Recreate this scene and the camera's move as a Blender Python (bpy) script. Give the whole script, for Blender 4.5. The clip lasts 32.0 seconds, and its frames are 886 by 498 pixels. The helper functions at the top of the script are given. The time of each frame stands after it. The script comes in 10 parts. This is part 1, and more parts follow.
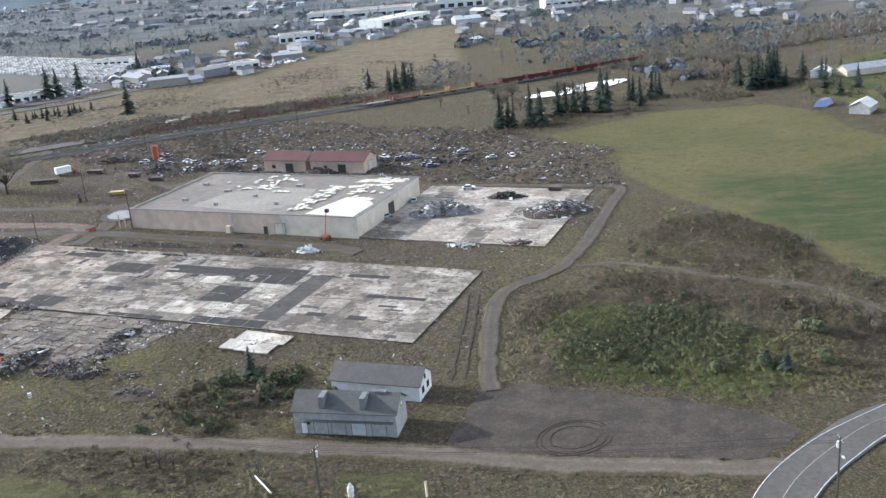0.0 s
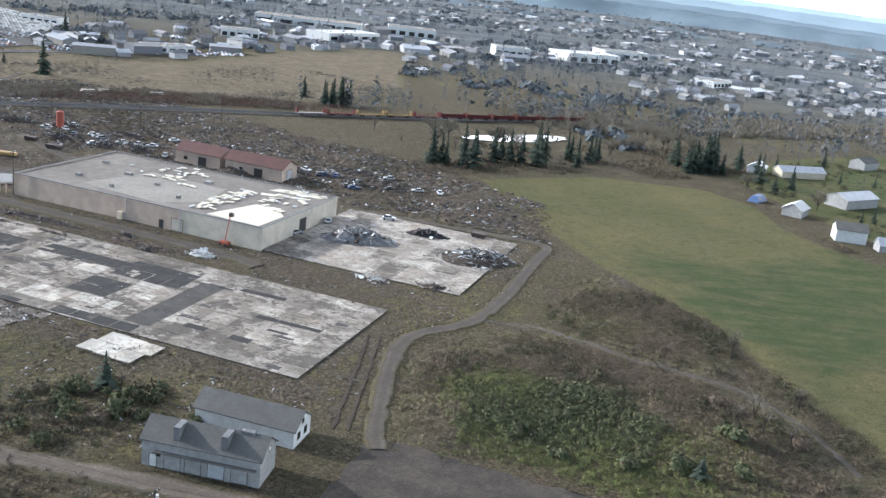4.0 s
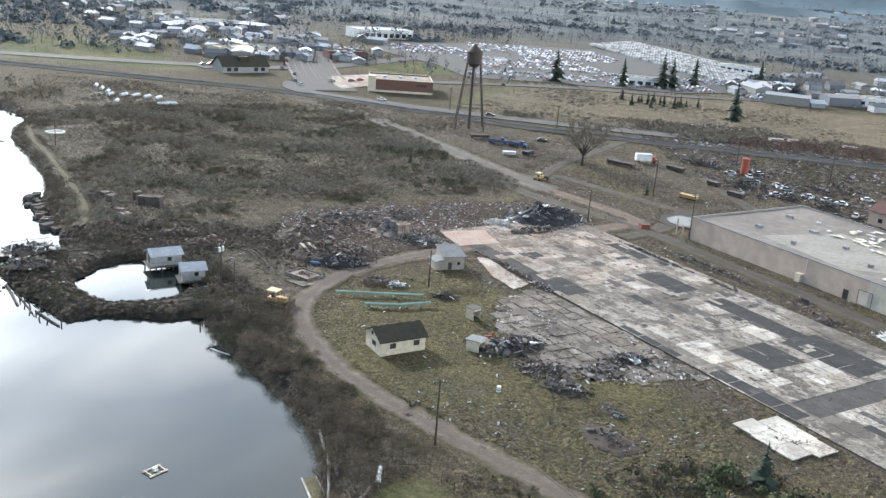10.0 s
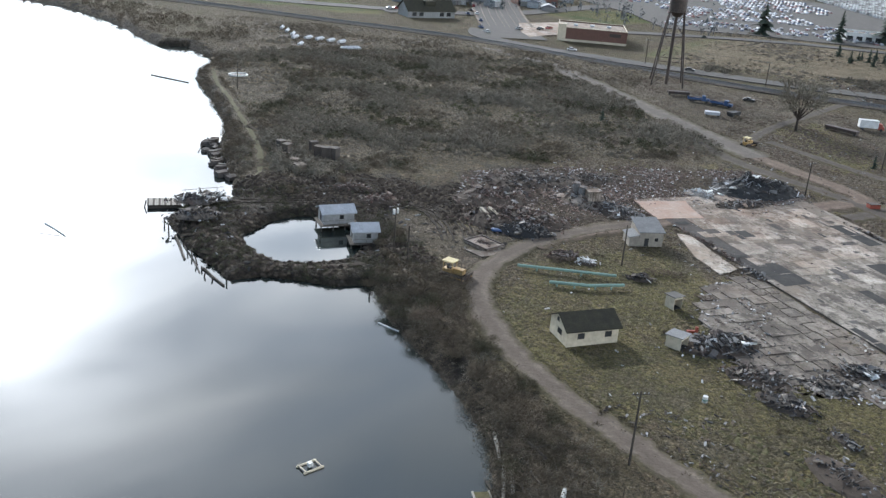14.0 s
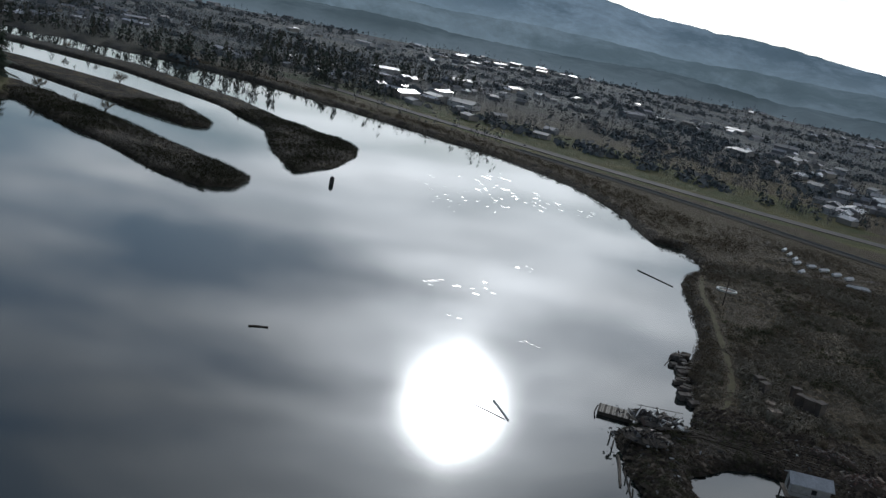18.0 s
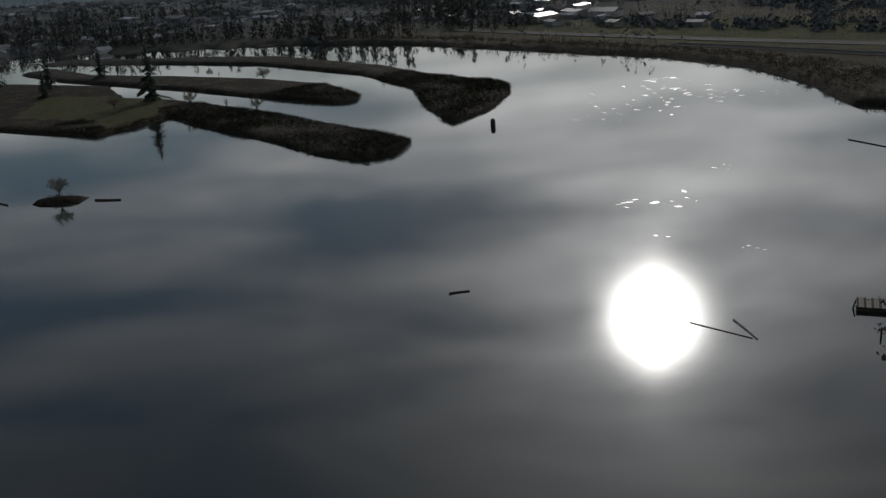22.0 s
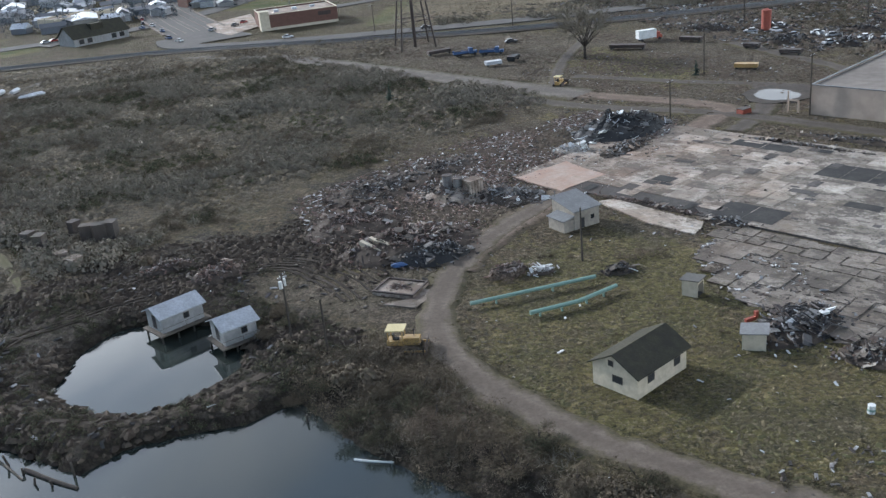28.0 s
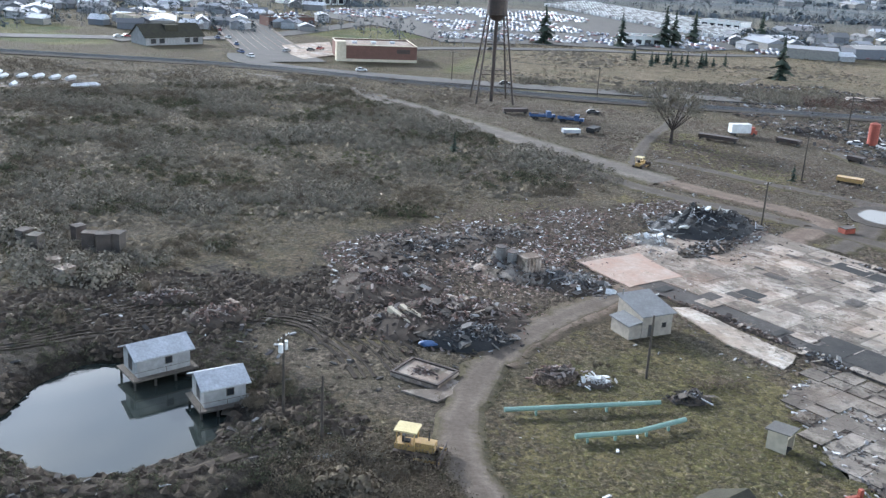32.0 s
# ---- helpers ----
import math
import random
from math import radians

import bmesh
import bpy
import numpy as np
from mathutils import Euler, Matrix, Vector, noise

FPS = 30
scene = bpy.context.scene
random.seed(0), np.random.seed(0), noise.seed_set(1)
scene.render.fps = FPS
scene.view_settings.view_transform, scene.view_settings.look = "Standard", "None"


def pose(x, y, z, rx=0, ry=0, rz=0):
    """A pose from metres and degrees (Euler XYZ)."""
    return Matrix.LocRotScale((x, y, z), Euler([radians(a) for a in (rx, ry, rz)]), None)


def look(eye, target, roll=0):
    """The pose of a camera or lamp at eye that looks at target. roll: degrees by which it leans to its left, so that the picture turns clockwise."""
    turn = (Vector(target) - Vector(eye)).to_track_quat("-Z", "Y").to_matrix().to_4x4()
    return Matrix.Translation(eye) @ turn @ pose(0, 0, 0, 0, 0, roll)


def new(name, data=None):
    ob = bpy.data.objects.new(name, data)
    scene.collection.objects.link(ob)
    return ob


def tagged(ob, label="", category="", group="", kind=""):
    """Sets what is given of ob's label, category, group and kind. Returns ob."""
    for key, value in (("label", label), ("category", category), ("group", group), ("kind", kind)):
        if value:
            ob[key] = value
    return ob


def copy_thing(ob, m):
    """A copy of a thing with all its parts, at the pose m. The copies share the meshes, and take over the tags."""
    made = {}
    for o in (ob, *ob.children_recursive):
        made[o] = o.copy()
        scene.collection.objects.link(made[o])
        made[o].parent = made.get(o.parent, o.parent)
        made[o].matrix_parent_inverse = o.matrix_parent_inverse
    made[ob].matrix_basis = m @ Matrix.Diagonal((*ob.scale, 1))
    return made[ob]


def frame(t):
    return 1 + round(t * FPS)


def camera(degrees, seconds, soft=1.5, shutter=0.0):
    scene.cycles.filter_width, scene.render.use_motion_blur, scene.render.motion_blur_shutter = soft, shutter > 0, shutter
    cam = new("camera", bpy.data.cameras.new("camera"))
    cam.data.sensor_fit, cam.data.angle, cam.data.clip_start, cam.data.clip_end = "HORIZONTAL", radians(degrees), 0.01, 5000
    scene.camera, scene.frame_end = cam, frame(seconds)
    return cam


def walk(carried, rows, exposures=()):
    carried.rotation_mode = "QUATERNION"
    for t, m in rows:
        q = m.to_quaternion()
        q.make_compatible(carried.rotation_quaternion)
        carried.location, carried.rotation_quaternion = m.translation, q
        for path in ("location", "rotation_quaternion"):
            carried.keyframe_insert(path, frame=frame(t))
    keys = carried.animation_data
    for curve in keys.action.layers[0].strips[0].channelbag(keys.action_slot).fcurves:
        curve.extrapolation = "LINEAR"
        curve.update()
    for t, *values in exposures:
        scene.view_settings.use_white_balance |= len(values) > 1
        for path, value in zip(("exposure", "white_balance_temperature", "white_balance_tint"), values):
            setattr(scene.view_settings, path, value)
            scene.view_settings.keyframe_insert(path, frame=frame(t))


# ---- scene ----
# ---------------------------------------------------------------- camera
cam = camera(49.57, 32.0, soft=1.4)
PATH = [
    (0, (-6.22, -42.77, 85.47), -26.13, -18.48, -4.81),
    (0.5, (-4.83, -40.26, 84.76), -29.79, -20.38, 0.74),
    (1, (-3.67, -37.80, 84.01), -32.53, -18.67, 2.55),
    (1.5, (-2.66, -35.35, 83.26), -33.32, -17.84, 1.87),
    (2, (-1.67, -32.96, 82.53), -33.61, -16.02, 4.44),
    (2.5, (-0.75, -30.74, 81.83), -32.57, -16.20, 1.78),
    (4.5, (3.45, -22.46, 79.73), -30.03, -16.35, 9.65),
    (5, (4.17, -20.12, 79.22), -26.54, -15.61, 11.38),
    (5.5, (4.76, -17.70, 78.60), -20.45, -13.97, 11.11),
    (6, (5.39, -15.21, 77.85), -15.50, -13.87, 10.31),
    (6.5, (5.77, -12.55, 77.14), -11.18, -16.67, 8.99),
    (7, (5.87, -9.87, 76.50), -8.14, -18.21, 10.35),
    (7.5, (5.69, -7.34, 75.89), -4.79, -19.38, 10.07),
    (8, (5.39, -4.88, 75.35), -0.93, -19.87, 8.64),
    (8.5, (5.07, -2.36, 74.78), 2.54, -20.52, 6.62),
    (9, (4.77, 0.37, 73.99), 5.89, -19.63, 4.01),
    (9.5, (4.33, 3.16, 73.21), 7.38, -19.44, 3.93),
    (10, (3.74, 5.87, 72.54), 7.75, -17.23, 4.66),
    (10.5, (3.03, 8.59, 72.00), 9.16, -15.80, 4.37),
    (11, (2.22, 11.34, 71.55), 10.03, -14.76, 7.54),
    (11.5, (1.31, 14.06, 71.23), 11.88, -17.78, 6.99),
    (12, (0.43, 16.71, 70.86), 15.05, -18.12, 4.11),
    (12.5, (-0.37, 19.24, 70.24), 17.16, -19.03, 1.32),
    (13, (-1.40, 21.79, 69.65), 17.14, -20.65, 2.86),
    (13.5, (-2.71, 24.26, 69.32), 17.41, -21.61, 4.18),
    (15.5, (-9.65, 33.20, 69.85), 24.30, -15.52, 6.25),
    (16, (-11.28, 35.31, 69.63), 27.74, -14.45, 7.97),
    (16.5, (-12.91, 37.44, 69.29), 31.61, -14.38, 9.49),
    (17, (-14.77, 39.53, 68.92), 36.34, -14.01, 10.60),
    (17.5, (-16.72, 41.37, 68.53), 41.88, -13.76, 10.32),
    (18, (-18.74, 42.96, 68.26), 47.47, -13.43, 11.39),
    (18.5, (-20.68, 44.22, 68.04), 53.60, -12.87, 12.68),
    (19, (-22.54, 45.15, 67.95), 58.88, -13.14, 12.99),
    (19.5, (-24.27, 45.87, 67.79), 63.46, -11.40, 10.97),
    (20, (-26.10, 46.31, 67.46), 67.64, -6.64, 6.31),
    (20.5, (-27.96, 46.74, 66.96), 69.68, -2.27, -0.65),
    (21, (-29.87, 47.48, 66.22), 68.39, -4.07, -3.27),
    (21.5, (-31.90, 48.50, 65.38), 64.73, -11.99, -3.58),
    (22, (-34.30, 49.91, 64.55), 57.89, -17.83, -4.22),
    (22.5, (-36.87, 51.55, 63.79), 51.22, -19.19, -6.70),
    (23, (-39.26, 53.23, 63.04), 46.01, -21.76, -5.68),
    (23.5, (-41.39, 55.03, 62.41), 40.36, -22.42, -4.92),
    (24, (-43.31, 56.81, 61.92), 35.26, -20.12, -3.62),
    (24.5, (-44.82, 58.45, 61.53), 30.01, -17.41, -1.92),
    (26.5, (-48.62, 65.65, 59.73), 13.00, -20.23, -7.67),
    (27, (-49.41, 68.18, 59.07), 7.85, -20.45, -7.69),
    (27.5, (-49.99, 70.98, 58.26), 2.83, -21.00, -6.10),
    (28, (-50.38, 73.87, 57.34), -1.25, -21.52, -5.83),
    (28.5, (-50.34, 76.76, 56.46), -5.29, -21.74, -2.63),
    (29, (-50.20, 79.68, 55.64), -7.56, -21.17, -0.39),
    (29.5, (-49.95, 82.52, 54.91), -8.74, -20.43, 2.68),
    (30, (-49.88, 85.45, 54.33), -8.15, -20.08, 4.53),
    (30.5, (-49.80, 88.33, 53.73), -5.57, -18.67, 4.14),
    (31, (-49.79, 91.02, 53.13), -3.45, -18.01, 3.57),
    (31.5, (-49.94, 93.75, 52.57), -1.07, -17.76, 3.05),
    (32, (-50.13, 96.64, 52.06), 1.51, -18.16, 3.20),
]


def aim(eye, yaw, pitch, roll):
    a, b = radians(yaw), radians(pitch)
    way = Vector((-math.sin(a) * math.cos(b), math.cos(a) * math.cos(b), math.sin(b)))
    return look(eye, Vector(eye) + way, roll)


EXPOSURE = [(0, 0.32, 5950, 11), (2, 0.22, 5850, 12), (6, 0.28, 6000, 9), (9, 0.38, 6050, 9), (11, 0.35, 6000, 8), (13, 0.05, 5950, 9), (15.5, -0.4, 5950, 9), (17, -1.15, 5900, 8), (18.5, -2.2, 5950, 8),
            (20, -2.55, 6000, 8), (21.5, -2.65, 6250, 9), (23, -3.0, 6700, 12), (24.5, -3.2, 6900, 13), (26.5, -1.3, 6200, 10), (27.5, -0.55, 5850, 9), (28.5, 0.1, 5750, 9), (30, 0.38, 5700, 9), (32, 0.35, 5650, 9)]
walk(cam, [(t, aim(e, y, p, r)) for t, e, y, p, r in PATH], EXPOSURE)

# ---------------------------------------------------------------- sky and sun
SUN_AZ, SUN_EL = -44.8, 22.4
SUN_WAY = Vector((math.sin(radians(SUN_AZ)) * math.cos(radians(SUN_EL)), math.cos(radians(SUN_AZ)) * math.cos(radians(SUN_EL)), math.sin(radians(SUN_EL))))

world = bpy.data.worlds.new("sky")
scene.world = world
world.use_nodes = True
wn, wl = world.node_tree.nodes, world.node_tree.links
wn.clear()


def wnode(kind, **values):
    n = wn.new(kind)
    for k, v in values.items():
        n.inputs[k].default_value = v
    return n


w_out = wn.new("ShaderNodeOutputWorld")
w_bg = wnode("ShaderNodeBackground", Strength=0.20)
w_sky = wn.new("ShaderNodeTexSky")
w_sky.sky_type, w_sky.sun_disc = "NISHITA", False
w_sky.sun_elevation, w_sky.sun_rotation = radians(SUN_EL), radians(SUN_AZ)
w_sky.air_density, w_sky.dust_density, w_sky.ozone_density = 1.15, 0.25, 2.2
w_co = wn.new("ShaderNodeTexCoord")
w_sep = wn.new("ShaderNodeSeparateXYZ")
wl.new(w_co.outputs["Generated"], w_sep.inputs[0])


def wmath(op, a, b=None, clamp=False):
    n = wn.new("ShaderNodeMath")
    n.operation, n.use_clamp = op, clamp
    for i, v in enumerate((a, b)):
        if v is None:
            continue
        if isinstance(v, (int, float)):
            n.inputs[i].default_value = v
        else:
            wl.new(v, n.inputs[i])
    return n.outputs[0]


# high thin cloud, drawn out in streaks, seen on a flat layer overhead
zz = wmath("ADD", wmath("MAXIMUM", w_sep.outputs[2], 0.0), 0.09)
w_flat = wn.new("ShaderNodeCombineXYZ")
wl.new(wmath("DIVIDE", w_sep.outputs[0], zz), w_flat.inputs[0])
wl.new(wmath("DIVIDE", w_sep.outputs[1], zz), w_flat.inputs[1])
w_turn = wn.new("ShaderNodeMapping")
w_turn.inputs["Rotation"].default_value = (0, 0, radians(-58))
wl.new(w_flat.outputs[0], w_turn.inputs[0])
w_map = wn.new("ShaderNodeMapping")
w_map.inputs["Scale"].default_value = (0.48, 1.05, 1)
wl.new(w_turn.outputs[0], w_map.inputs[0])
w_n1 = wnode("ShaderNodeTexNoise", Scale=2.0, Detail=9.0, Roughness=0.55, Distortion=0.45)
wl.new(w_map.outputs[0], w_n1.inputs["Vector"])
w_ramp = wn.new("ShaderNodeValToRGB")
w_ramp.color_ramp.elements[0].position, w_ramp.color_ramp.elements[1].position = 0.33, 0.68
# the cover thickens towards the north-east
w_cover = wn.new("ShaderNodeVectorMath")
w_cover.operation = "DOT_PRODUCT"
wl.new(w_co.outputs["Generated"], w_cover.inputs[0])
w_cover.inputs[1].default_value = (0.60, 0.80, 0.0)
wl.new(wmath("ADD", w_n1.outputs[0], wmath("MULTIPLY", w_cover.outputs["Value"], 0.19)), w_ramp.inputs[0])
# glow of the veiled sun
w_dot = wn.new("ShaderNodeVectorMath")
w_dot.operation = "DOT_PRODUCT"
wl.new(w_co.outputs["Generated"], w_dot.inputs[0])
w_dot.inputs[1].default_value = SUN_WAY
dotp = wmath("MAXIMUM", w_dot.outputs["Value"], 0.0)
glow_wide, glow_near = wmath("POWER", dotp, 24.0), wmath("POWER", dotp, 1700.0)
glow_mid = wmath("POWER", dotp, 160.0)
haze_low = wmath("SUBTRACT", 1.0, wmath("DIVIDE", wmath("MAXIMUM", w_sep.outputs[2], 0.0), 0.10), True)
bank_low = wmath("SUBTRACT", 1.0, wmath("DIVIDE", wmath("MAXIMUM", w_sep.outputs[2], 0.0), 0.60), True)
# lumps of thicker and thinner cloud inside the cover
w_n2 = wnode("ShaderNodeTexNoise", Scale=4.5, Detail=6.0, Roughness=0.5, Distortion=0.2)
wl.new(w_map.outputs[0], w_n2.inputs["Vector"])
lumps = wmath("ADD", 0.5, wmath("MULTIPLY", w_n2.outputs[0], 1.0))
cloud_light = wmath("MULTIPLY", lumps, wmath("ADD", wmath("ADD", wmath("ADD", 4.0, wmath("MULTIPLY", wmath("POWER", bank_low, 1.4), 31.0)), wmath("MULTIPLY", glow_wide, 26.0)), wmath("MULTIPLY", glow_mid, 70.0)))
w_cloud = wn.new("ShaderNodeMix")
w_cloud.data_type = "RGBA"
w_cc = wn.new("ShaderNodeVectorMath")
w_cc.operation = "SCALE"
w_cc.inputs[0].default_value = (1.0, 0.99, 0.975)
wl.new(cloud_light, w_cc.inputs["Scale"])
wl.new(wmath("MAXIMUM", wmath("MULTIPLY", w_ramp.outputs[0], 0.9), wmath("MULTIPLY", haze_low, 0.8)), w_cloud.inputs["Factor"])
wl.new(w_sky.outputs[0], w_cloud.inputs[6])
wl.new(w_cc.outputs[0], w_cloud.inputs[7])
w_add = wn.new("ShaderNodeVectorMath")
w_add.operation = "ADD"
w_gl = wn.new("ShaderNodeVectorMath")
w_gl.operation = "SCALE"
w_gl.inputs[0].default_value = (1.0, 0.97, 0.92)
wl.new(wmath("ADD", wmath("MULTIPLY", glow_wide, 2.5), wmath("MULTIPLY", glow_near, 950.0)), w_gl.inputs["Scale"])
wl.new(w_cloud.outputs[2], w_add.inputs[0])
wl.new(w_gl.outputs[0], w_add.inputs[1])
wl.new(w_add.outputs[0], w_bg.inputs[0])
wl.new(w_bg.outputs[0], w_out.inputs[0])

sun = new("sun", bpy.data.lights.new("sun", "SUN"))
sun.data.energy, sun.data.angle, sun.data.color = 5.0, radians(0.7), (1.0, 0.965, 0.91)
sun.matrix_world = look(SUN_WAY * 300, (0, 0, 0))

# ---------------------------------------------------------------- materials


class Nodes:
    """A material with a principled shader and a few ways to mix colours."""

    def __init__(self, name):
        self.m = bpy.data.materials.new(name)
        self.m.use_nodes = True
        self.n, self.l = self.m.node_tree.nodes, self.m.node_tree.links
        self.b = self.n["Principled BSDF"]
        self.pos = self.n.new("ShaderNodeNewGeometry").outputs["Position"]

    def mapped(self, scale=(1, 1, 1), turn=0.0, vec=None):
        vec = vec or self.pos
        for key, value in (("Rotation", (0, 0, turn)), ("Scale", scale)):
            a = self.n.new("ShaderNodeMapping")
            a.inputs[key].default_value = value
            self.l.new(vec, a.inputs[0])
            vec = a.outputs[0]
        return vec

    def noise(self, scale, detail=4.0, rough=0.6, vec=None, lo=0.35, hi=0.65, distort=0.0):
        a = self.n.new("ShaderNodeTexNoise")
        a.inputs["Scale"].default_value, a.inputs["Detail"].default_value = scale, detail
        a.inputs["Roughness"].default_value, a.inputs["Distortion"].default_value = rough, distort
        self.l.new(vec or self.pos, a.inputs["Vector"])
        return self.ramp(a.outputs[0], lo, hi)

    def ramp(self, v, lo, hi):
        a = self.n.new("ShaderNodeMapRange")
        a.inputs[1].default_value, a.inputs[2].default_value = lo, hi
        self.l.new(v, a.inputs[0])
        return a.outputs[0]

    def math(self, op, a, b):
        n = self.n.new("ShaderNodeMath")
        n.operation = op
        for i, v in enumerate((a, b)):
            if isinstance(v, (int, float)):
                n.inputs[i].default_value = v
            else:
                self.l.new(v, n.inputs[i])
        return n.outputs[0]

    def mix(self, f, a, b):
        n = self.n.new("ShaderNodeMix")
        n.data_type = "RGBA"
        for i, v in ((0, f), (6, a), (7, b)):
            if isinstance(v, tuple):
                n.inputs[i].default_value = (*v, 1)
            elif isinstance(v, (int, float)):
                n.inputs[i].default_value = v
            else:
                self.l.new(v, n.inputs[i])
        return n.outputs[2]

    def random(self):
        return self.n.new("ShaderNodeObjectInfo").outputs["Random"]

    def island(self):
        return self.n.new("ShaderNodeNewGeometry").outputs["Random Per Island"]

    def attr(self, name):
        a = self.n.new("ShaderNodeAttribute")
        a.attribute_name = name
        s = self.n.new("ShaderNodeSeparateColor")
        self.l.new(a.outputs["Color"], s.inputs[0])
        return s.outputs[0], s.outputs[1], s.outputs[2]

    def done(self, colour, rough=0.85, metal=0.0, bump=None, depth=0.1, dist=1.0):
        if isinstance(colour, tuple):
            self.b.inputs["Base Color"].default_value = (*colour, 1)
        else:
            self.l.new(colour, self.b.inputs["Base Color"])
        if isinstance(rough, (int, float)):
            self.b.inputs["Roughness"].default_value = rough
        else:
            self.l.new(rough, self.b.inputs["Roughness"])
        self.b.inputs["Metallic"].default_value = metal
        if isinstance(rough, (int, float)) and rough >= 0.85:
            self.b.inputs["Specular IOR Level"].default_value = 0.12
        if bump is not None:
            k = self.n.new("ShaderNodeBump")
            k.inputs["Strength"].default_value, k.inputs["Distance"].default_value = depth, dist
            self.l.new(bump, k.inputs["Height"])
            self.l.new(k.outputs[0], self.b.inputs["Normal"])
        return self.m


def plain(name, base, worn=None, scale=0.6, rough=0.85, metal=0.0, vary=0.0, depth=0.3):
    """A base colour with worn patches at two scales, and, with vary, a shade of its own for each piece."""
    k = Nodes(name)
    worn = worn or tuple(c * 0.72 for c in base)
    c = k.mix(k.noise(scale, 5, 0.65), base, worn)
    c = k.mix(k.math("MULTIPLY", k.noise(scale * 7, 3, 0.6), 0.45), c, tuple(x * 0.55 for x in worn))
    if vary:
        c = k.mix(k.math("MULTIPLY", k.random(), vary), c, tuple(min(x * 0.35 + 0.02, 1) for x in base))
    return k.done(c, rough, metal, k.noise(scale * 9, 3), depth, 0.05)


def scattered(name, colours, rough=0.85, metal=0.0):
    """Each loose piece of the mesh takes one of the colours."""
    k = Nodes(name)
    r = k.n.new("ShaderNodeValToRGB")
    r.color_ramp.interpolation = "CONSTANT"
    while len(r.color_ramp.elements) < len(colours):
        r.color_ramp.elements.new(0.5)
    for i, c in enumerate(colours):
        r.color_ramp.elements[i].position = i / len(colours)
        r.color_ramp.elements[i].color = (*c, 1)
    k.l.new(k.island(), r.inputs[0])
    c = k.mix(k.math("MULTIPLY", k.noise(1.1, 4), 0.5), r.outputs[0], tuple(sum(q[i] for q in colours) / len(colours) * 0.45 for i in range(3)))
    return k.done(c, rough, metal)


SITE_TURN = math.atan2(-0.758, 0.652)

# ground: bare brown soil and winter grass; the three channels say how green, how bare and how overgrown it is
k = Nodes("ground_soil")
zg, zd, zb = k.attr("zone")
wood, mud, lawn = k.attr("wooded")
pas, wet, meadow = k.attr("field")
big, mid, fine = k.noise(0.035, 5, 0.62), k.noise(0.16, 7, 0.72, None, 0.41, 0.59), k.noise(0.8, 7, 0.8, None, 0.43, 0.57)
patchy, grit = k.noise(0.085, 8, 0.75, None, 0.44, 0.56), k.noise(2.4, 5, 0.8, None, 0.4, 0.6)
tufts = k.noise(1.15, 5, 0.75, None, 0.515, 0.565)
c = k.mix(mid, (0.215, 0.165, 0.105), (0.105, 0.08, 0.05))
c = k.mix(k.math("MULTIPLY", fine, 0.75), c, (0.045, 0.038, 0.028))
c = k.mix(k.math("MULTIPLY", patchy, 0.45), c, (0.125, 0.12, 0.05))
grass = k.mix(patchy, (0.245, 0.195, 0.095), (0.15, 0.138, 0.056))
grass = k.mix(k.math("MULTIPLY", big, 0.45), grass, (0.165, 0.155, 0.05))
grass = k.mix(k.math("MULTIPLY", fine, 0.5), grass, (0.07, 0.068, 0.03))
c = k.mix(k.ramp(k.math("ADD", zg, k.math("MULTIPLY", k.math("SUBTRACT", mid, 0.5), 0.9)), 0.3, 0.7), c, grass)
dirt = k.mix(mid, (0.23, 0.187, 0.15), (0.12, 0.094, 0.073))
dirt = k.mix(k.math("MULTIPLY", fine, 0.75), dirt, (0.058, 0.048, 0.041))
dirt = k.mix(k.math("MULTIPLY", patchy, 0.4), dirt, (0.15, 0.13, 0.07))
c = k.mix(k.ramp(k.math("ADD", zd, k.math("MULTIPLY", k.math("SUBTRACT", patchy, 0.5), 0.8)), 0.3, 0.8), c, dirt)
brush = k.mix(fine, (0.185, 0.153, 0.11), (0.09, 0.075, 0.055))
brush = k.mix(k.math("MULTIPLY", patchy, 0.5), brush, (0.20, 0.155, 0.092))
c = k.mix(k.ramp(k.math("ADD", zb, k.math("MULTIPLY", k.math("SUBTRACT", mid, 0.5), 0.6)), 0.3, 0.7), c, brush)
c = k.mix(k.ramp(k.math("ADD", mud, k.math("MULTIPLY", k.math("SUBTRACT", patchy, 0.5), 0.7)), 0.3, 0.7), c, k.mix(fine, (0.085, 0.07, 0.057), (0.03, 0.026, 0.022)))
c = k.mix(k.math("MULTIPLY", tufts, 0.7), c, (0.045, 0.042, 0.028))
c = k.mix(k.math("MULTIPLY", k.math("MULTIPLY", k.noise(1.9, 6, 0.8, None, 0.545, 0.58), k.math("SUBTRACT", 1.0, k.math("MAXIMUM", zb, mud))), 0.6), c, (0.29, 0.24, 0.17))
c = k.mix(k.math("MULTIPLY", grit, 0.32), c, (0.04, 0.032, 0.02))
turf = k.mix(k.noise(0.022, 6, 0.65), (0.215, 0.18, 0.075), (0.13, 0.135, 0.045))
wet_turf = k.mix(big, (0.05, 0.088, 0.024), (0.085, 0.115, 0.036))
turf = k.mix(k.ramp(k.math("ADD", wet, k.math("MULTIPLY", k.math("SUBTRACT", big, 0.5), 0.8)), 0.25, 0.75), turf, wet_turf)
turf = k.mix(lawn, turf, k.mix(mid, (0.105, 0.12, 0.048), (0.15, 0.142, 0.065)))
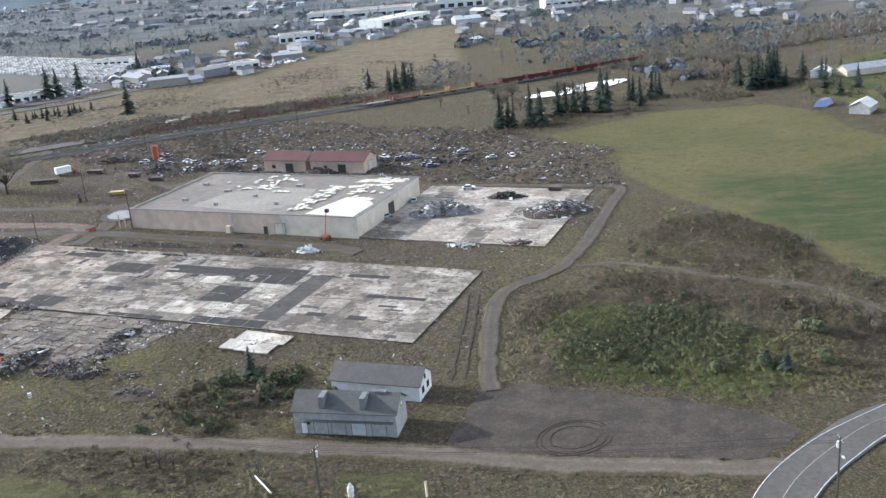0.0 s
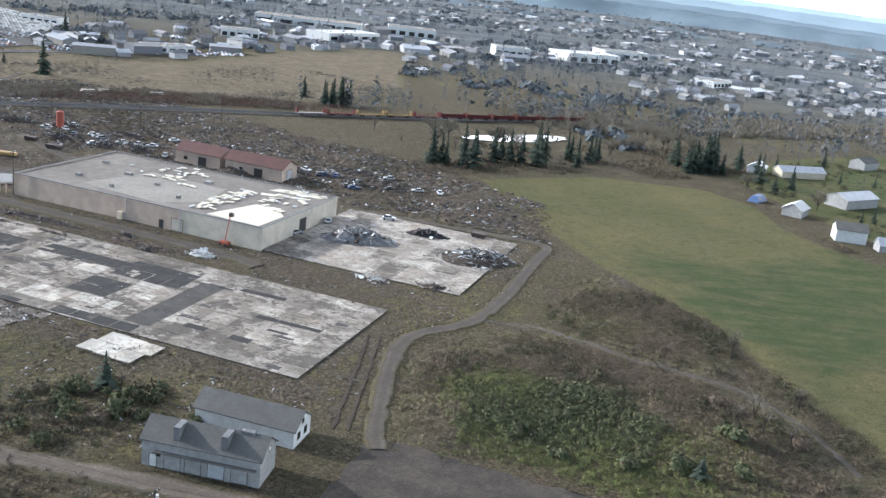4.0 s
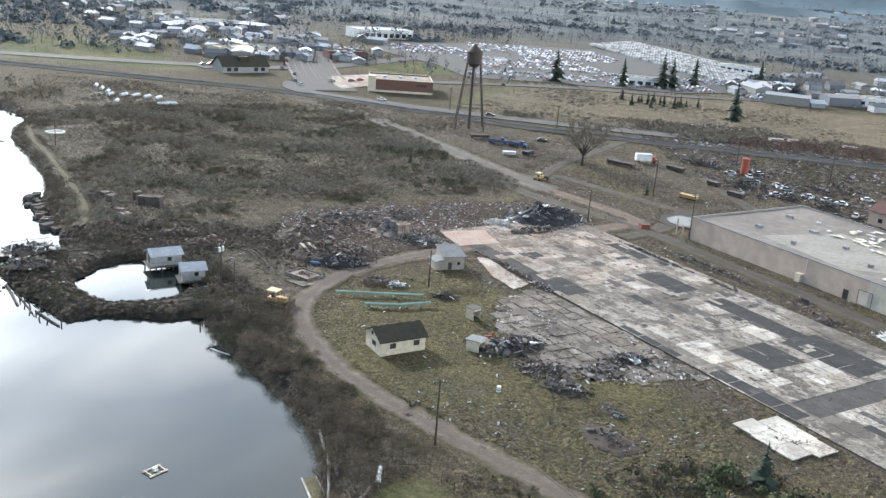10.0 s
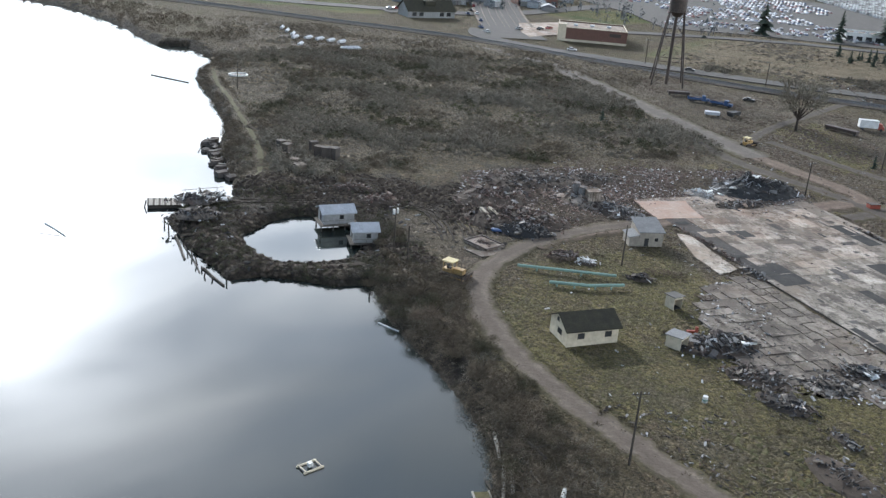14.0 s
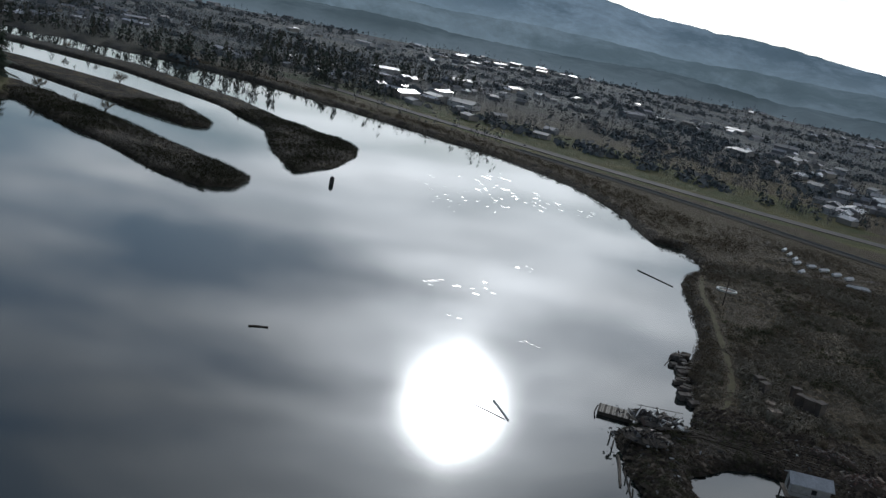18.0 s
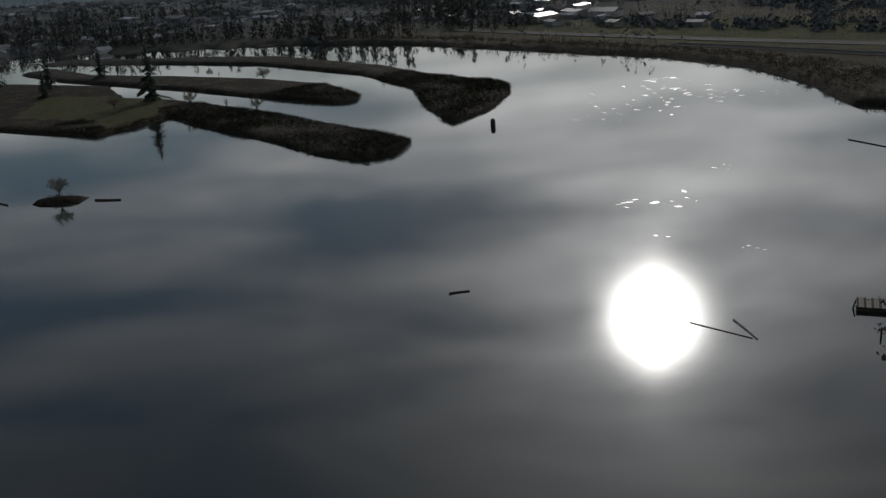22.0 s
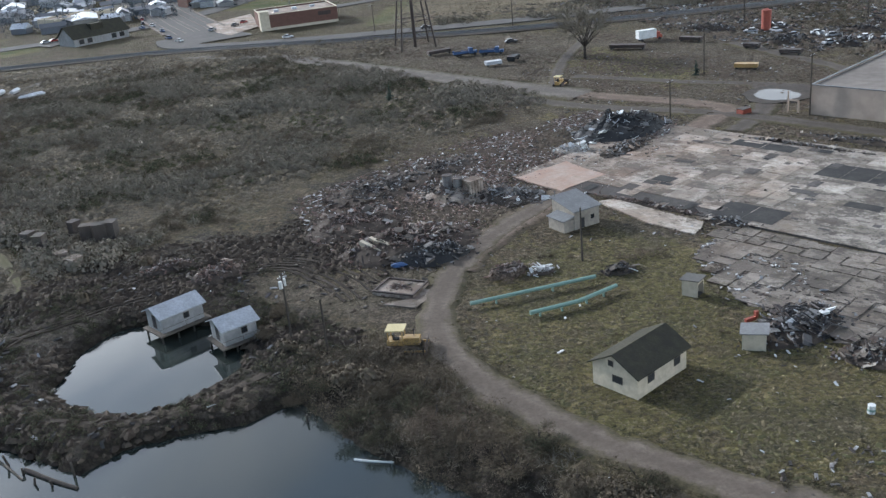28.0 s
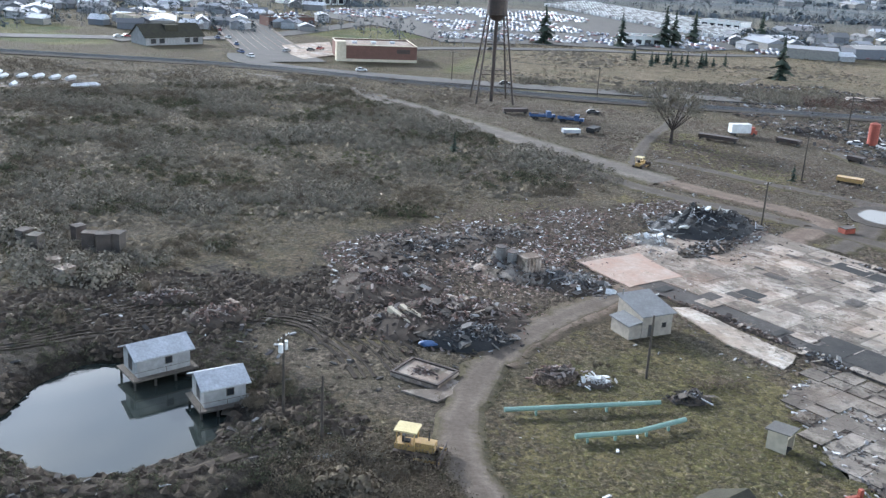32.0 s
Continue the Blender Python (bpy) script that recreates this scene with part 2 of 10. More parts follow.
turf = k.mix(k.math("MULTIPLY", k.noise(0.11, 7, 0.75, k.mapped((0.5, 1.5, 1), 0.5), 0.44, 0.6), 0.55), turf, (0.19, 0.165, 0.085))
turf = k.mix(k.math("MULTIPLY", k.noise(0.3, 7, 0.8, None, 0.5, 0.6), 0.5), turf, (0.075, 0.08, 0.036))
turf = k.mix(k.math("MULTIPLY", k.noise(0.9, 6, 0.8, None, 0.45, 0.62), 0.45), turf, (0.065, 0.068, 0.032))
turf = k.mix(meadow, turf, k.mix(k.math("MULTIPLY", patchy, 0.6), k.mix(mid, (0.265, 0.205, 0.14), (0.185, 0.145, 0.098)), (0.145, 0.125, 0.08)))
turf = k.mix(k.math("MULTIPLY", grit, 0.22), turf, (0.05, 0.055, 0.025))
c = k.mix(k.ramp(k.math("ADD", pas, k.math("MULTIPLY", k.math("SUBTRACT", fine, 0.5), 0.35)), 0.4, 0.65), c, turf)
# far ground: woods and fields with distance haze mixed into the colour
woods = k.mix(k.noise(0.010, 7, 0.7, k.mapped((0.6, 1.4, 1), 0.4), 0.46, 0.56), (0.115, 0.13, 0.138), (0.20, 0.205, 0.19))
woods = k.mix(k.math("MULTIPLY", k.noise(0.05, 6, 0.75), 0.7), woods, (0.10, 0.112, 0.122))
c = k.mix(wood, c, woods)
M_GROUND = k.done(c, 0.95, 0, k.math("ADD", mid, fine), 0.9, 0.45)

k = Nodes("still_water")
M_WATER = k.done((0.028, 0.034, 0.03), 0.05, 0, k.noise(0.22, 3, 0.5), 0.006, 0.2)
k.b.inputs["IOR"].default_value = 1.42
M_WATER.node_tree.nodes["Principled BSDF"].inputs["Specular IOR Level"].default_value = 1.0

def slab_stone(name, pale, mid_tone, dark, amount, shade):
    k = Nodes(name)
    st = k.mapped((0.75, 1.1, 1), -SITE_TURN)
    c = k.mix(k.noise(0.14, 7, 0.75, st, 0.45, 0.54), pale, mid_tone)
    c = k.mix(k.math("MULTIPLY", k.noise(0.09, 7, 0.75, None, 0.52, 0.555), amount), c, dark)
    c = k.mix(k.math("MULTIPLY", k.noise(0.5, 6, 0.8, st, 0.53, 0.58), amount), c, tuple(x * 0.8 for x in dark))
    c = k.mix(k.math("MULTIPLY", k.noise(1.8, 5, 0.8, None, 0.5, 0.66), 0.55), c, tuple(x * 0.6 for x in mid_tone))
    along = k.n.new("ShaderNodeSeparateXYZ")
    k.l.new(k.mapped((1, 1, 1), -SITE_TURN), along.inputs[0])
    rusty = k.math("MULTIPLY", k.ramp(along.outputs[0], -150.0, -200.0), k.noise(0.11, 6, 0.7))
    c = k.mix(k.math("MULTIPLY", k.noise(0.06, 6, 0.7, None, 0.52, 0.64), 0.4), c, tuple(x * y for x, y in zip(mid_tone, (1.12, 0.98, 0.86))))
    c = k.mix(k.math("MULTIPLY", rusty, 0.5), c, tuple(x * y for x, y in zip(mid_tone, (1.25, 0.9, 0.75))))
    c = k.mix(k.math("MULTIPLY", k.noise(0.28, 7, 0.8, None, 0.55, 0.6), 0.6), c, (0.11, 0.098, 0.07))
    c = k.mix(k.math("MULTIPLY", k.ramp(k.random(), 0.55, 1.0), shade), c, tuple(x * 1.3 for x in dark))
    return k.done(c, 0.9, 0, k.noise(2.5, 5), 0.5, 0.06)


M_CONC = slab_stone("old_concrete", (0.355, 0.318, 0.272), (0.20, 0.176, 0.147), (0.094, 0.083, 0.071), 0.85, 0.45)
M_PALE = slab_stone("pale_concrete", (0.50, 0.452, 0.39), (0.305, 0.27, 0.227), (0.16, 0.142, 0.12), 0.6, 0.35)
M_ASPHALT = plain("old_asphalt", (0.04, 0.04, 0.04), (0.065, 0.062, 0.058), 0.3, 0.9)
M_ROAD = plain("road_asphalt", (0.13, 0.121, 0.11), (0.105, 0.098, 0.09), 0.15, 0.9)


def lane_bed(name, pale, dark, weeds):
    """Worn wheel tracks, a darker crown and weedy ragged edges."""
    k = Nodes(name)
    x, _, _ = k.attr("across")
    ln = k.mix(k.noise(0.22, 6, 0.7), pale, dark)
    off = k.math("ABSOLUTE", k.math("SUBTRACT", x, 0.45), 0.0)
    ln = k.mix(k.math("MULTIPLY", k.ramp(off, 0.08, 0.3), 0.6), ln, dark)
    ln = k.mix(k.math("MULTIPLY", k.noise(1.7, 5, 0.75), 0.55), ln, tuple(v * 0.6 for v in dark))
    ln = k.mix(k.ramp(k.math("ADD", x, k.math("MULTIPLY", k.noise(0.45, 7, 0.8), 0.55)), 0.72, 1.12), ln, k.mix(k.noise(1.4, 5, 0.8), weeds, tuple(v * 0.45 for v in weeds)))
    return k.done(ln, 0.95, 0, k.noise(2.0, 5), 0.4, 0.08)


M_LANE = lane_bed("gravel_lane", (0.198, 0.163, 0.13), (0.113, 0.092, 0.074), (0.11, 0.094, 0.056))
M_MUDTRACK = lane_bed("mud_track", (0.10, 0.08, 0.062), (0.052, 0.042, 0.034), (0.06, 0.05, 0.035))
M_DARKMUD = lane_bed("wet_dark_mud", (0.055, 0.043, 0.033), (0.034, 0.027, 0.022), (0.06, 0.05, 0.035))
M_PAVED = plain("worn_gravel", (0.225, 0.195, 0.165), (0.13, 0.11, 0.093), 0.22, 0.95)
k = Nodes("dark_gravel")
yg = k.mix(k.noise(0.12, 7, 0.75, None, 0.43, 0.57), (0.052, 0.044, 0.037), (0.084, 0.07, 0.056))
yg = k.mix(k.math("MULTIPLY", k.noise(0.9, 6, 0.8, None, 0.46, 0.56), 0.6), yg, (0.045, 0.04, 0.036))
yg = k.mix(k.math("MULTIPLY", k.noise(2.2, 5, 0.8, None, 0.57, 0.61), 0.4), yg, (0.17, 0.15, 0.125))
M_YARD = k.done(yg, 0.95, 0, k.noise(2.2, 5), 0.4, 0.08)
M_DARKWET = plain("wet_dark_soil", (0.06, 0.052, 0.046), (0.09, 0.078, 0.066), 0.5, 0.95)
M_MUD = plain("churned_mud", (0.06, 0.048, 0.038), (0.10, 0.08, 0.064), 0.35, 0.9)
M_TRACK = lane_bed("track_gravel", (0.145, 0.124, 0.104), (0.08, 0.067, 0.056), (0.11, 0.094, 0.052))
M_REDLANE = lane_bed("reddish_brown_lane", (0.235, 0.18, 0.142), (0.14, 0.104, 0.08), (0.115, 0.092, 0.062))
M_NORTHLANE = lane_bed("pale_lane_gravel", (0.215, 0.19, 0.165), (0.13, 0.112, 0.096), (0.11, 0.095, 0.055))
M_WHITEPAD = slab_stone("whitened_concrete", (0.60, 0.56, 0.49), (0.42, 0.388, 0.335), (0.23, 0.21, 0.18), 0.5, 0.25)
M_STAIN = slab_stone("stained_concrete", (0.13, 0.122, 0.113), (0.085, 0.08, 0.074), (0.05, 0.047, 0.044), 0.6, 0.5)
M_BRICKPAD = plain("pink_brick_dust", (0.36, 0.235, 0.18), (0.42, 0.34, 0.28), 0.25, 0.92)
M_CREAM = plain("cream_paint", (0.62, 0.54, 0.40), (0.54, 0.465, 0.345), 0.15, 0.8)
# hut walls: cream greyed and darkened, their shade put into the colour
M_DULLCREAM = plain("shaded_cream_paint", (0.36, 0.32, 0.265), (0.28, 0.245, 0.205), 0.2, 0.85)
M_TAN = plain("tan_wall_paint", (0.47, 0.37, 0.295), (0.43, 0.335, 0.265), 0.04, 0.8)
M_TANLIGHT = plain("pale_tan_paint", (0.52, 0.47, 0.385), (0.48, 0.43, 0.35), 0.04, 0.8)
M_WHITE = plain("white_paint", (0.75, 0.75, 0.73), (0.6, 0.6, 0.57), 0.8, 0.6)
M_ROOFGREY = plain("flat_roof_felt", (0.245, 0.218, 0.188), (0.185, 0.163, 0.142), 0.05, 0.9)
M_REDROOF = plain("red_brown_roof", (0.115, 0.045, 0.036), (0.085, 0.037, 0.031), 0.3, 0.75)
M_MOSSROOF = plain("mossy_dark_shingles", (0.046, 0.043, 0.036), (0.066, 0.062, 0.043), 0.6, 0.95)
M_TIN = plain("weathered_tin", (0.52, 0.54, 0.57), (0.38, 0.39, 0.41), 0.5, 0.42, 0.1)
M_GREYROOF = plain("grey_shingles", (0.115, 0.11, 0.103), (0.15, 0.143, 0.132), 0.35, 0.9)
M_GREYWALL = plain("grey_blue_boards", (0.36, 0.355, 0.345), (0.285, 0.28, 0.27), 0.15, 0.85)
# tyres, wires, heap cores; in open doors and windows it is painted shade
M_DARK = plain("near_black", (0.02, 0.02, 0.02), (0.03, 0.03, 0.03), 1.0, 0.8)
M_WOOD = plain("grey_weathered_wood", (0.17, 0.145, 0.12), (0.11, 0.095, 0.08), 1.5, 0.9, vary=0.4)
M_SHEETGREY = plain("dull_sheet_roof", (0.2, 0.205, 0.205), (0.14, 0.14, 0.14), 0.5, 0.7)
M_DUST = slab_stone("dusty_floor", (0.235, 0.205, 0.172), (0.15, 0.128, 0.106), (0.08, 0.07, 0.06), 0.8, 0.3)
M_BROWNCONC = slab_stone("brown_concrete", (0.29, 0.255, 0.215), (0.19, 0.163, 0.137), (0.095, 0.083, 0.071), 0.7, 0.3)
M_MOSSPLANK = plain("mossy_planks", (0.20, 0.175, 0.095), (0.135, 0.13, 0.062), 1.4, 0.95, vary=0.3)
M_DRIFT = plain("bleached_wood", (0.52, 0.48, 0.42), (0.38, 0.35, 0.3), 1.5, 0.9, vary=0.3)
M_POLE = plain("pole_wood", (0.095, 0.08, 0.068), (0.07, 0.06, 0.05), 2.0, 0.9)
M_RUST = plain("dark_rusty_steel", (0.09, 0.062, 0.05), (0.055, 0.045, 0.04), 0.8, 0.7, 0.3)
M_STEEL = plain("grey_steel", (0.28, 0.28, 0.28), (0.2, 0.19, 0.18), 1.5, 0.5, 0.6)
M_SCRAPSTEEL = plain("dull_scrap_steel", (0.15, 0.14, 0.13), (0.095, 0.085, 0.078), 1.5, 0.75, 0.2, vary=0.4)
M_SCRAPTIN = plain("dirty_scrap_tin", (0.27, 0.262, 0.25), (0.17, 0.16, 0.148), 0.9, 0.75, 0.05, vary=0.4)
M_YELLOW = plain("yellow_machine_paint", (0.48, 0.30, 0.09), (0.34, 0.22, 0.08), 2.0, 0.55)
M_ORANGE = plain("orange_red_paint", (0.36, 0.075, 0.04), (0.28, 0.065, 0.04), 1.5, 0.6)
M_GREENPIPE = plain("sea_green_pipe", (0.175, 0.30, 0.245), (0.22, 0.325, 0.275), 0.8, 0.7)
M_BRICK = plain("red_brown_brick", (0.18, 0.10, 0.078), (0.15, 0.085, 0.067), 0.6, 0.85)
M_GLASS = plain("dark_window_glass", (0.02, 0.022, 0.025), (0.025, 0.027, 0.03), 1.0, 0.15)
M_RUBBLE = scattered("mixed_rubble", [(0.11, 0.10, 0.09), (0.26, 0.25, 0.24), (0.06, 0.053, 0.048), (0.15, 0.105, 0.08), (0.08, 0.075, 0.07), (0.20, 0.175, 0.15), (0.045, 0.04, 0.036), (0.12, 0.10, 0.085), (0.09, 0.07, 0.06), (0.46, 0.45, 0.43)])
M_BURNT = scattered("dark_rubble", [(0.05, 0.048, 0.046), (0.10, 0.095, 0.09), (0.035, 0.032, 0.03), (0.22, 0.22, 0.22), (0.075, 0.065, 0.06), (0.13, 0.115, 0.10), (0.06, 0.055, 0.06), (0.04, 0.038, 0.036), (0.08, 0.072, 0.066), (0.05, 0.046, 0.044), (0.36, 0.36, 0.36)])
M_BRICKRUB = scattered("brick_rubble", [(0.19, 0.12, 0.095), (0.12, 0.09, 0.075), (0.26, 0.2, 0.17), (0.07, 0.06, 0.052), (0.36, 0.31, 0.28), (0.15, 0.105, 0.085)])
M_METALRUB = scattered("scrap_metal", [(0.25, 0.245, 0.24), (0.15, 0.145, 0.14), (0.08, 0.073, 0.07), (0.38, 0.375, 0.365), (0.2, 0.172, 0.15), (0.11, 0.085, 0.072), (0.13, 0.11, 0.095)], 0.75, 0.1)
M_PALESCRAP = scattered("pale_sheet_scrap", [(0.36, 0.34, 0.315), (0.24, 0.222, 0.2), (0.48, 0.46, 0.43), (0.12, 0.105, 0.092), (0.3, 0.275, 0.245), (0.17, 0.14, 0.118)], 0.75, 0.05)
M_WHITERUB = scattered("pale_rubble", [(0.66, 0.65, 0.62), (0.5, 0.48, 0.45), (0.75, 0.74, 0.72), (0.32, 0.3, 0.28)])
M_TWIG = scattered("brown_thicket", [(0.155, 0.125, 0.09), (0.14, 0.114, 0.08), (0.172, 0.138, 0.098), (0.13, 0.11, 0.072), (0.15, 0.118, 0.088)], 0.95)
M_GREENBUSH = scattered("green_bramble", [(0.085, 0.105, 0.045), (0.12, 0.13, 0.055), (0.06, 0.072, 0.032), (0.14, 0.13, 0.07)], 0.9)
M_FIR = scattered("fir_needles", [(0.045, 0.06, 0.044), (0.06, 0.075, 0.052), (0.036, 0.05, 0.038)], 0.9)
# fir green shifted to blue-grey: distance haze put into the colour
M_FARFIR = scattered("hazed_far_firs", [(0.085, 0.105, 0.108), (0.10, 0.12, 0.124), (0.115, 0.13, 0.136), (0.075, 0.095, 0.096), (0.125, 0.135, 0.142)], 0.95)
M_SCRUB = scattered("dark_scrub", [(0.098, 0.09, 0.058), (0.07, 0.068, 0.044), (0.125, 0.108, 0.07), (0.08, 0.09, 0.048)], 0.95)
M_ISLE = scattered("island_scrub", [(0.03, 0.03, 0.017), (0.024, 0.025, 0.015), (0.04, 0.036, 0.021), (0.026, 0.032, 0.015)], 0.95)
M_BARK = plain("bark", (0.08, 0.065, 0.055), (0.055, 0.046, 0.04), 2.0, 0.95)
# ---------------------------------------------------------------- building helpers
O0, U, V = Vector((91.6, 212.8, 0)), Vector((0.652, -0.758, 0)).normalized(), Vector((0.758, 0.652, 0)).normalized()
SITE = Matrix.Translation(O0) @ Matrix.Rotation(math.atan2(U.y, U.x), 4, "Z")


def S(a, b, z=0.0):
    """A place on the mill site: a along the long wall, b across it."""
    return O0 + U * a + V * b + Vector((0, 0, z))


def link(name, bm, material):
    me = bpy.data.meshes.new(name)
    bm.to_mesh(me)
    bm.free()
    me.materials.append(material)
    return new(name, me)


def raw(name, verts, faces, material):
    me = bpy.data.meshes.new(name)
    me.from_pydata([tuple(v) for v in verts], [], faces)
    me.update()
    me.materials.append(material)
    return new(name, me)


def part(name, bm, material, parent, label=""):
    ob = link(name, bm, material)
    ob.parent = parent
    return tagged(ob, label)


def piece(name, mesh, parent, m):
    ob = new(name, mesh)
    ob.parent = parent
    ob.matrix_local = m
    return ob


def thing(name, m, label, category, group="", kind=""):
    ob = new(name)
    ob.empty_display_size = 0.5
    ob.matrix_world = m if isinstance(m, Matrix) else Matrix.Translation(m)
    return tagged(ob, label, category, group, kind)


def at(x, y, z=0.0, turn=0.0):
    return Matrix.Translation((x, y, z)) @ Matrix.Rotation(radians(turn), 4, "Z")


def box(bm, x0, y0, z0, x1, y1, z1, m=None):
    v = [bm.verts.new((m @ Vector(p)) if m else p) for p in ((x0, y0, z0), (x1, y0, z0), (x1, y1, z0), (x0, y1, z0), (x0, y0, z1), (x1, y0, z1), (x1, y1, z1), (x0, y1, z1))]
    for f in ((0, 3, 2, 1), (4, 5, 6, 7), (0, 1, 5, 4), (1, 2, 6, 5), (2, 3, 7, 6), (3, 0, 4, 7)):
        bm.faces.new([v[i] for i in f])
    return bm


def tube(bm, p0, p1, r0, r1=None, n=6):
    p0, p1 = Vector(p0), Vector(p1)
    r1 = r0 if r1 is None else r1
    q = (p1 - p0).to_track_quat("Z", "Y")
    rings = []
    for p, r in ((p0, r0), (p1, r1)):
        rings.append([bm.verts.new(p + q @ Vector((r * math.cos(2 * math.pi * i / n), r * math.sin(2 * math.pi * i / n), 0))) for i in range(n)])
    for i in range(n):
        j = (i + 1) % n
        bm.faces.new((rings[0][i], rings[0][j], rings[1][j], rings[1][i]))
    bm.faces.new(rings[0][::-1])
    bm.faces.new(rings[1])
    return bm


def extruded(bm, pts, z0, z1):
    """A prism over a plan outline, given counter-clockwise."""
    lo, hi = [bm.verts.new((x, y, z0)) for x, y in pts], [bm.verts.new((x, y, z1)) for x, y in pts]
    n = len(pts)
    bm.faces.new(hi)
    for i in range(n):
        j = (i + 1) % n
        bm.faces.new((lo[i], lo[j], hi[j], hi[i]))
    return bm


def B():
    return bmesh.new()


def ccw(pts):
    a = sum(p[0] * q[1] - q[0] * p[1] for p, q in zip(pts, pts[1:] + pts[:1]))
    return pts if a > 0 else pts[::-1]


def smooth(pts, step=2.0, closed=False):
    """Points on a rounded line through the given ones."""
    n, out = len(pts), []
    for i in range(n if closed else n - 1):
        p = [Vector(pts[(i + d) % n] if closed else pts[min(max(i + d, 0), n - 1)]).to_2d() for d in (-1, 0, 1, 2)]
        count = max(int((p[2] - p[1]).length / step), 1)
        for k in range(count):
            t = k / count
            out.append(0.5 * (2 * p[1] + (p[2] - p[0]) * t + (2 * p[0] - 5 * p[1] + 4 * p[2] - p[3]) * t * t + (3 * p[1] - p[0] - 3 * p[2] + p[3]) * t ** 3))
    if not closed:
        out.append(Vector(pts[-1]).to_2d())
    return out


def sheet(name, pts, z, material, ragged=0.6, step=2.0, depth=0.3, curve=True, label="", category="", kind="structure"):
    """A thin bed of ground with an uneven edge."""
    line = smooth(pts, step, True) if curve else [Vector(p) for p in pts]
    if not curve and ragged:
        fine = []
        for p, q in zip(line, line[1:] + line[:1]):
            c = max(int((q - p).length / step), 1)
            fine += [p.lerp(q, i / c) for i in range(c)]
        line = fine
    out = []
    for p in line:
        d = noise.noise_vector((p.x * 0.31, p.y * 0.31, z * 7)) + 0.5 * noise.noise_vector((p.x * 1.1, p.y * 1.1, 3))
        out.append((p.x + d.x * ragged, p.y + d.y * ragged))
    bm = extruded(B(), ccw(out), z - depth, z)
    bmesh.ops.triangulate(bm, faces=[f for f in bm.faces if len(f.verts) > 4])
    return tagged(link(name, bm, material), label, category, kind=kind)


def ribbon(name, pts, width, z, material, ragged=0.35, step=2.0, label="", category="road", kind="structure", drape=False, sunk=True):
    """A strip along a line; the attribute says how far a place is from the middle."""
    line = smooth(pts, step)
    bm, rows, cols = B(), [], (1.0, 0.7, 0.45, 0.2, 0.0, -0.2, -0.45, -0.7, -1.0)
    for i, p in enumerate(line):
        d = (line[min(i + 1, len(line) - 1)] - line[max(i - 1, 0)]).normalized()
        n = Vector((-d.y, d.x))
        w = width / 2
        a = (noise.noise((p.x * 0.4, p.y * 0.4, 1.0)) + 0.6 * noise.noise((p.x * 1.3, p.y * 1.3, 1.0))) * ragged
        b = (noise.noise((p.x * 0.4, p.y * 0.4, 9.0)) + 0.6 * noise.noise((p.x * 1.3, p.y * 1.3, 9.0))) * ragged
        row = []
        for c in cols:
            q = p + n * c * (w + (a if c > 0 else b))
            zz = height(q.x, q.y) + z if drape else z
            if abs(c) == 1.0:
                row.append(bm.verts.new((*q, zz - 0.4)))
            row.append(bm.verts.new((*q, zz + (0.05 * (1 - abs(c)) if abs(c) < 0.9 or not sunk else -0.26))))
            if c == -1.0:
                row.append(row.pop(-2))
        rows.append(row)
    for r0, r1 in zip(rows, rows[1:]):
        for i in range(len(r0) - 1):
            bm.faces.new((r0[i], r0[i + 1], r1[i + 1], r1[i]))
    bmesh.ops.recalc_face_normals(bm, faces=bm.faces)
    ob = tagged(link(name, bm, material), label, category, kind=kind)
    layer = ob.data.color_attributes.new("across", "FLOAT_COLOR", "POINT")
    side = [1.0] + [abs(c) for c in cols] + [1.0]
    layer.data.foreach_set("color", [v for _ in rows for s in side for v in (s, s, s, 1.0)])
    return ob


def inside(pts, x, y):
    hit = False
    for (x0, y0), (x1, y1) in zip(pts, pts[1:] + pts[:1]):
        if (y0 > y) != (y1 > y) and x < (x1 - x0) * (y - y0) / (y1 - y0) + x0:
            hit = not hit
    return hit


def field_of(pts, xs, ys):
    """Signed distance to a plan outline, positive inside, for arrays of places."""
    d = np.full(xs.shape, 1e9)
    s = np.zeros(xs.shape, bool)
    for (x0, y0), (x1, y1) in zip(pts, pts[1:] + pts[:1]):
        dx, dy = x1 - x0, y1 - y0
        t = np.clip(((xs - x0) * dx + (ys - y0) * dy) / (dx * dx + dy * dy + 1e-9), 0, 1)
        d = np.minimum(d, np.hypot(xs - x0 - t * dx, ys - y0 - t * dy))
        if y0 != y1:
            s ^= ((y0 > ys) != (y1 > ys)) & (xs < dx * (ys - y0) / (y1 - y0) + x0)
    return np.where(s, d, -d)


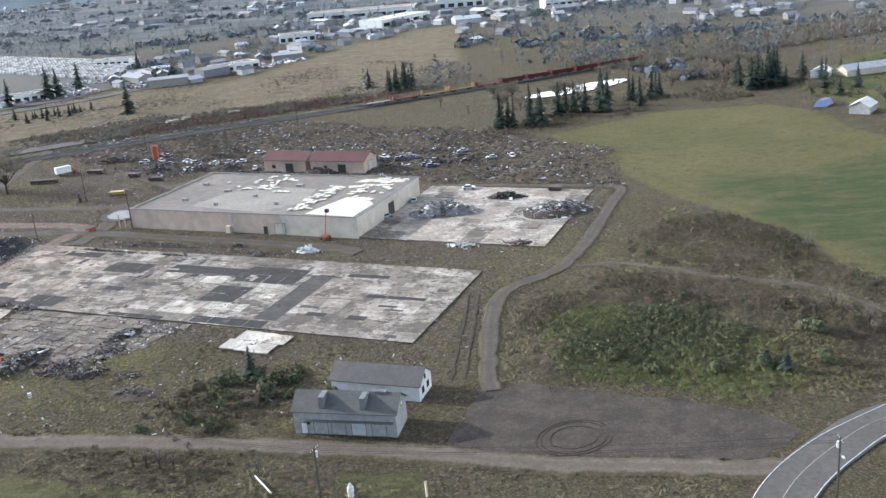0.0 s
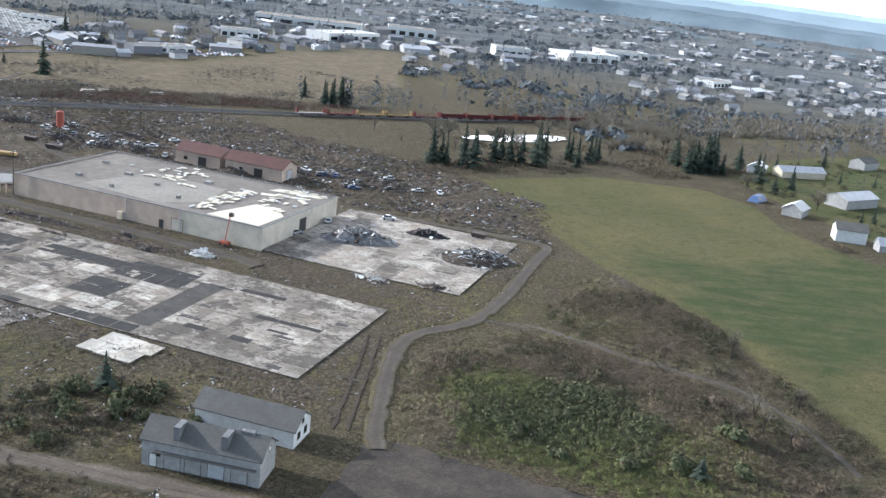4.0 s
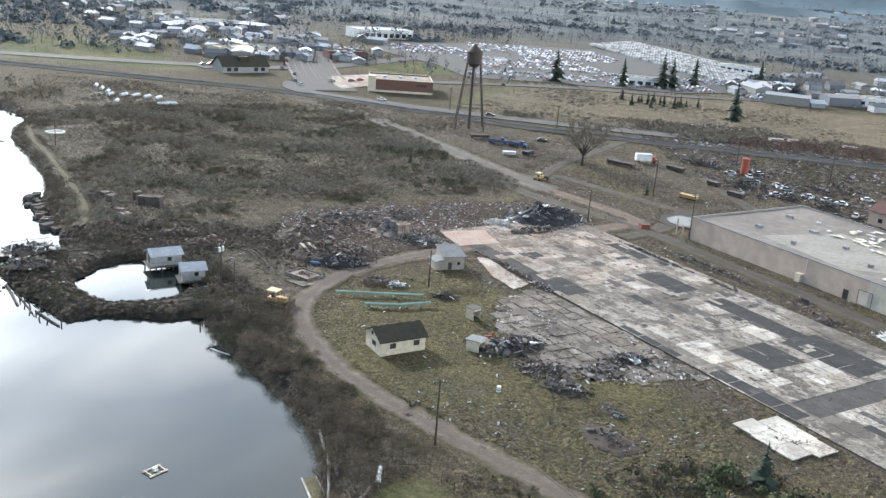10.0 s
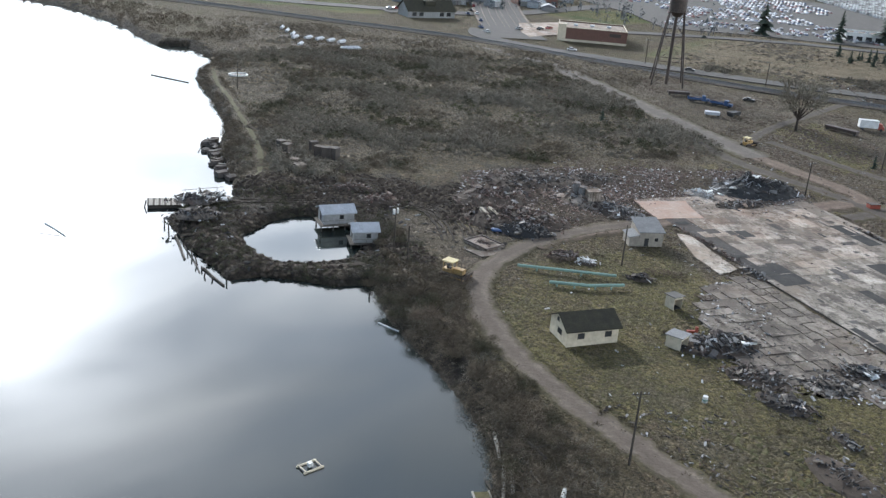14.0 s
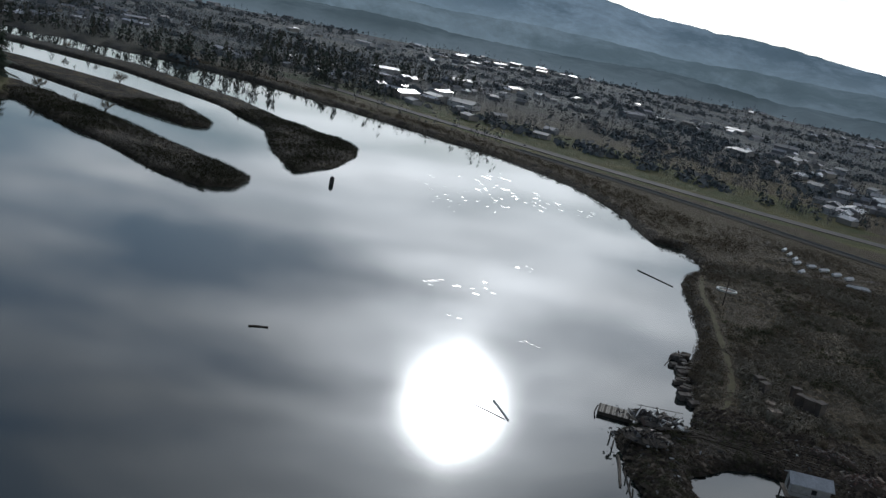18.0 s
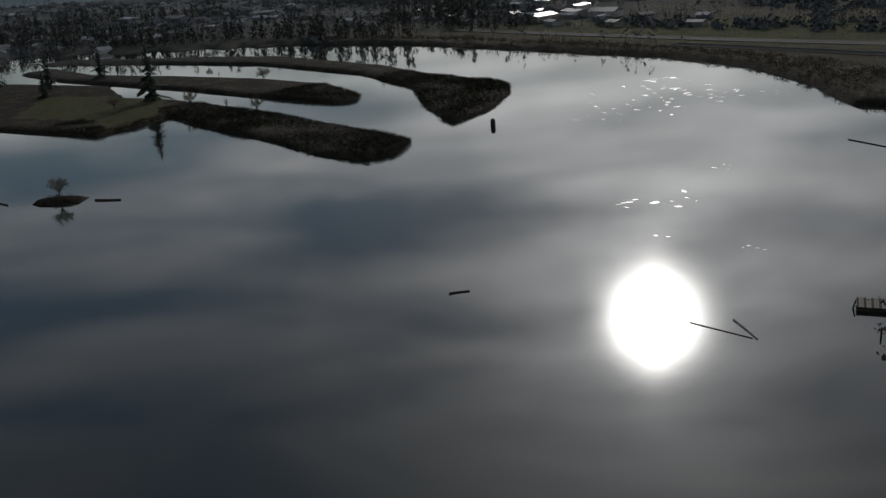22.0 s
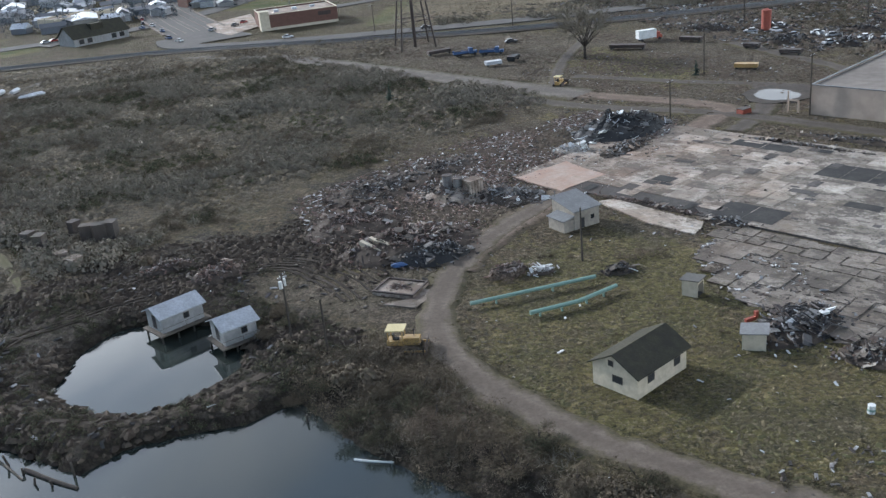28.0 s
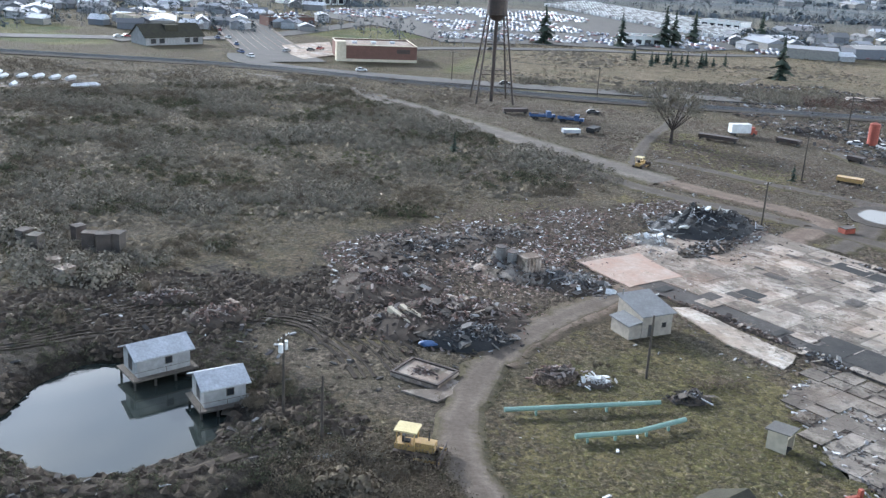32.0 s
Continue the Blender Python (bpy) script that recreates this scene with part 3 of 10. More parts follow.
# ---------------------------------------------------------------- the plan: water, islands, overgrown and bare ground
LAKE = [(-26, 108), (-25.7, 120), (-32.6, 138), (-40, 147), (-48, 155.5), (-54, 161), (-60, 167), (-64, 173), (-68.3, 179.3), (-74, 175), (-79, 174.5), (-87, 173.5), (-92, 168),
        (-99, 173), (-108, 178.5), (-114, 184), (-120, 189), (-122, 198), (-115.5, 208), (-123.5, 220.5), (-134, 234), (-142.5, 244), (-151, 262), (-172, 288), (-196.5, 315), (-203, 330), (-209.5, 347.5),
        (-222, 358), (-233, 365), (-244, 360), (-262, 372), (-282, 388), (-312, 405), (-340, 418), (-364, 423), (-408, 428), (-432, 424), (-512, 413), (-600, 400), (-650, 385), (-711, 354), (-770, 300), (-826, 246),
        (-900, 190), (-960, 120), (-900, 100), (-800, 150), (-700, 130), (-640, 60), (-596, 0), (-560, -80), (-500, -170), (-300, -260), (-100, -230), (-40, -120), (-30, 0)]
LAGOON = [(-102, 190), (-101.5, 199.5), (-98, 206), (-92.5, 208.5), (-84, 205), (-77, 199), (-76.5, 190), (-78.5, 185.5), (-84, 180.5), (-88.5, 179.8), (-93, 181.3), (-97.5, 184)]
ISLE_A = [(-640, 60), (-600, 60), (-541, 94), (-480, 120), (-441.6, 140), (-446, 160), (-460, 178), (-415, 180), (-357, 186), (-330, 186), (-308, 194), (-308, 208), (-322, 222), (-357, 220), (-410, 214), (-470, 205), (-505, 198), (-540, 182), (-600, 190), (-680, 150)]
ISLE_C = [(-425, 243), (-424, 256), (-438, 264), (-482, 270), (-540, 256), (-603, 230), (-665, 200), (-760, 190), (-740, 165), (-665, 176), (-549, 212), (-480, 228)]
ISLE_B = [(-338, 250), (-346, 250), (-380, 262), (-438, 291), (-508, 299), (-613, 285), (-692, 250), (-790, 190), (-800, 215), (-718, 266), (-634, 312), (-517, 325), (-457, 318), (-430, 322), (-400, 324), (-378, 308), (-352, 280)]
ISLET = [(-342, 97), (-337, 95), (-330, 101), (-328, 108), (-332, 113.5), (-338, 106)]
WATER_Z = -2.5

BRUSH = [(-124, 226), (-103, 230), (-97, 244), (-88, 248), (-75, 266), (-62, 274), (-50, 285), (-30, 300), (-14, 314), (-30, 336), (-62, 380), (-84, 408), (-96, 420), (-130, 424), (-166, 404), (-190, 374), (-204, 350), (-190, 324), (-170, 298), (-146, 262), (-134, 242)]
BANK = [(-27, 100), (-18, 122), (-15, 138), (-27, 145), (-38, 156), (-47, 171), (-52, 184), (-60, 188), (-70, 182), (-64, 172), (-54, 161), (-40, 147), (-30, 132)]
SPIT = [(-102, 172), (-92, 167), (-79, 174), (-66, 180), (-58, 190), (-66, 214), (-92, 228), (-118, 216), (-128, 198), (-116, 184)]
BERRY = [(98, 138), (80, 112), (84, 98), (104, 92), (118, 70), (124, 62), (150, 66), (176, 92), (184, 132), (190, 180), (172, 172), (140, 150), (118, 146)]
OLDYARD = [(-34, 150), (-44, 172), (-44, 196), (-34, 214), (-20, 224), (-4, 210), (30, 174), (34, 158), (10, 140), (-10, 146)]
NORTHROUGH = [tuple(S(*p).to_2d()) for p in ((-130, 62), (-60, 62), (20, 66), (66, 66), (50, 120), (-20, 150), (-120, 170), (-220, 190), (-260, 120))]
SOUTHYARD = [(-24, 150), (40, 168), (72, 130), (64, 112), (36, 112), (18, 122)]
DIRT = [tuple(S(*p).to_2d()) for p in ((-190, -30), (-150, -62), (-112, -120), (-84, -124), (-84, -100), (-106, -72), (-60, -80), (0, -82), (60, -80), (70, 60), (-5, 70), (-130, 66), (-170, 40))]
TIPS = [(-66, 222), (-52, 212), (-36, 226), (-18, 236), (-6, 250), (10, 282), (-6, 300), (-40, 282), (-76, 254)]
MARGIN = [(-180, 366), (-84, 410), (-60, 396), (-40, 440), (-150, 462), (-260, 440), (-232, 380), (-205, 330), (-172, 296), (-158, 312)]


PASTURE = [(186, 180), (196, 235), (211, 290), (272, 292), (312, 268), (314, 240), (297, 211), (293, 186), (297, 165), (296, 145), (330, 110), (330, 50), (250, 40), (190, 50), (157, 56), (163, 71), (170, 88), (173, 104), (186, 133)]
WETGRASS = [(200, 172), (216, 186), (230, 179), (258, 180), (320, 176), (320, 143), (260, 120), (192, 96), (180, 96), (186, 114), (191, 149)]
FARMGRASS = [(300, 150), (318, 165), (330, 230), (350, 290), (430, 327), (520, 340), (600, 300), (560, 160), (400, 120)]
MEADOW = [(97, 582), (140, 520), (200, 478), (275, 500), (300, 530), (430, 772), (276, 700), (176, 600)]
OPENLAND = [(-56, 470), (60, 470), (220, 462), (300, 520), (260, 600), (160, 590), (84, 640), (20, 610), (-30, 640)]
TREEGRASS = [(-6, 361), (12, 383), (30, 335), (28, 314), (17, 312), (10, 331)]
VERGES = [[(-700, 430), (-560, 450), (-420, 462), (-260, 492), (-240, 560), (-300, 600), (-480, 590), (-700, 520)], [(-260, 500), (-225, 492), (-206, 508), (-215, 530), (-250, 540), (-290, 520)], [(-66, 480), (-20, 476), (10, 500), (4, 560), (-40, 580), (-58, 520)], [(-150, 590), (-100, 570), (-60, 640), (-110, 650)], [(-340, 520), (-290, 500), (-270, 520), (-300, 545)], [(-700, 470), (-620, 450), (-520, 500), (-640, 540)], [(-820, 330), (-760, 420), (-900, 520), (-980, 400)], [(-480, 480), (-380, 480), (-300, 490), (-320, 530), (-470, 520)], [(230, 1000), (420, 1100), (300, 1200), (160, 1090)]]
LAWNS = [[(-21, 104), (-19, 122), (-12.5, 128), (2, 114), (14, 104), (4, 92), (-14, 88)], [(33, 88), (37.3, 94.3), (49.8, 85.3), (46, 77), (40, 72)]]
HIGHFIELD = [(-760, 360), (-600, 395), (-420, 415), (-250, 450), (-215, 530), (-300, 545), (-480, 520), (-740, 470)]
MUDFLAT = [(-124, 212), (-108, 214), (-80, 212), (-62, 204), (-54, 214), (-60, 232), (-72, 244), (-92, 238), (-112, 228)]
APRON = [(-79, 217.6), (-79, 211), (-73, 205.5), (-65.6, 199), (-57, 191.5), (-51, 187), (-47, 193.6), (-45.8, 206.7), (-46, 217), (-58.7, 216.5), (-66, 213), (-72, 216)]
LOT = [(-192, 322), (-186, 334), (-174, 338), (-158, 312), (-148, 292), (-160, 286)]
GOLF = [(-470, 150), (-445, 146), (-452, 160), (-462, 174), (-505, 190), (-545, 176), (-580, 150), (-520, 125)]
JUNK = [(-12, 318), (8, 292), (34, 270), (60, 300), (66, 330), (60, 372), (30, 400), (-10, 420), (-50, 432), (-96, 440), (-92, 420), (-62, 392), (-36, 356)]
SLABSIDE = [(98, 158), (112, 176), (124, 186), (150, 190), (140, 150), (104, 146)]


def grown(a, b, s0, k):
    out, x, s = [], a, s0
    while x < b:
        out.append(x)
        s *= k
        x += s
    return out + [b]


gx = np.array([-q for q in grown(700, 4900, 12, 1.25)[::-1]] + list(np.arange(-690, -490, 5)) + list(np.arange(-490, -250, 2.5)) + list(np.arange(-250, 250, 2.0)) + list(np.arange(250, 420, 5)) + grown(420, 4900, 8, 1.22))
gy = np.array([-q for q in grown(260, 4900, 12, 1.3)[::-1]] + list(np.arange(-250, 80, 8)) + list(np.arange(80, 400, 2.0)) + list(np.arange(400, 560, 5)) + grown(560, 4900, 8, 1.22))
GX, GY = np.meshgrid(gx, gy)
lake = field_of(LAKE, GX, GY)
for isle in (ISLE_A, ISLE_C, ISLE_B, ISLET):
    lake = np.minimum(lake, -field_of(isle, GX, GY))
water_in = np.maximum(lake, field_of(LAGOON, GX, GY))
GZ = np.where(water_in > 0, -2.5 - np.clip(water_in / 2, 0, 1) * 2.5, -2.5 + 2.5 * np.sin(np.clip(-water_in / 5.0, 0, 1) * math.pi / 2))
far = np.hypot(GX + 30, GY - 180)
hum = np.zeros(GX.shape)
for (i, j), x in np.ndenumerate(GX):
    y = GY[i, j]
    hum[i, j] = noise.noise((x * 0.045, y * 0.045, 0.3)) + 0.5 * noise.noise((x * 0.16, y * 0.16, 4.1))
brush_in = np.maximum.reduce([field_of(p, GX, GY) for p in (BRUSH, BANK, BERRY, MARGIN)])
rough_here = np.clip(brush_in / 8, 0, 1)
GZ += (0.16 * hum - 0.12) * np.clip(-water_in / 3, 0, 1) + 1.15 * np.abs(hum) * rough_here * np.clip(-water_in / 6, 0, 1)
tip = field_of(BERRY, GX, GY)
GZ += np.clip(tip / 22, 0, 1) * 2.2 * (1 + 0.3 * hum)
isles_in = np.maximum.reduce([field_of(p, GX, GY) for p in (ISLE_A, ISLE_C, ISLE_B, ISLET)])
GZ -= np.clip(isles_in / 2 + 1, 0, 1) * 0.5
low = np.clip(field_of(SPIT, GX, GY) / 6 + 0.6, 0, 1) * np.clip((-64 - GX) / 10, 0, 1) * np.clip((218 - GY) / 12, 0, 1)
GZ = np.where(water_in < 0, GZ * (1 - 0.62 * low) - 0.62 * low * np.where(water_in > -5, 1.2, 1.4), GZ)
GZ += np.clip((far - 1200) / 3000, 0, 1) ** 1.5 * 30 * (1 + 0.5 * hum)

nx, ny = len(gx), len(gy)
gv = np.stack([GX, GY, GZ], -1).reshape(-1, 3)
ii = (np.arange(ny - 1)[:, None] * nx + np.arange(nx - 1)[None]).reshape(-1)
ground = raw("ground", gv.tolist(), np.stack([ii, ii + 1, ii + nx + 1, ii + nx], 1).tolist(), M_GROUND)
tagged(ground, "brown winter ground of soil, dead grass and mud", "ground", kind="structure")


def blur(f, w):
    return np.clip(f / w + 0.5, 0, 1)


meadow_in, golf_in = field_of(MEADOW, GX, GY), field_of(GOLF, GX, GY)
green = np.maximum.reduce([0.85 * blur(field_of(OLDYARD, GX, GY), 10), 0.42 * blur(field_of(SOUTHYARD, GX, GY), 16), 0.45 * blur(tip, 20), 0.5 * blur(isles_in, 8), 0.8 * blur(field_of(TREEGRASS, GX, GY), 8), 0.75 * blur(field_of(SLABSIDE, GX, GY), 8), 0.38 * blur(field_of(DIRT, GX, GY), 20)])
green = np.maximum(green, np.where(far > 520, 0.4 + 0.35 * hum, 0))
bare = np.maximum.reduce([0.66 * blur(field_of(DIRT, GX, GY), 14) * (1 - 0.7 * blur(field_of(SLABSIDE, GX, GY), 8)), 0.9 * blur(field_of(TIPS, GX, GY), 12), 0.45 * blur(field_of(SPIT, GX, GY), 10), 0.3 * blur(field_of(SOUTHYARD, GX, GY), 18), 0.4 * blur(field_of(MARGIN, GX, GY), 20), 0.8 * blur(field_of(NORTHROUGH, GX, GY), 16), 0.95 * blur(field_of(JUNK, GX, GY), 16)]) * (1 - blur(field_of(TREEGRASS, GX, GY), 8))
over = np.maximum.reduce([blur(brush_in, 14), 0.75 * blur(field_of(SPIT, GX, GY), 10), 0.9 * blur(isles_in - 3, 8) * (GX > -470), np.where((water_in > -7) & (water_in < 3), 0.9, 0)])
muddy = np.maximum.reduce([0.9 * blur(field_of(MUDFLAT, GX, GY), 12), 0.8 * blur(isles_in + 1, 4) * (1 - blur(golf_in, 8)), 1.0 * blur(field_of(SPIT, GX, GY), 14), 0.85 * blur(4 - np.abs(water_in), 6), 0.15 * blur(field_of(NORTHROUGH, GX, GY), 20), 0.55 * blur(field_of(TIPS, GX, GY) * 0.5 + (GX < -56) * 8 - 6, 10)])
apron_in = np.maximum(blur(field_of(APRON, GX, GY), 5), 0.85 * blur(field_of(LOT, GX, GY), 5))
muddy, over, bare = muddy * (1 - apron_in), over * (1 - apron_in), np.maximum(bare, apron_in)
bare = np.where(far > 520, 0.1, bare)
over = np.where(far > 620, np.maximum(over, 0.35 + 0.3 * hum), over)
near_in = np.maximum(field_of(PASTURE, GX, GY), field_of(FARMGRASS, GX, GY))
grassy = np.stack([np.maximum.reduce([blur(near_in, 6), blur(meadow_in, 14), blur(golf_in, 8), 0.75 * blur(field_of(OPENLAND, GX, GY), 20)]), np.maximum(blur(field_of(WETGRASS, GX, GY), 26), 0.6 * blur(field_of(FARMGRASS, GX, GY), 20)), np.maximum(blur(meadow_in, 14), 0.95 * blur(field_of(OPENLAND, GX, GY), 20)), np.ones(GX.shape)], -1).reshape(-1)
verge_in = np.maximum.reduce([field_of(q, GX, GY) for q in VERGES])
grassy = grassy.reshape(ny, nx, 4)
grassy[..., 0] = np.maximum(grassy[..., 0], 0.9 * blur(verge_in, 12))
grassy[..., 1] = np.maximum(grassy[..., 1], 0.55 * blur(verge_in, 12))
lawn_in = np.maximum.reduce([field_of(q, GX, GY) for q in LAWNS])
grassy[..., 0] = np.maximum(grassy[..., 0], 0.85 * blur(lawn_in, 3))
grassy[..., 1] = np.maximum(grassy[..., 1], 0.3 * blur(lawn_in, 3))
grassy = grassy.reshape(-1)
layer = ground.data.color_attributes.new("field", "FLOAT_COLOR", "POINT")
layer.data.foreach_set("color", grassy.astype(np.float32))
zone = np.stack([np.clip(green, 0, 1), np.clip(bare, 0, 1), np.clip(over, 0, 1), np.ones(GX.shape)], -1).reshape(-1)
layer = ground.data.color_attributes.new("zone", "FLOAT_COLOR", "POINT")
layer.data.foreach_set("color", zone.astype(np.float32))
# the haze-paled far colour comes in with distance
hazy_woods = np.clip((far - 560) / 400, 0, 1) * (1 - np.maximum(blur(meadow_in, 20), 0.8 * blur(field_of(OPENLAND, GX, GY), 20)))
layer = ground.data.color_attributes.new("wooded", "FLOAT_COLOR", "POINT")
layer.data.foreach_set("color", np.stack([hazy_woods, np.clip(muddy, 0, 1), np.maximum(blur(golf_in, 10), 0.75 * blur(lawn_in, 3)), np.ones(GX.shape)], -1).reshape(-1).astype(np.float32))
for poly in ground.data.polygons:
    poly.use_smooth = True

bm = extruded(B(), [(-1100, -400), (0, -400), (0, 450), (-1100, 450)], WATER_Z - 0.02, WATER_Z)
tagged(link("water", bm, M_WATER), "still grey mill pond mirroring the sky", "water", kind="structure")


def height(x, y):
    """Height of the ground sheet at a place."""
    i, j = int(np.searchsorted(gy, y)) - 1, int(np.searchsorted(gx, x)) - 1
    i, j = min(max(i, 0), ny - 2), min(max(j, 0), nx - 2)
    u, v = (x - gx[j]) / (gx[j + 1] - gx[j]), (y - gy[i]) / (gy[i + 1] - gy[i])
    return float((GZ[i, j] * (1 - u) + GZ[i, j + 1] * u) * (1 - v) + (GZ[i + 1, j] * (1 - u) + GZ[i + 1, j + 1] * u) * v)


# distant hills all round: haze put into colour and glow, blue with distance, brighter towards the sun where the air
# between is lit
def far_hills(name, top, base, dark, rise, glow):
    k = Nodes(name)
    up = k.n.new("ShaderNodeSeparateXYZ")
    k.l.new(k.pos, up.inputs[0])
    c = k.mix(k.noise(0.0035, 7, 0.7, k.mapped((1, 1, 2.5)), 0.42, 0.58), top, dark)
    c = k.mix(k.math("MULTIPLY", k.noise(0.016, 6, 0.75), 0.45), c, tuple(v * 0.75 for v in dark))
    # paler towards the foot: haze painted over the hill colour
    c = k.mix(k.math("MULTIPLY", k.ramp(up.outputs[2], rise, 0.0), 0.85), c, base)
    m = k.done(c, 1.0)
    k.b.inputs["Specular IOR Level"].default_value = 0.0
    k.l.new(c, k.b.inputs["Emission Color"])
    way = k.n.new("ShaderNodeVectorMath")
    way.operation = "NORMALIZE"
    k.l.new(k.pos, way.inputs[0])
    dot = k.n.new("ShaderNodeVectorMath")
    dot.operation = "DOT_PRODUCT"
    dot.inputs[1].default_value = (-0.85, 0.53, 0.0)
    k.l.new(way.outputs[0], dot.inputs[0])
    # emission rises towards the sun, standing in for lit haze
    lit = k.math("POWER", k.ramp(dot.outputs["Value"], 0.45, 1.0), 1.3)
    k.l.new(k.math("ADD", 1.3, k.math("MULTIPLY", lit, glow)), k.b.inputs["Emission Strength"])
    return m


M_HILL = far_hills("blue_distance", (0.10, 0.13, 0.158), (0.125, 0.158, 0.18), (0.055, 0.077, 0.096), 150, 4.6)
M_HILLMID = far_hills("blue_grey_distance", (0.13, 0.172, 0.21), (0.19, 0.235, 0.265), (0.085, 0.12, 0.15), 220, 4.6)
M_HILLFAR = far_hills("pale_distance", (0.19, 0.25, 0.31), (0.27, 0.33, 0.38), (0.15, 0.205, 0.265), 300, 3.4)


def ridge(name, dist, profile, material, depth, jag, label):
    """A chain of hills: (azimuth to the left of +y in degrees, elevation in degrees) as seen from the pond."""
    vs, fs = [], []
    az = np.arange(-180, 180.05, 0.2)
    pa, pe = [p[0] for p in profile], [p[1] for p in profile]
    for a in az:
        e = np.interp(a, pa, pe)
        e += jag * (noise.noise((a * 0.12, dist * 0.01, 0)) + 0.5 * noise.noise((a * 0.45, dist * 0.01, 3)) + 0.25 * noise.noise((a * 1.6, 0, 7)) + 0.16 * noise.noise((a * 5.0, dist * 0.01, 2)) + 0.12 * noise.noise((a * 13.0, dist * 0.01, 5)))
        h = max(68 + dist * math.tan(radians(e)), 5)
        for q, hh in ((0, h), (-0.35, h * 0.62), (-0.7, h * 0.22), (-1, -4)):
            d = dist + q * depth + 120 * noise.noise((a * 0.2, q * 2, 1)) * (q > -1)
            vs.append((-30 - math.sin(radians(a)) * d, 60 + math.cos(radians(a)) * d, hh + (18 * noise.noise((a * 0.5, q * 3, 5)) if -1 < q < 0 else 0)))
    for i in range(len(az) - 1):
        for j in range(3):
            p = i * 4 + j
            fs.append((p, p + 4, p + 5, p + 1))
    ob = raw(name, vs, fs, material)
    for f in ob.data.polygons:
        f.use_smooth = True
    return tagged(ob, label, "hills", kind="structure")


NEAR_HILLS = [(-180, 0.4), (-60, -0.6), (-38, -0.3), (-34, 0.3), (-29, 1.5), (-24, 2.6), (-16, 3.4), (-6, 3.0), (0, 1.2), (5, 0.2), (10, 0.0), (12.3, 0.7), (16.3, 0.85), (18.6, 1.0), (25.6, 1.45), (30.2, 1.9), (37, 2.15), (42, 2.7), (48, 2.9), (53, 2.5), (57, 1.5), (62, 0.7), (68, 0.4), (75, 0.5), (79, 1.3), (84, 1.8), (94, 1.8), (110, 1.2), (180, 0.4)]
MID_HILLS = [(-180, 0.0), (-30, 0.0), (0, 0.3), (30, 0.6), (40, 1.6), (45, 2.8), (50, 3.1), (53, 3.1), (57, 2.5), (61, 2.0), (66.5, 1.6), (72, 1.2), (77, 0.8), (84, 0.6), (110, 0.4), (180, 0.0)]
FAR_HILLS = [(-180, 0.5), (-40, 0.2), (-29, 1.9), (-24, 0.5), (0, 0.2), (14, 0.7), (20, 1.5), (23.2, 2.1), (26, 1.2), (40, 1.5), (53, 2.3), (58, 2.7), (62.7, 3.0), (67.7, 2.45), (72.4, 2.6), (76, 2.4), (81, 2.0), (88, 2.3), (94, 2.35), (110, 2.0), (180, 0.5)]
# added wooded strips; their graded glow stands in for haze over the plain
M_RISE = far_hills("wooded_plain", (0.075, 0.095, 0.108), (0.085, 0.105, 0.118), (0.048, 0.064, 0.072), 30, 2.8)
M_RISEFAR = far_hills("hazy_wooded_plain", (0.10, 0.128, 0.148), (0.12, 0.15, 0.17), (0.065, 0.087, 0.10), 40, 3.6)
LOW_WOODS = [(-180, -2.4), (-30, -2.0), (-10, -1.4), (4, -1.0), (12, -1.1), (20, -0.8), (30, -1.0), (38, -0.7), (47, -1.0), (55, -0.65), (62, -0.9), (70, -0.55), (78, -0.8), (86, -0.5), (95, -0.65), (118, -0.6), (180, -2.4)]
LOW_RISES = [(-180, -1.0), (-30, -0.6), (-10, -0.1), (4, 0.2), (14, 0.1), (26, 0.35), (36, 0.25), (44, 0.5), (52, 0.35), (60, 0.55), (68, 0.45), (76, 0.65), (84, 0.6), (95, 0.75), (118, 0.4), (180, -1.0)]
ridge("backdrop_woods", 2150, LOW_WOODS, M_RISE, 260, 0.22, "added strip of low woods, haze glow in its colour")
ridge("backdrop_rises", 2600, LOW_RISES, M_RISEFAR, 200, 0.2, "added low wooded rises, paler haze glow in their colour")
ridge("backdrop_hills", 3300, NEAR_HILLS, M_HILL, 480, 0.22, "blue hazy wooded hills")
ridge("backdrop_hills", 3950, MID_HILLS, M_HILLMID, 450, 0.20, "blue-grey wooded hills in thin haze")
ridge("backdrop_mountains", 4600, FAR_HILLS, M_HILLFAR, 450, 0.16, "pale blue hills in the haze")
# ---------------------------------------------------------------- roads, slabs and fields
ribbon("mill_lane", [(100, 53), (92, 57), (86, 62), (69, 75), (52, 91), (33, 107.5), (16, 121), (3, 131), (-8, 138.5), (-24, 150), (-36, 161.5), (-45, 174.5), (-49.5, 187), (-49, 199), (-44, 214), (-35, 228), (-24, 239.5)], 6.2, 0.10, M_LANE, 1.3, label="pale worn gravel and asphalt mill lane")
ribbon("slab_lane", [(-46, 210), (-40, 221), (-31, 232), (-16, 247.5), (-2, 260), (14, 277), (22, 290), (2, 310), (-12, 323)], 8.5, 0.05, M_REDLANE, 1.4, label="brown dusty lane along the slab")
ribbon("north_lane", [(-5, 316), (-20, 333), (-52, 372), (-86, 414), (-100, 428)], 14.0, 0.12, M_NORTHLANE, 1.0, label="broad pale concrete and gravel lane")
ribbon("yard_lane", [tuple(S(*p).to_2d()) for p in ((-180, -10), (-140, -16), (-100, -8), (-60, -8), (-10, -9), (6, -12))], 7.0, 0.06, M_TRACK, 1.0, label="dusty brown lane beside the warehouse")
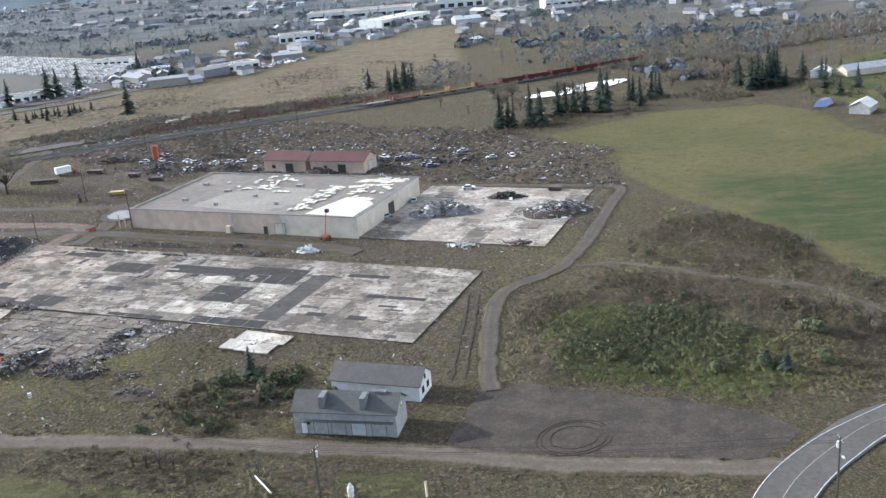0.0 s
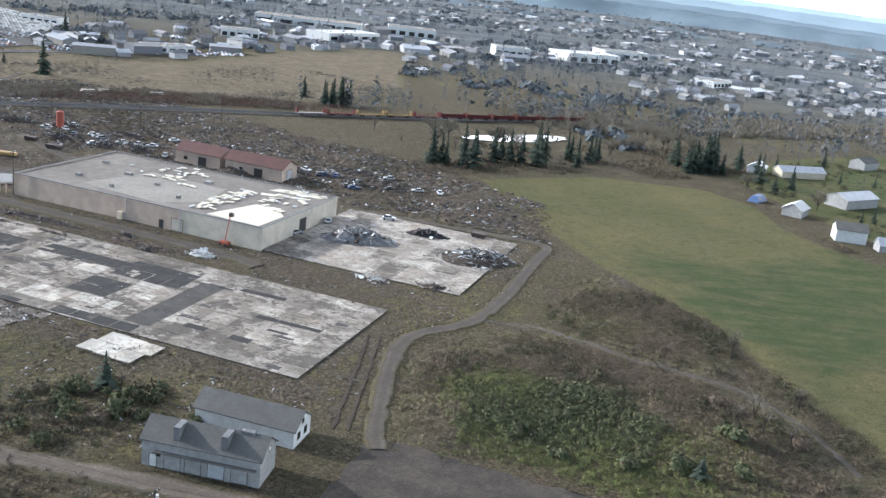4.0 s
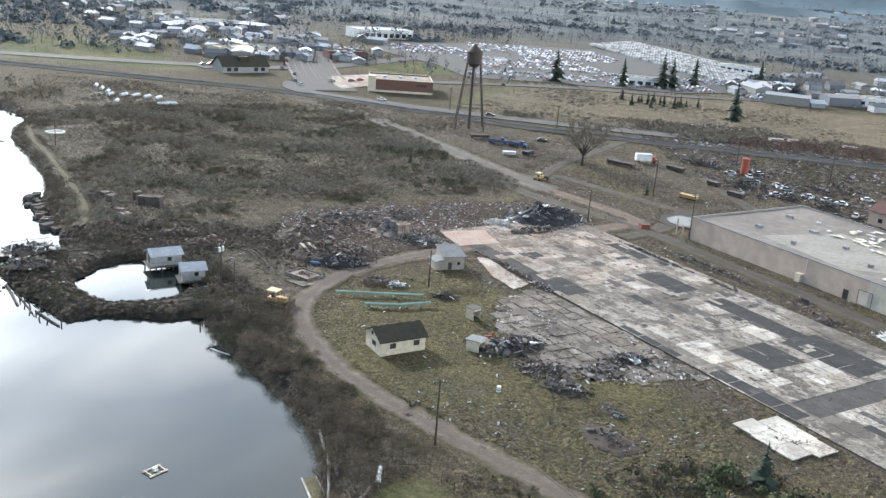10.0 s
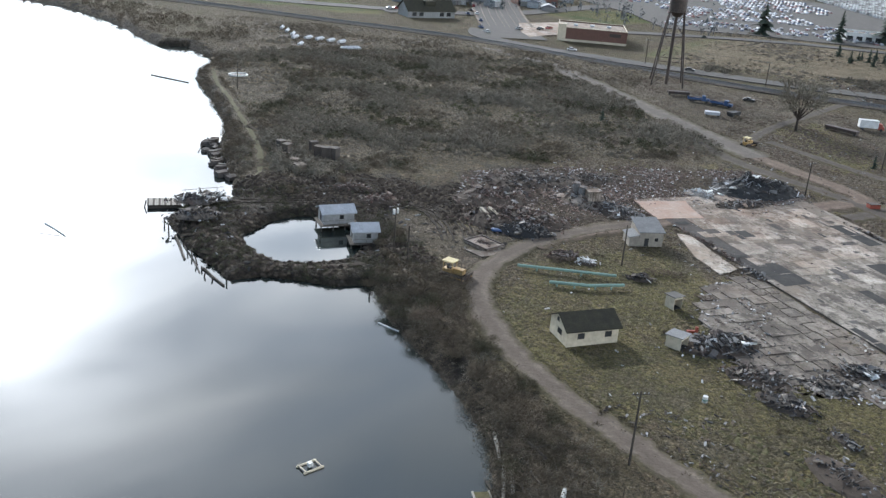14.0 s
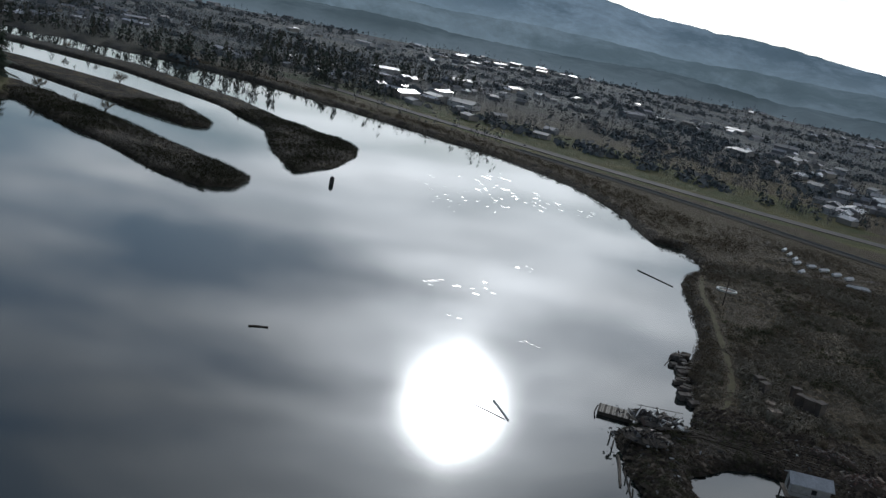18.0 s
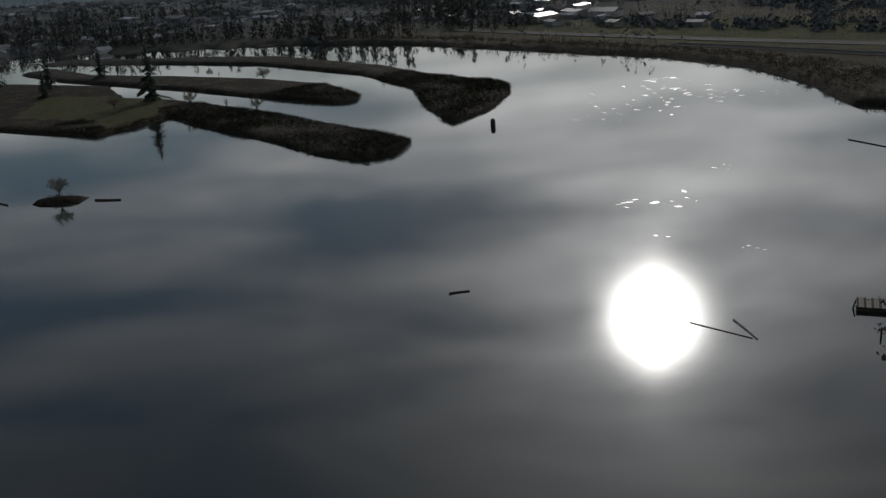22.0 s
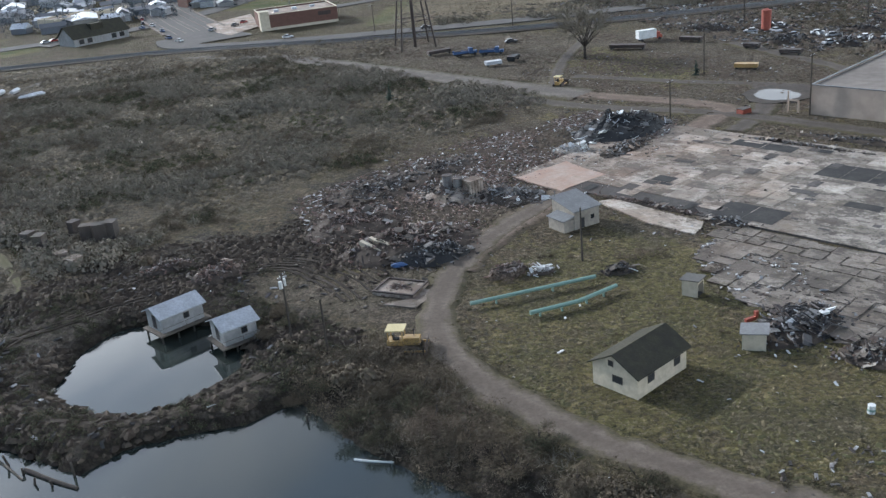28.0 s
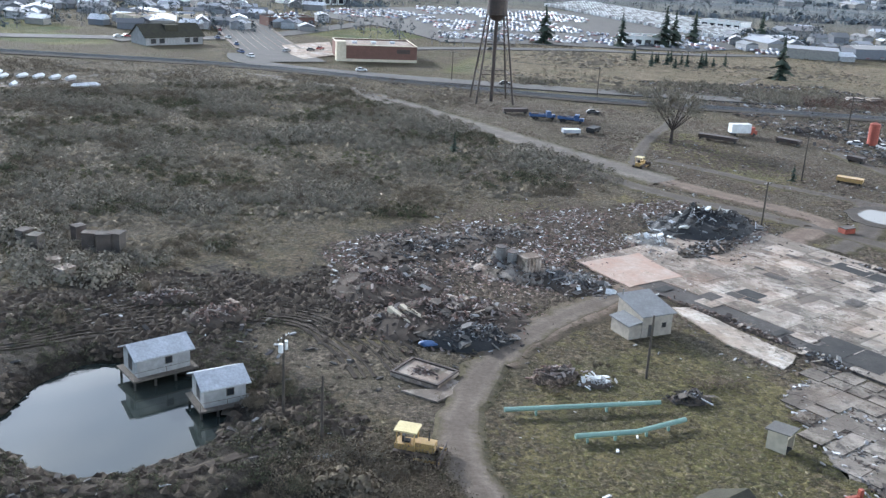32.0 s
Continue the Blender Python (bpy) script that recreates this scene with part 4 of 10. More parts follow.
ribbon("site_track", [(74, 104), (80, 116), (101, 146), (122, 152.5), (142, 167), (168, 191), (181, 203), (176, 212), (160, 228), (140, 248)], 4.6, 0.09, M_TRACK, 0.9, label="grey gravel site track")
ribbon("field_track", [(124, 154), (135, 146), (140, 132), (144, 120), (154, 106), (159, 95), (158, 79), (155, 68)], 2.2, 0.04, M_TRACK, 1.1, label="rutted brown footpath through the thicket", drape=True)
ribbon("crossing_road", [(70, 520), (58, 496), (35.5, 458), (21.3, 423), (9, 392), (-3.4, 359), (-10, 330)], 5.0, 0.0, M_TRACK, 0.9, label="dusty road over the railway crossing")
ribbon("junk_lane", [(-3, 340), (10, 329), (22, 319), (38, 308), (50, 300), (62, 312), (56, 340), (50, 364)], 6.0, 0.0, M_TRACK, 1.2, label="muddy lane through the junk yard")
ribbon("junk_lane", [(18, 269), (30, 284), (38, 308)], 7.0, 0.0, M_TRACK, 1.2, label="dusty lane at the warehouse corner")
ribbon("bank_path", [(-106, 184), (-98, 178.5), (-90, 176.5), (-82, 177.5), (-73, 184), (-66, 190), (-60, 193)], 2.2, 0.05, M_MUDTRACK, 0.6, 1.0, label="muddy path along the lagoon bank", category="path", drape=True)
rr = random.Random(19)
for k in range(9):
    o = (k - 4) * 1.15
    ribbon("mud_rut", [(-116 + o * 0.9, 200 - o * 0.3), (-109 + o * 0.5, 207.6 + o * 0.8), (-100, 214.5 + o), (-91 - o * 0.2, 219.5 + o), (-80 + o * 0.2, 222.5 + o * 0.9), (-70.8 + o * 0.5, 221 + o * 0.7), (-63 + o * 0.9, 213.4 + o * 0.5), (-58 + o, 204 + o * 0.3)][(k % 3 == 2):8 - (k % 4 == 3)], rr.uniform(0.35, 0.9), 0.06 + 0.05 * rr.random(), M_MUDTRACK if k % 2 else M_DARKMUD, 0.5, 1.0, label="dark churned wheel rut in the mud", category="track", drape=True)
ribbon("county_road", [(60, 20), (76, 36), (92, 47.5), (108.5, 53), (126.5, 54.5), (160, 48), (220, 30)], 8.4, 0.16, M_ROAD, 0.05, label="grey two-lane asphalt road", sunk=False)
ribbon("edge_line", [(58, 25), (73.3, 39.6), (90.3, 51.2), (107.8, 56.6), (126.8, 58.0)], 0.16, 0.21, M_WHITE, 0.0, label="white painted road line", category="marking", sunk=False)
ribbon("edge_line", [(61, 16), (78, 32.6), (93.4, 43.8), (109.2, 49.2), (126.2, 50.8), (160, 44.2)], 0.16, 0.21, M_WHITE, 0.0, label="white painted road line", category="marking", sunk=False)
ribbon("centre_line", [(60, 20.2), (76, 36.2), (92, 47.7), (108.5, 53.2), (126.5, 54.7), (160, 48.2)], 0.14, 0.22, M_TAN, 0.0, label="worn yellow centre line on the road", category="marking", sunk=False)
ribbon("railway_bed", [(-420, 452), (-300, 462), (-228, 462), (-147, 462), (-80, 446), (-20, 431), (40, 426), (110, 424), (181, 420), (270, 418), (360, 422), (520, 430)], 7.5, 0.35, M_YARD, 0.4, label="dark stone railway bed", category="railway")
ribbon("highway", [(-640, 455), (-500, 470), (-360, 490), (-240, 520), (-165, 560), (-120, 660), (-60, 800)], 13.0, 0.2, M_ROAD, 0.1, label="grey highway", sunk=False)
ribbon("crossing", [(-262, 830), (-240, 775), (-214, 700), (-184, 630), (-158, 560), (-140, 515), (-124, 482)], 27.0, 0.25, M_ROAD, 0.2, label="wide grey multi-lane road to the town", sunk=False)
for o in (-9.5, -5.5, -1.2, 1.2, 5.5, 9.5):
    ribbon("lane_line", [(-240 + o * 0.93, 775 + o * 0.36), (-214 + o * 0.93, 700 + o * 0.36), (-184 + o * 0.93, 630 + o * 0.36), (-158 + o * 0.93, 560 + o * 0.36), (-140 + o * 0.93, 515 + o * 0.36)], 0.18, 0.33, M_PALE, 0.0, 4.0, label="worn white lane line", category="marking", sunk=False)
for o in (-13.9, 13.9):
    ribbon("pavement", [(-240 + o * 0.93, 775 + o * 0.36), (-214 + o * 0.93, 700 + o * 0.36), (-184 + o * 0.93, 630 + o * 0.36), (-158 + o * 0.93, 560 + o * 0.36), (-142 + o * 0.93, 520 + o * 0.36)], 1.4, 0.36, M_CONC, 0.05, 4.0, label="pale concrete pavement along the road", category="pavement", sunk=False)
ribbon("frontage_road", [(-90, 548), (-60, 566), (0, 590), (60, 600), (120, 622), (200, 640)], 9.0, 0.25, M_ROAD, 0.2, label="grey frontage road before the car lots", sunk=False)
ribbon("shop_road", [(-150, 500), (-140, 476), (-105, 462), (-16, 452), (62, 452)], 11.0, 0.28, M_ROAD, 0.2, label="pale grey shop access road", sunk=False)
sheet("yard", [(74, 106), (80, 104), (91.6, 90), (101, 78), (108, 68), (109, 61), (100, 58), (93, 59.5), (84, 66), (70, 76), (60, 86), (57, 91), (64, 98)], -0.03, M_YARD, 1.3, label="dark gravel turning yard", category="yard")

for r, w in ((5.6, 0.35), (4.9, 0.25), (3.6, 0.3)):
    ribbon("tyre_mark", [(76.5 + r * 1.25 * math.cos(i * 0.35), 80.5 + r * math.sin(i * 0.35)) for i in range(17)], w, 0.01, M_MUDTRACK, 0.12, 0.8, sunk=False, label="dark round tyre mark on the gravel", category="marking")
for dx in (0, 2.2):
    ribbon("wheel_rut", [(97 - dx, 150 + dx * 0.6), (88 - dx, 136 + dx * 0.6), (80 - dx, 124 + dx * 0.6), (72 - dx, 112 + dx * 0.6)], 0.9, -0.03, M_MUDTRACK, 0.5, 1.2, label="muddy wheel rut beside the track", category="track")
# concrete left where the mill stood: square panels, each a piece, over a thin bed
slab_a = thing("concrete_slab", SITE, "large stained concrete floor slab of a demolished mill", "concrete slab", kind="structure")
part("bed", box(B(), -111, -67, -0.3, 46.5, -21, 0.1), M_STAIN, slab_a)
rs = random.Random(5)
PANEL = {}


def panel(w, d, h, material):
    key = (w, d, h, material.name)
    if key not in PANEL:
        bm = box(B(), -w / 2, -d / 2, 0, w / 2, d / 2, h)
        me = bpy.data.meshes.new("panel")
        bm.to_mesh(me)
        bm.free()
        me.materials.append(material)
        PANEL[key] = me
    return PANEL[key]


# (a0, a1, b0, b1, kind): d dark asphalt, p pale, g gone
PATCHES = [(0, 8.5, -64, -33, "d")]
# (a0, a1, b0, b1): what lies on the slab, asphalt, pale and whitened screed
DARK_BEDS = [(-68, -49, -39, -31.5), (-43, -18, -36.5, -30.5), (-19, 0, -39.6, -28.2), (-20, -9, -53.5, -43.2), (-13.5, 7.4, -66.8, -62.8), (-38, -21, -66.9, -65), (-68, -57, -65.5, -58.5), (-86, -73, -29, -25), (-52, -46, -52, -49), (12, 24, -31, -29), (24, 40, -44, -42), (14, 30, -58, -55.5)]
PALE_BEDS = [(-26, -15.8, -62.5, -55), (-27.5, -20.2, -42, -36.8), (-20.4, -3.2, -58.6, -54), (-8.7, 0, -49, -40), (-71, -61, -57.5, -42), (-91, -74, -64.5, -46), (-46, -36, -29.5, -23), (-36, -30, -50, -44), (-58, -50, -30, -24), (10, 20, -54, -50), (30, 44, -36, -33)]


def patch_at(a, b):
    return next((q[4] for q in PATCHES if q[0] <= a <= q[1] and q[2] <= b <= q[3]), "")


a = -111.0
while a < 46.4:
    w = 6.3
    for j in range(9):
        d = 46.0 / 9
        ca, cb = a + w / 2, -67 + d * (j + 0.5)
        kind = patch_at(ca, cb)
        if kind == "d" or (kind == "" and ca < -62 and cb < -62 and ca > -96):
            continue
        piece("panel", panel(6.26, 5.07, 0.16, M_PALE if rs.random() < 0.1 else M_CONC), slab_a, Matrix.Translation((ca, cb, rs.uniform(-0.02, 0.02))))
    a += w
ro = random.Random(31)


def bed_of(beds, material, miss, z, cell):
    """A bed laid in uneven pieces, with some of them lost along its edges."""
    for a0, a1, b0, b1 in beds:
        n, m = max(int((a1 - a0) / cell), 1), max(int((b1 - b0) / cell), 1)
        da, db = (a1 - a0) / n, (b1 - b0) / m
        for i in range(n):
            for j in range(m):
                rim = i in (0, n - 1) or j in (0, m - 1)
                if ro.random() < miss * (1.6 if rim else 0.6):
                    continue
                w, d = round(da - ro.choice((0.02, 0.05, 0.4)), 2), round(db - ro.choice((0.02, 0.05, 0.3)), 2)
                piece("patch", panel(w, d, 0.004, material), slab_a, Matrix.Translation((a0 + (i + 0.5) * da + ro.gauss(0, 0.12), b0 + (j + 0.5) * db + ro.gauss(0, 0.12), z + ro.uniform(0, 0.004))))


bed_of(DARK_BEDS, M_ASPHALT, 0.05, 0.180, 4.5)
bed_of(PALE_BEDS[:4], M_PALE, 0.22, 0.190, 3.4)
bed_of(PALE_BEDS[4:], M_PALE, 0.42, 0.190, 2.9)
bed_of(PALE_BEDS[:4], M_WHITEPAD, 0.25, 0.200, 2.6)
for i in range(150):
    w, d = ro.choice((1.2, 1.8, 2.6, 4.0)), ro.choice((0.7, 1.2, 2.0, 3.2))
    a0, b0 = ro.uniform(-110, 45 - w), ro.uniform(-66.5, -22 - d)
    if a0 > 9:
        if ro.random() < 0.85:
            continue
        w, d = ro.choice((2.0, 3.0, 5.0)), ro.choice((0.6, 1.0, 1.6))
    if any(q[0] - 2 < a0 < q[1] and q[2] - 2 < b0 < q[3] for q in PALE_BEDS[:4] + [PATCHES[0]]) or a0 + w > 46:
        continue
    piece("patch", panel(w, d, 0.004, ro.choice((M_STAIN, M_STAIN, M_ASPHALT, M_STAIN, M_PALE))), slab_a, Matrix.Translation((a0 + w / 2, b0 + d / 2, 0.210 + 0.002 * (i % 9))))
slab_b = thing("loading_slab", SITE, "pale dusty concrete loading slab", "concrete slab", kind="structure")
for i in range(9):
    for j in range(8):
        piece("panel", panel(6.34, 7.22, 0.18, M_PALE if rs.random() < 0.75 else M_CONC), slab_b, Matrix.Translation((3.2 + 6.36 * i, 3.9 + 7.24 * j, rs.uniform(-0.02, 0.02))))
white_pad = thing("white_pad", SITE, "small white concrete pad", "concrete slab", kind="structure")
for i in range(3):
    for j in range(2):
        piece("panel", panel(4.3, 4.9, 0.2, M_WHITEPAD), white_pad, Matrix.Translation((6.2 + 4.36 * i + (0.8 if j else -0.4), -75.9 + 4.96 * j - 0.35 * i, 0.0)))
sheet("brick_pad", [tuple(S(*p).to_2d()) for p in ((-110, -67), (-97, -69), (-96, -57), (-108, -54))], 0.22, M_BRICKPAD, 0.5, curve=False, label="pink brick-dust floor pad", category="concrete slab")
FLOOR = [(-63, -68), (-61, -82), (-50, -90), (-38, -95), (-24, -95), (-16, -86), (-14, -76), (-11, -68)]
slab_c = thing("outbuilding_floor", SITE, "broken brown concrete floor of a demolished outbuilding", "concrete slab", kind="structure")
sheet("rubble_bed", [tuple(S(*q).to_2d()) for q in FLOOR], -0.06, M_DUST, 2.2, 1.2, curve=False, label="dusty brown bed of crushed rubble", category="rubble bed")
rf2 = random.Random(61)
for i in range(17):
    for j in range(9):
        ca, cb = -62 + 3.1 * i, -93.5 + 3.0 * j
        if inside(FLOOR, ca, cb) and rf2.random() < 0.78 + 0.02 * j and noise.noise((ca * 0.11, cb * 0.11, 2.0)) > -0.3:
            w, d = rf2.choice((3.08, 3.08, 3.08, 2.3)), rf2.choice((2.98, 2.98, 2.98, 2.0))
            piece("panel", panel(w, d, 0.14, rf2.choice((M_DUST, M_DUST, M_DUST, M_DUST, M_BROWNCONC, M_BROWNCONC))), slab_c, Matrix.Translation((ca + rf2.gauss(0, 0.05), cb + rf2.gauss(0, 0.05), -0.06 + rf2.uniform(-0.02, 0.02))))
sheet("small_slab", [tuple(S(*p).to_2d()) for p in ((-88, -70), (-74.5, -73.9), (-65, -74.5), (-67, -69.3), (-77.6, -68), (-86, -66.5))], 0.1, M_PALE, 0.5, curve=False, label="pale broken concrete apron", category="concrete slab")

# ---------------------------------------------------------------- warehouse
WH_L, WH_W, WH_H = 83.5, 47.0, 6.3
warehouse = thing("warehouse", SITE, "long low tan warehouse with a flat grey roof, partly stripped", "warehouse")
bm = B()
box(bm, -26, 0, -0.2, 0, 0.4, WH_H)
part("wall", bm, M_TANLIGHT, warehouse, "pale tan front bay wall")
bm = B()
box(bm, -WH_L, 0.003, -0.2, -26, 0.4, WH_H)
part("wall", bm, M_TAN, warehouse, "pinkish tan long wall")
bm = B()
box(bm, -0.4, 0.4, -0.2, 0, 22, WH_H)
box(bm, -0.4, 26, -0.2, 0, WH_W, WH_H)
box(bm, -0.4, 22, 4.2, 0, 26, WH_H)
part("wall", bm, M_TANLIGHT, warehouse, "pale tan end wall with a dark doorway")
bm = B()
box(bm, -WH_L, 0.4, -0.2, -WH_L + 0.4, WH_W, WH_H)
box(bm, -WH_L + 0.4, WH_W - 0.4, -0.2, -0.4, WH_W, WH_H)
part("wall", bm, M_TAN, warehouse)
part("roof", box(B(), -WH_L + 0.4, 0.4, WH_H - 0.5, -0.4, WH_W - 0.4, WH_H - 0.25), M_ROOFGREY, warehouse, "grey felt flat roof")

# blocks for the other buildings


def house(name, m, l, w, eave, rise, wall, roof, label, category="house", overhang=0.4, group=""):
    """A gabled building: length along x, ridge along x, corner walls with thickness, roof of two slopes."""
    h = thing(name, m, label, category, group)
    bm = B()
    pts = [(-w / 2, -0.2), (w / 2, -0.2), (w / 2, eave), (0, eave + rise), (-w / 2, eave)]
    for x0, x1 in ((-l / 2, -l / 2 + 0.2), (l / 2 - 0.2, l / 2)):
        a, b = [bm.verts.new((x0, y, z)) for y, z in pts], [bm.verts.new((x1, y, z)) for y, z in pts]
        bm.faces.new(a[::-1])
        bm.faces.new(b)
        for i in range(5):
            j = (i + 1) % 5
            bm.faces.new((a[i], a[j], b[j], b[i]))
    box(bm, -l / 2 + 0.2, -w / 2, -0.2, l / 2 - 0.2, -w / 2 + 0.2, eave)
    box(bm, -l / 2 + 0.2, w / 2 - 0.2, -0.2, l / 2 - 0.2, w / 2, eave)
    bmesh.ops.recalc_face_normals(bm, faces=bm.faces)
    part("wall", bm, wall, h)
    k, x = overhang, l / 2 + overhang
    dz = rise / (w / 2) * k
    for s in (1, -1):
        bm = B()
        q = [(s * (w / 2 + k), eave - dz + 0.04), (0, eave + rise + 0.04), (0, eave + rise + 0.22), (s * (w / 2 + k), eave - dz + 0.2)]
        a, b = [bm.verts.new((-x, y, z)) for y, z in q], [bm.verts.new((x, y, z)) for y, z in q]
        bm.faces.new(a)
        bm.faces.new(b[::-1])
        for i in range(4):
            j = (i + 1) % 4
            bm.faces.new((a[j], a[i], b[i], b[j]))
        bmesh.ops.recalc_face_normals(bm, faces=bm.faces)
        part("roof", bm, roof, h)
    return h


def opening(h, x, y, z, w, d, t, face, name="window", material=None, label=""):
    """A framed opening set on a wall; face: the wall's outward side, +x, -x, +y or -y."""
    turn = {"+x": 90, "-x": -90, "+y": 180, "-y": 0}[face]
    m = at(x, y, z, turn)
    bm = B()
    box(bm, -w / 2, -0.03, 0, w / 2, 0.05, d, m)
    # with M_DARK this flat panel stands in for the shade inside
    p = part(name, bm, material or M_GLASS, h, label)
    bm = B()
    for q in ((-w / 2 - t, -0.06, -t, w / 2 + t, 0.03, 0), (-w / 2 - t, -0.06, d, w / 2 + t, 0.03, d + t), (-w / 2 - t, -0.06, 0, -w / 2, 0.03, d), (w / 2, -0.06, 0, w / 2 + t, 0.03, d)):
        box(bm, *q, m)
    f = link("frame", bm, M_WOOD)
    f.parent = p
    return p
# ---------------------------------------------------------------- warehouse details
bm = B()
box(bm, -WH_L - 0.05, -0.08, WH_H, 0.08, 0.48, WH_H + 0.18)
box(bm, -0.48, 0.48, WH_H, 0.08, WH_W + 0.08, WH_H + 0.18)
box(bm, -WH_L - 0.05, 0.48, WH_H, -WH_L + 0.48, WH_W + 0.08, WH_H + 0.18)
box(bm, -WH_L + 0.48, WH_W - 0.48, WH_H, -0.48, WH_W + 0.08, WH_H + 0.18)
part("coping", bm, M_SHEETGREY, warehouse, "thin dull metal coping")
opening(warehouse, -32, -0.02, 0, 1.3, 2.3, 0.1, "-y", "door", M_DARK, "near-black panel as the shade in an open doorway")
opening(warehouse, -26.8, -0.02, 0.1, 3.6, 3.4, 0.12, "-y", "door", M_TANLIGHT, "closed pale loading door")
opening(warehouse, 0.02, 24, 0, 3.9, 4.1, 0.15, "+x", "door", M_DARK, "near-black panel as the shade in an open loading door")
part("downpipe", tube(B(), (-44, -0.2, 0), (-44, -0.2, WH_H), 0.12), M_TIN, warehouse)
part("wall_box", box(B(), -46, -1.2, 0, -44.4, -0.01, 2.2), M_CREAM, warehouse, "pale metal service box")
part("downpipe", tube(B(), (-26, -0.15, 0), (-26, -0.15, WH_H), 0.09), M_TIN, warehouse)
part("gate_frame", box(box(box(B(), -88.4, -0.6, 0, -88.1, -0.3, 4.6), -86, -0.6, 0, -85.7, -0.3, 2.8), -88.1, -0.6, 2.5, -85.7, -0.3, 2.8), M_TAN, warehouse)
for a, b, w, d, h in ((-70, 12, 1.6, 1.2, 0.9), (-61, 24, 2.2, 1.6, 0.7), (-55, 8, 1.0, 1.0, 1.0), (-47, 19, 1.4, 1.0, 0.8), (-38, 33, 2.0, 2.0, 0.6), (-34, 11, 1.0, 1.0, 0.9), (-75, 31, 1.8, 1.2, 0.8)):
    part("roof_vent", box(B(), a - w / 2, b - d / 2, WH_H - 0.25, a + w / 2, b + d / 2, WH_H - 0.25 + h), M_STEEL, warehouse)
M_FOAM = plain("yellowed_roof_board", (0.82, 0.76, 0.63), (0.70, 0.63, 0.50), 0.3, 0.9, vary=0.12)
M_DECK = plain("pale_roof_deck", (0.34, 0.31, 0.27), (0.27, 0.25, 0.215), 0.12, 0.9)
rz = WH_H - 0.25
part("deck_patch", extruded(B(), [(-24, 20), (-20, 2), (-1, 1), (-1, 46), (-20, 46)], rz, rz + 0.03), M_ROOFGREY, warehouse)
part("deck_patch", extruded(B(), [(-64, 6), (-36, 3), (-26, 14), (-30, 30), (-58, 32)], rz, rz + 0.025), M_DECK, warehouse, "lighter bare roof deck")
part("stripped_deck", extruded(B(), [(-19, 2.5), (-2, 1.5), (-1.6, 15), (-8, 22), (-14, 21)], rz + 0.03, rz + 0.16), M_FOAM, warehouse, "bare yellow-white insulation deck")
part("stripped_deck", extruded(B(), [(-20, 39), (-3, 41), (-2.5, 44.5), (-18, 43)], rz + 0.03, rz + 0.14), M_FOAM, warehouse)
part("stripped_deck", extruded(B(), [(-19, 32), (-5, 37), (-5, 38.6), (-20, 34.5)], rz + 0.03, rz + 0.14), M_FOAM, warehouse)
rb = random.Random(11)
for i in range(110):
    if i < 45:
        a, b = -24.5 + rb.uniform(-2, 4), 6 + (i % 15) * 1.9 + rb.uniform(-0.6, 0.6)
    elif i < 80:
        a, b = rb.uniform(-16, -3), rb.uniform(18, 45)
    else:
        a, b = -52 + rb.gauss(0, 7), 33 + rb.gauss(0, 5)
    if b > 46:
        continue
    m = Matrix.Translation((a, b, rz + 0.17 + rb.uniform(0, 0.15))) @ Euler((rb.uniform(-0.1, 0.1), rb.uniform(-0.1, 0.1), rb.choice((0, 0, 1.57)) + rb.gauss(0, 0.25))).to_matrix().to_4x4()
    piece("roof_board", panel(2.4, 1.2, 0.18, M_FOAM) if rb.random() < 0.7 else panel(1.3, 0.8, 0.25, M_WHITE), warehouse, m)

for a0, ln, name in ((-68.5, 18.5, ""), (-45.5, 23, "")):
    h = house("red_roofed_shed", SITE @ at(a0, 79, 0), ln, 11, 4.6, 2.4, M_TAN, M_REDROOF, "tan industrial shed with a red-brown metal roof", "shed", 0.5, "red-roofed sheds")
    opening(h, 2, -5.5, 0, 3.2, 3.2, 0.12, "-y", "door", M_DARK)
    opening(h, -5, -5.5, 1.4, 1.4, 1.2, 0.1, "-y")
    opening(h, ln / 2, 0, 0, 3.4, 3.6, 0.12, "+x", "door", M_TIN)

# ---------------------------------------------------------------- barns by the lane
barn = house("barn", at(45.9, 107.7, 0, -40), 19.4, 7.0, 4.5, 2.4, M_GREYWALL, M_GREYROOF, "weathered grey-blue barn with a patched shingle roof", "barn", 0.35)
part("pent_roof", box(B(), -7.5, -4.3, 2.75, 9.2, -3.5, 2.9), M_GREYROOF, barn)
for x in (-4.6, -1.2, 2.6, 6.4):
    opening(barn, x, -3.5, 0, 2.6, 2.4, 0.1, "-y", "garage_door", M_GREYWALL if x != 2.6 else M_TIN)
opening(barn, -7.8, -3.5, 0, 1.1, 2.1, 0.12, "-y", "door", M_WHITE, "white door with a dark pane")
opening(barn, 9.7, 0.5, 4.3, 0.8, 0.8, 0.1, "+x", "window", M_WHITE)
for x in (-4.2, 3.6):
    bm = B()
    box(bm, x - 0.5, -3.2, 5.0, x + 0.5, -0.4, 7.25)
    part("roof_patch", bm, M_SHEETGREY, barn, "grey patched roof vent")
part("ridge_box", box(B(), 5.2, -0.5, 6.8, 7.4, 0.5, 7.35), M_SHEETGREY, barn)
opening(barn, -7, -3.5, 1.9, 0.7, 0.7, 0.08, "-y")
shed2 = house("long_shed", at(56.5, 117.6, 0, -46), 18.5, 6.8, 3.2, 2.2, M_WHITE, M_GREYROOF, "white gabled shed with a dark grey roof", "shed", 0.4)
opening(shed2, 9.25, 1.3, 0.9, 1.0, 1.2, 0.1, "+x")
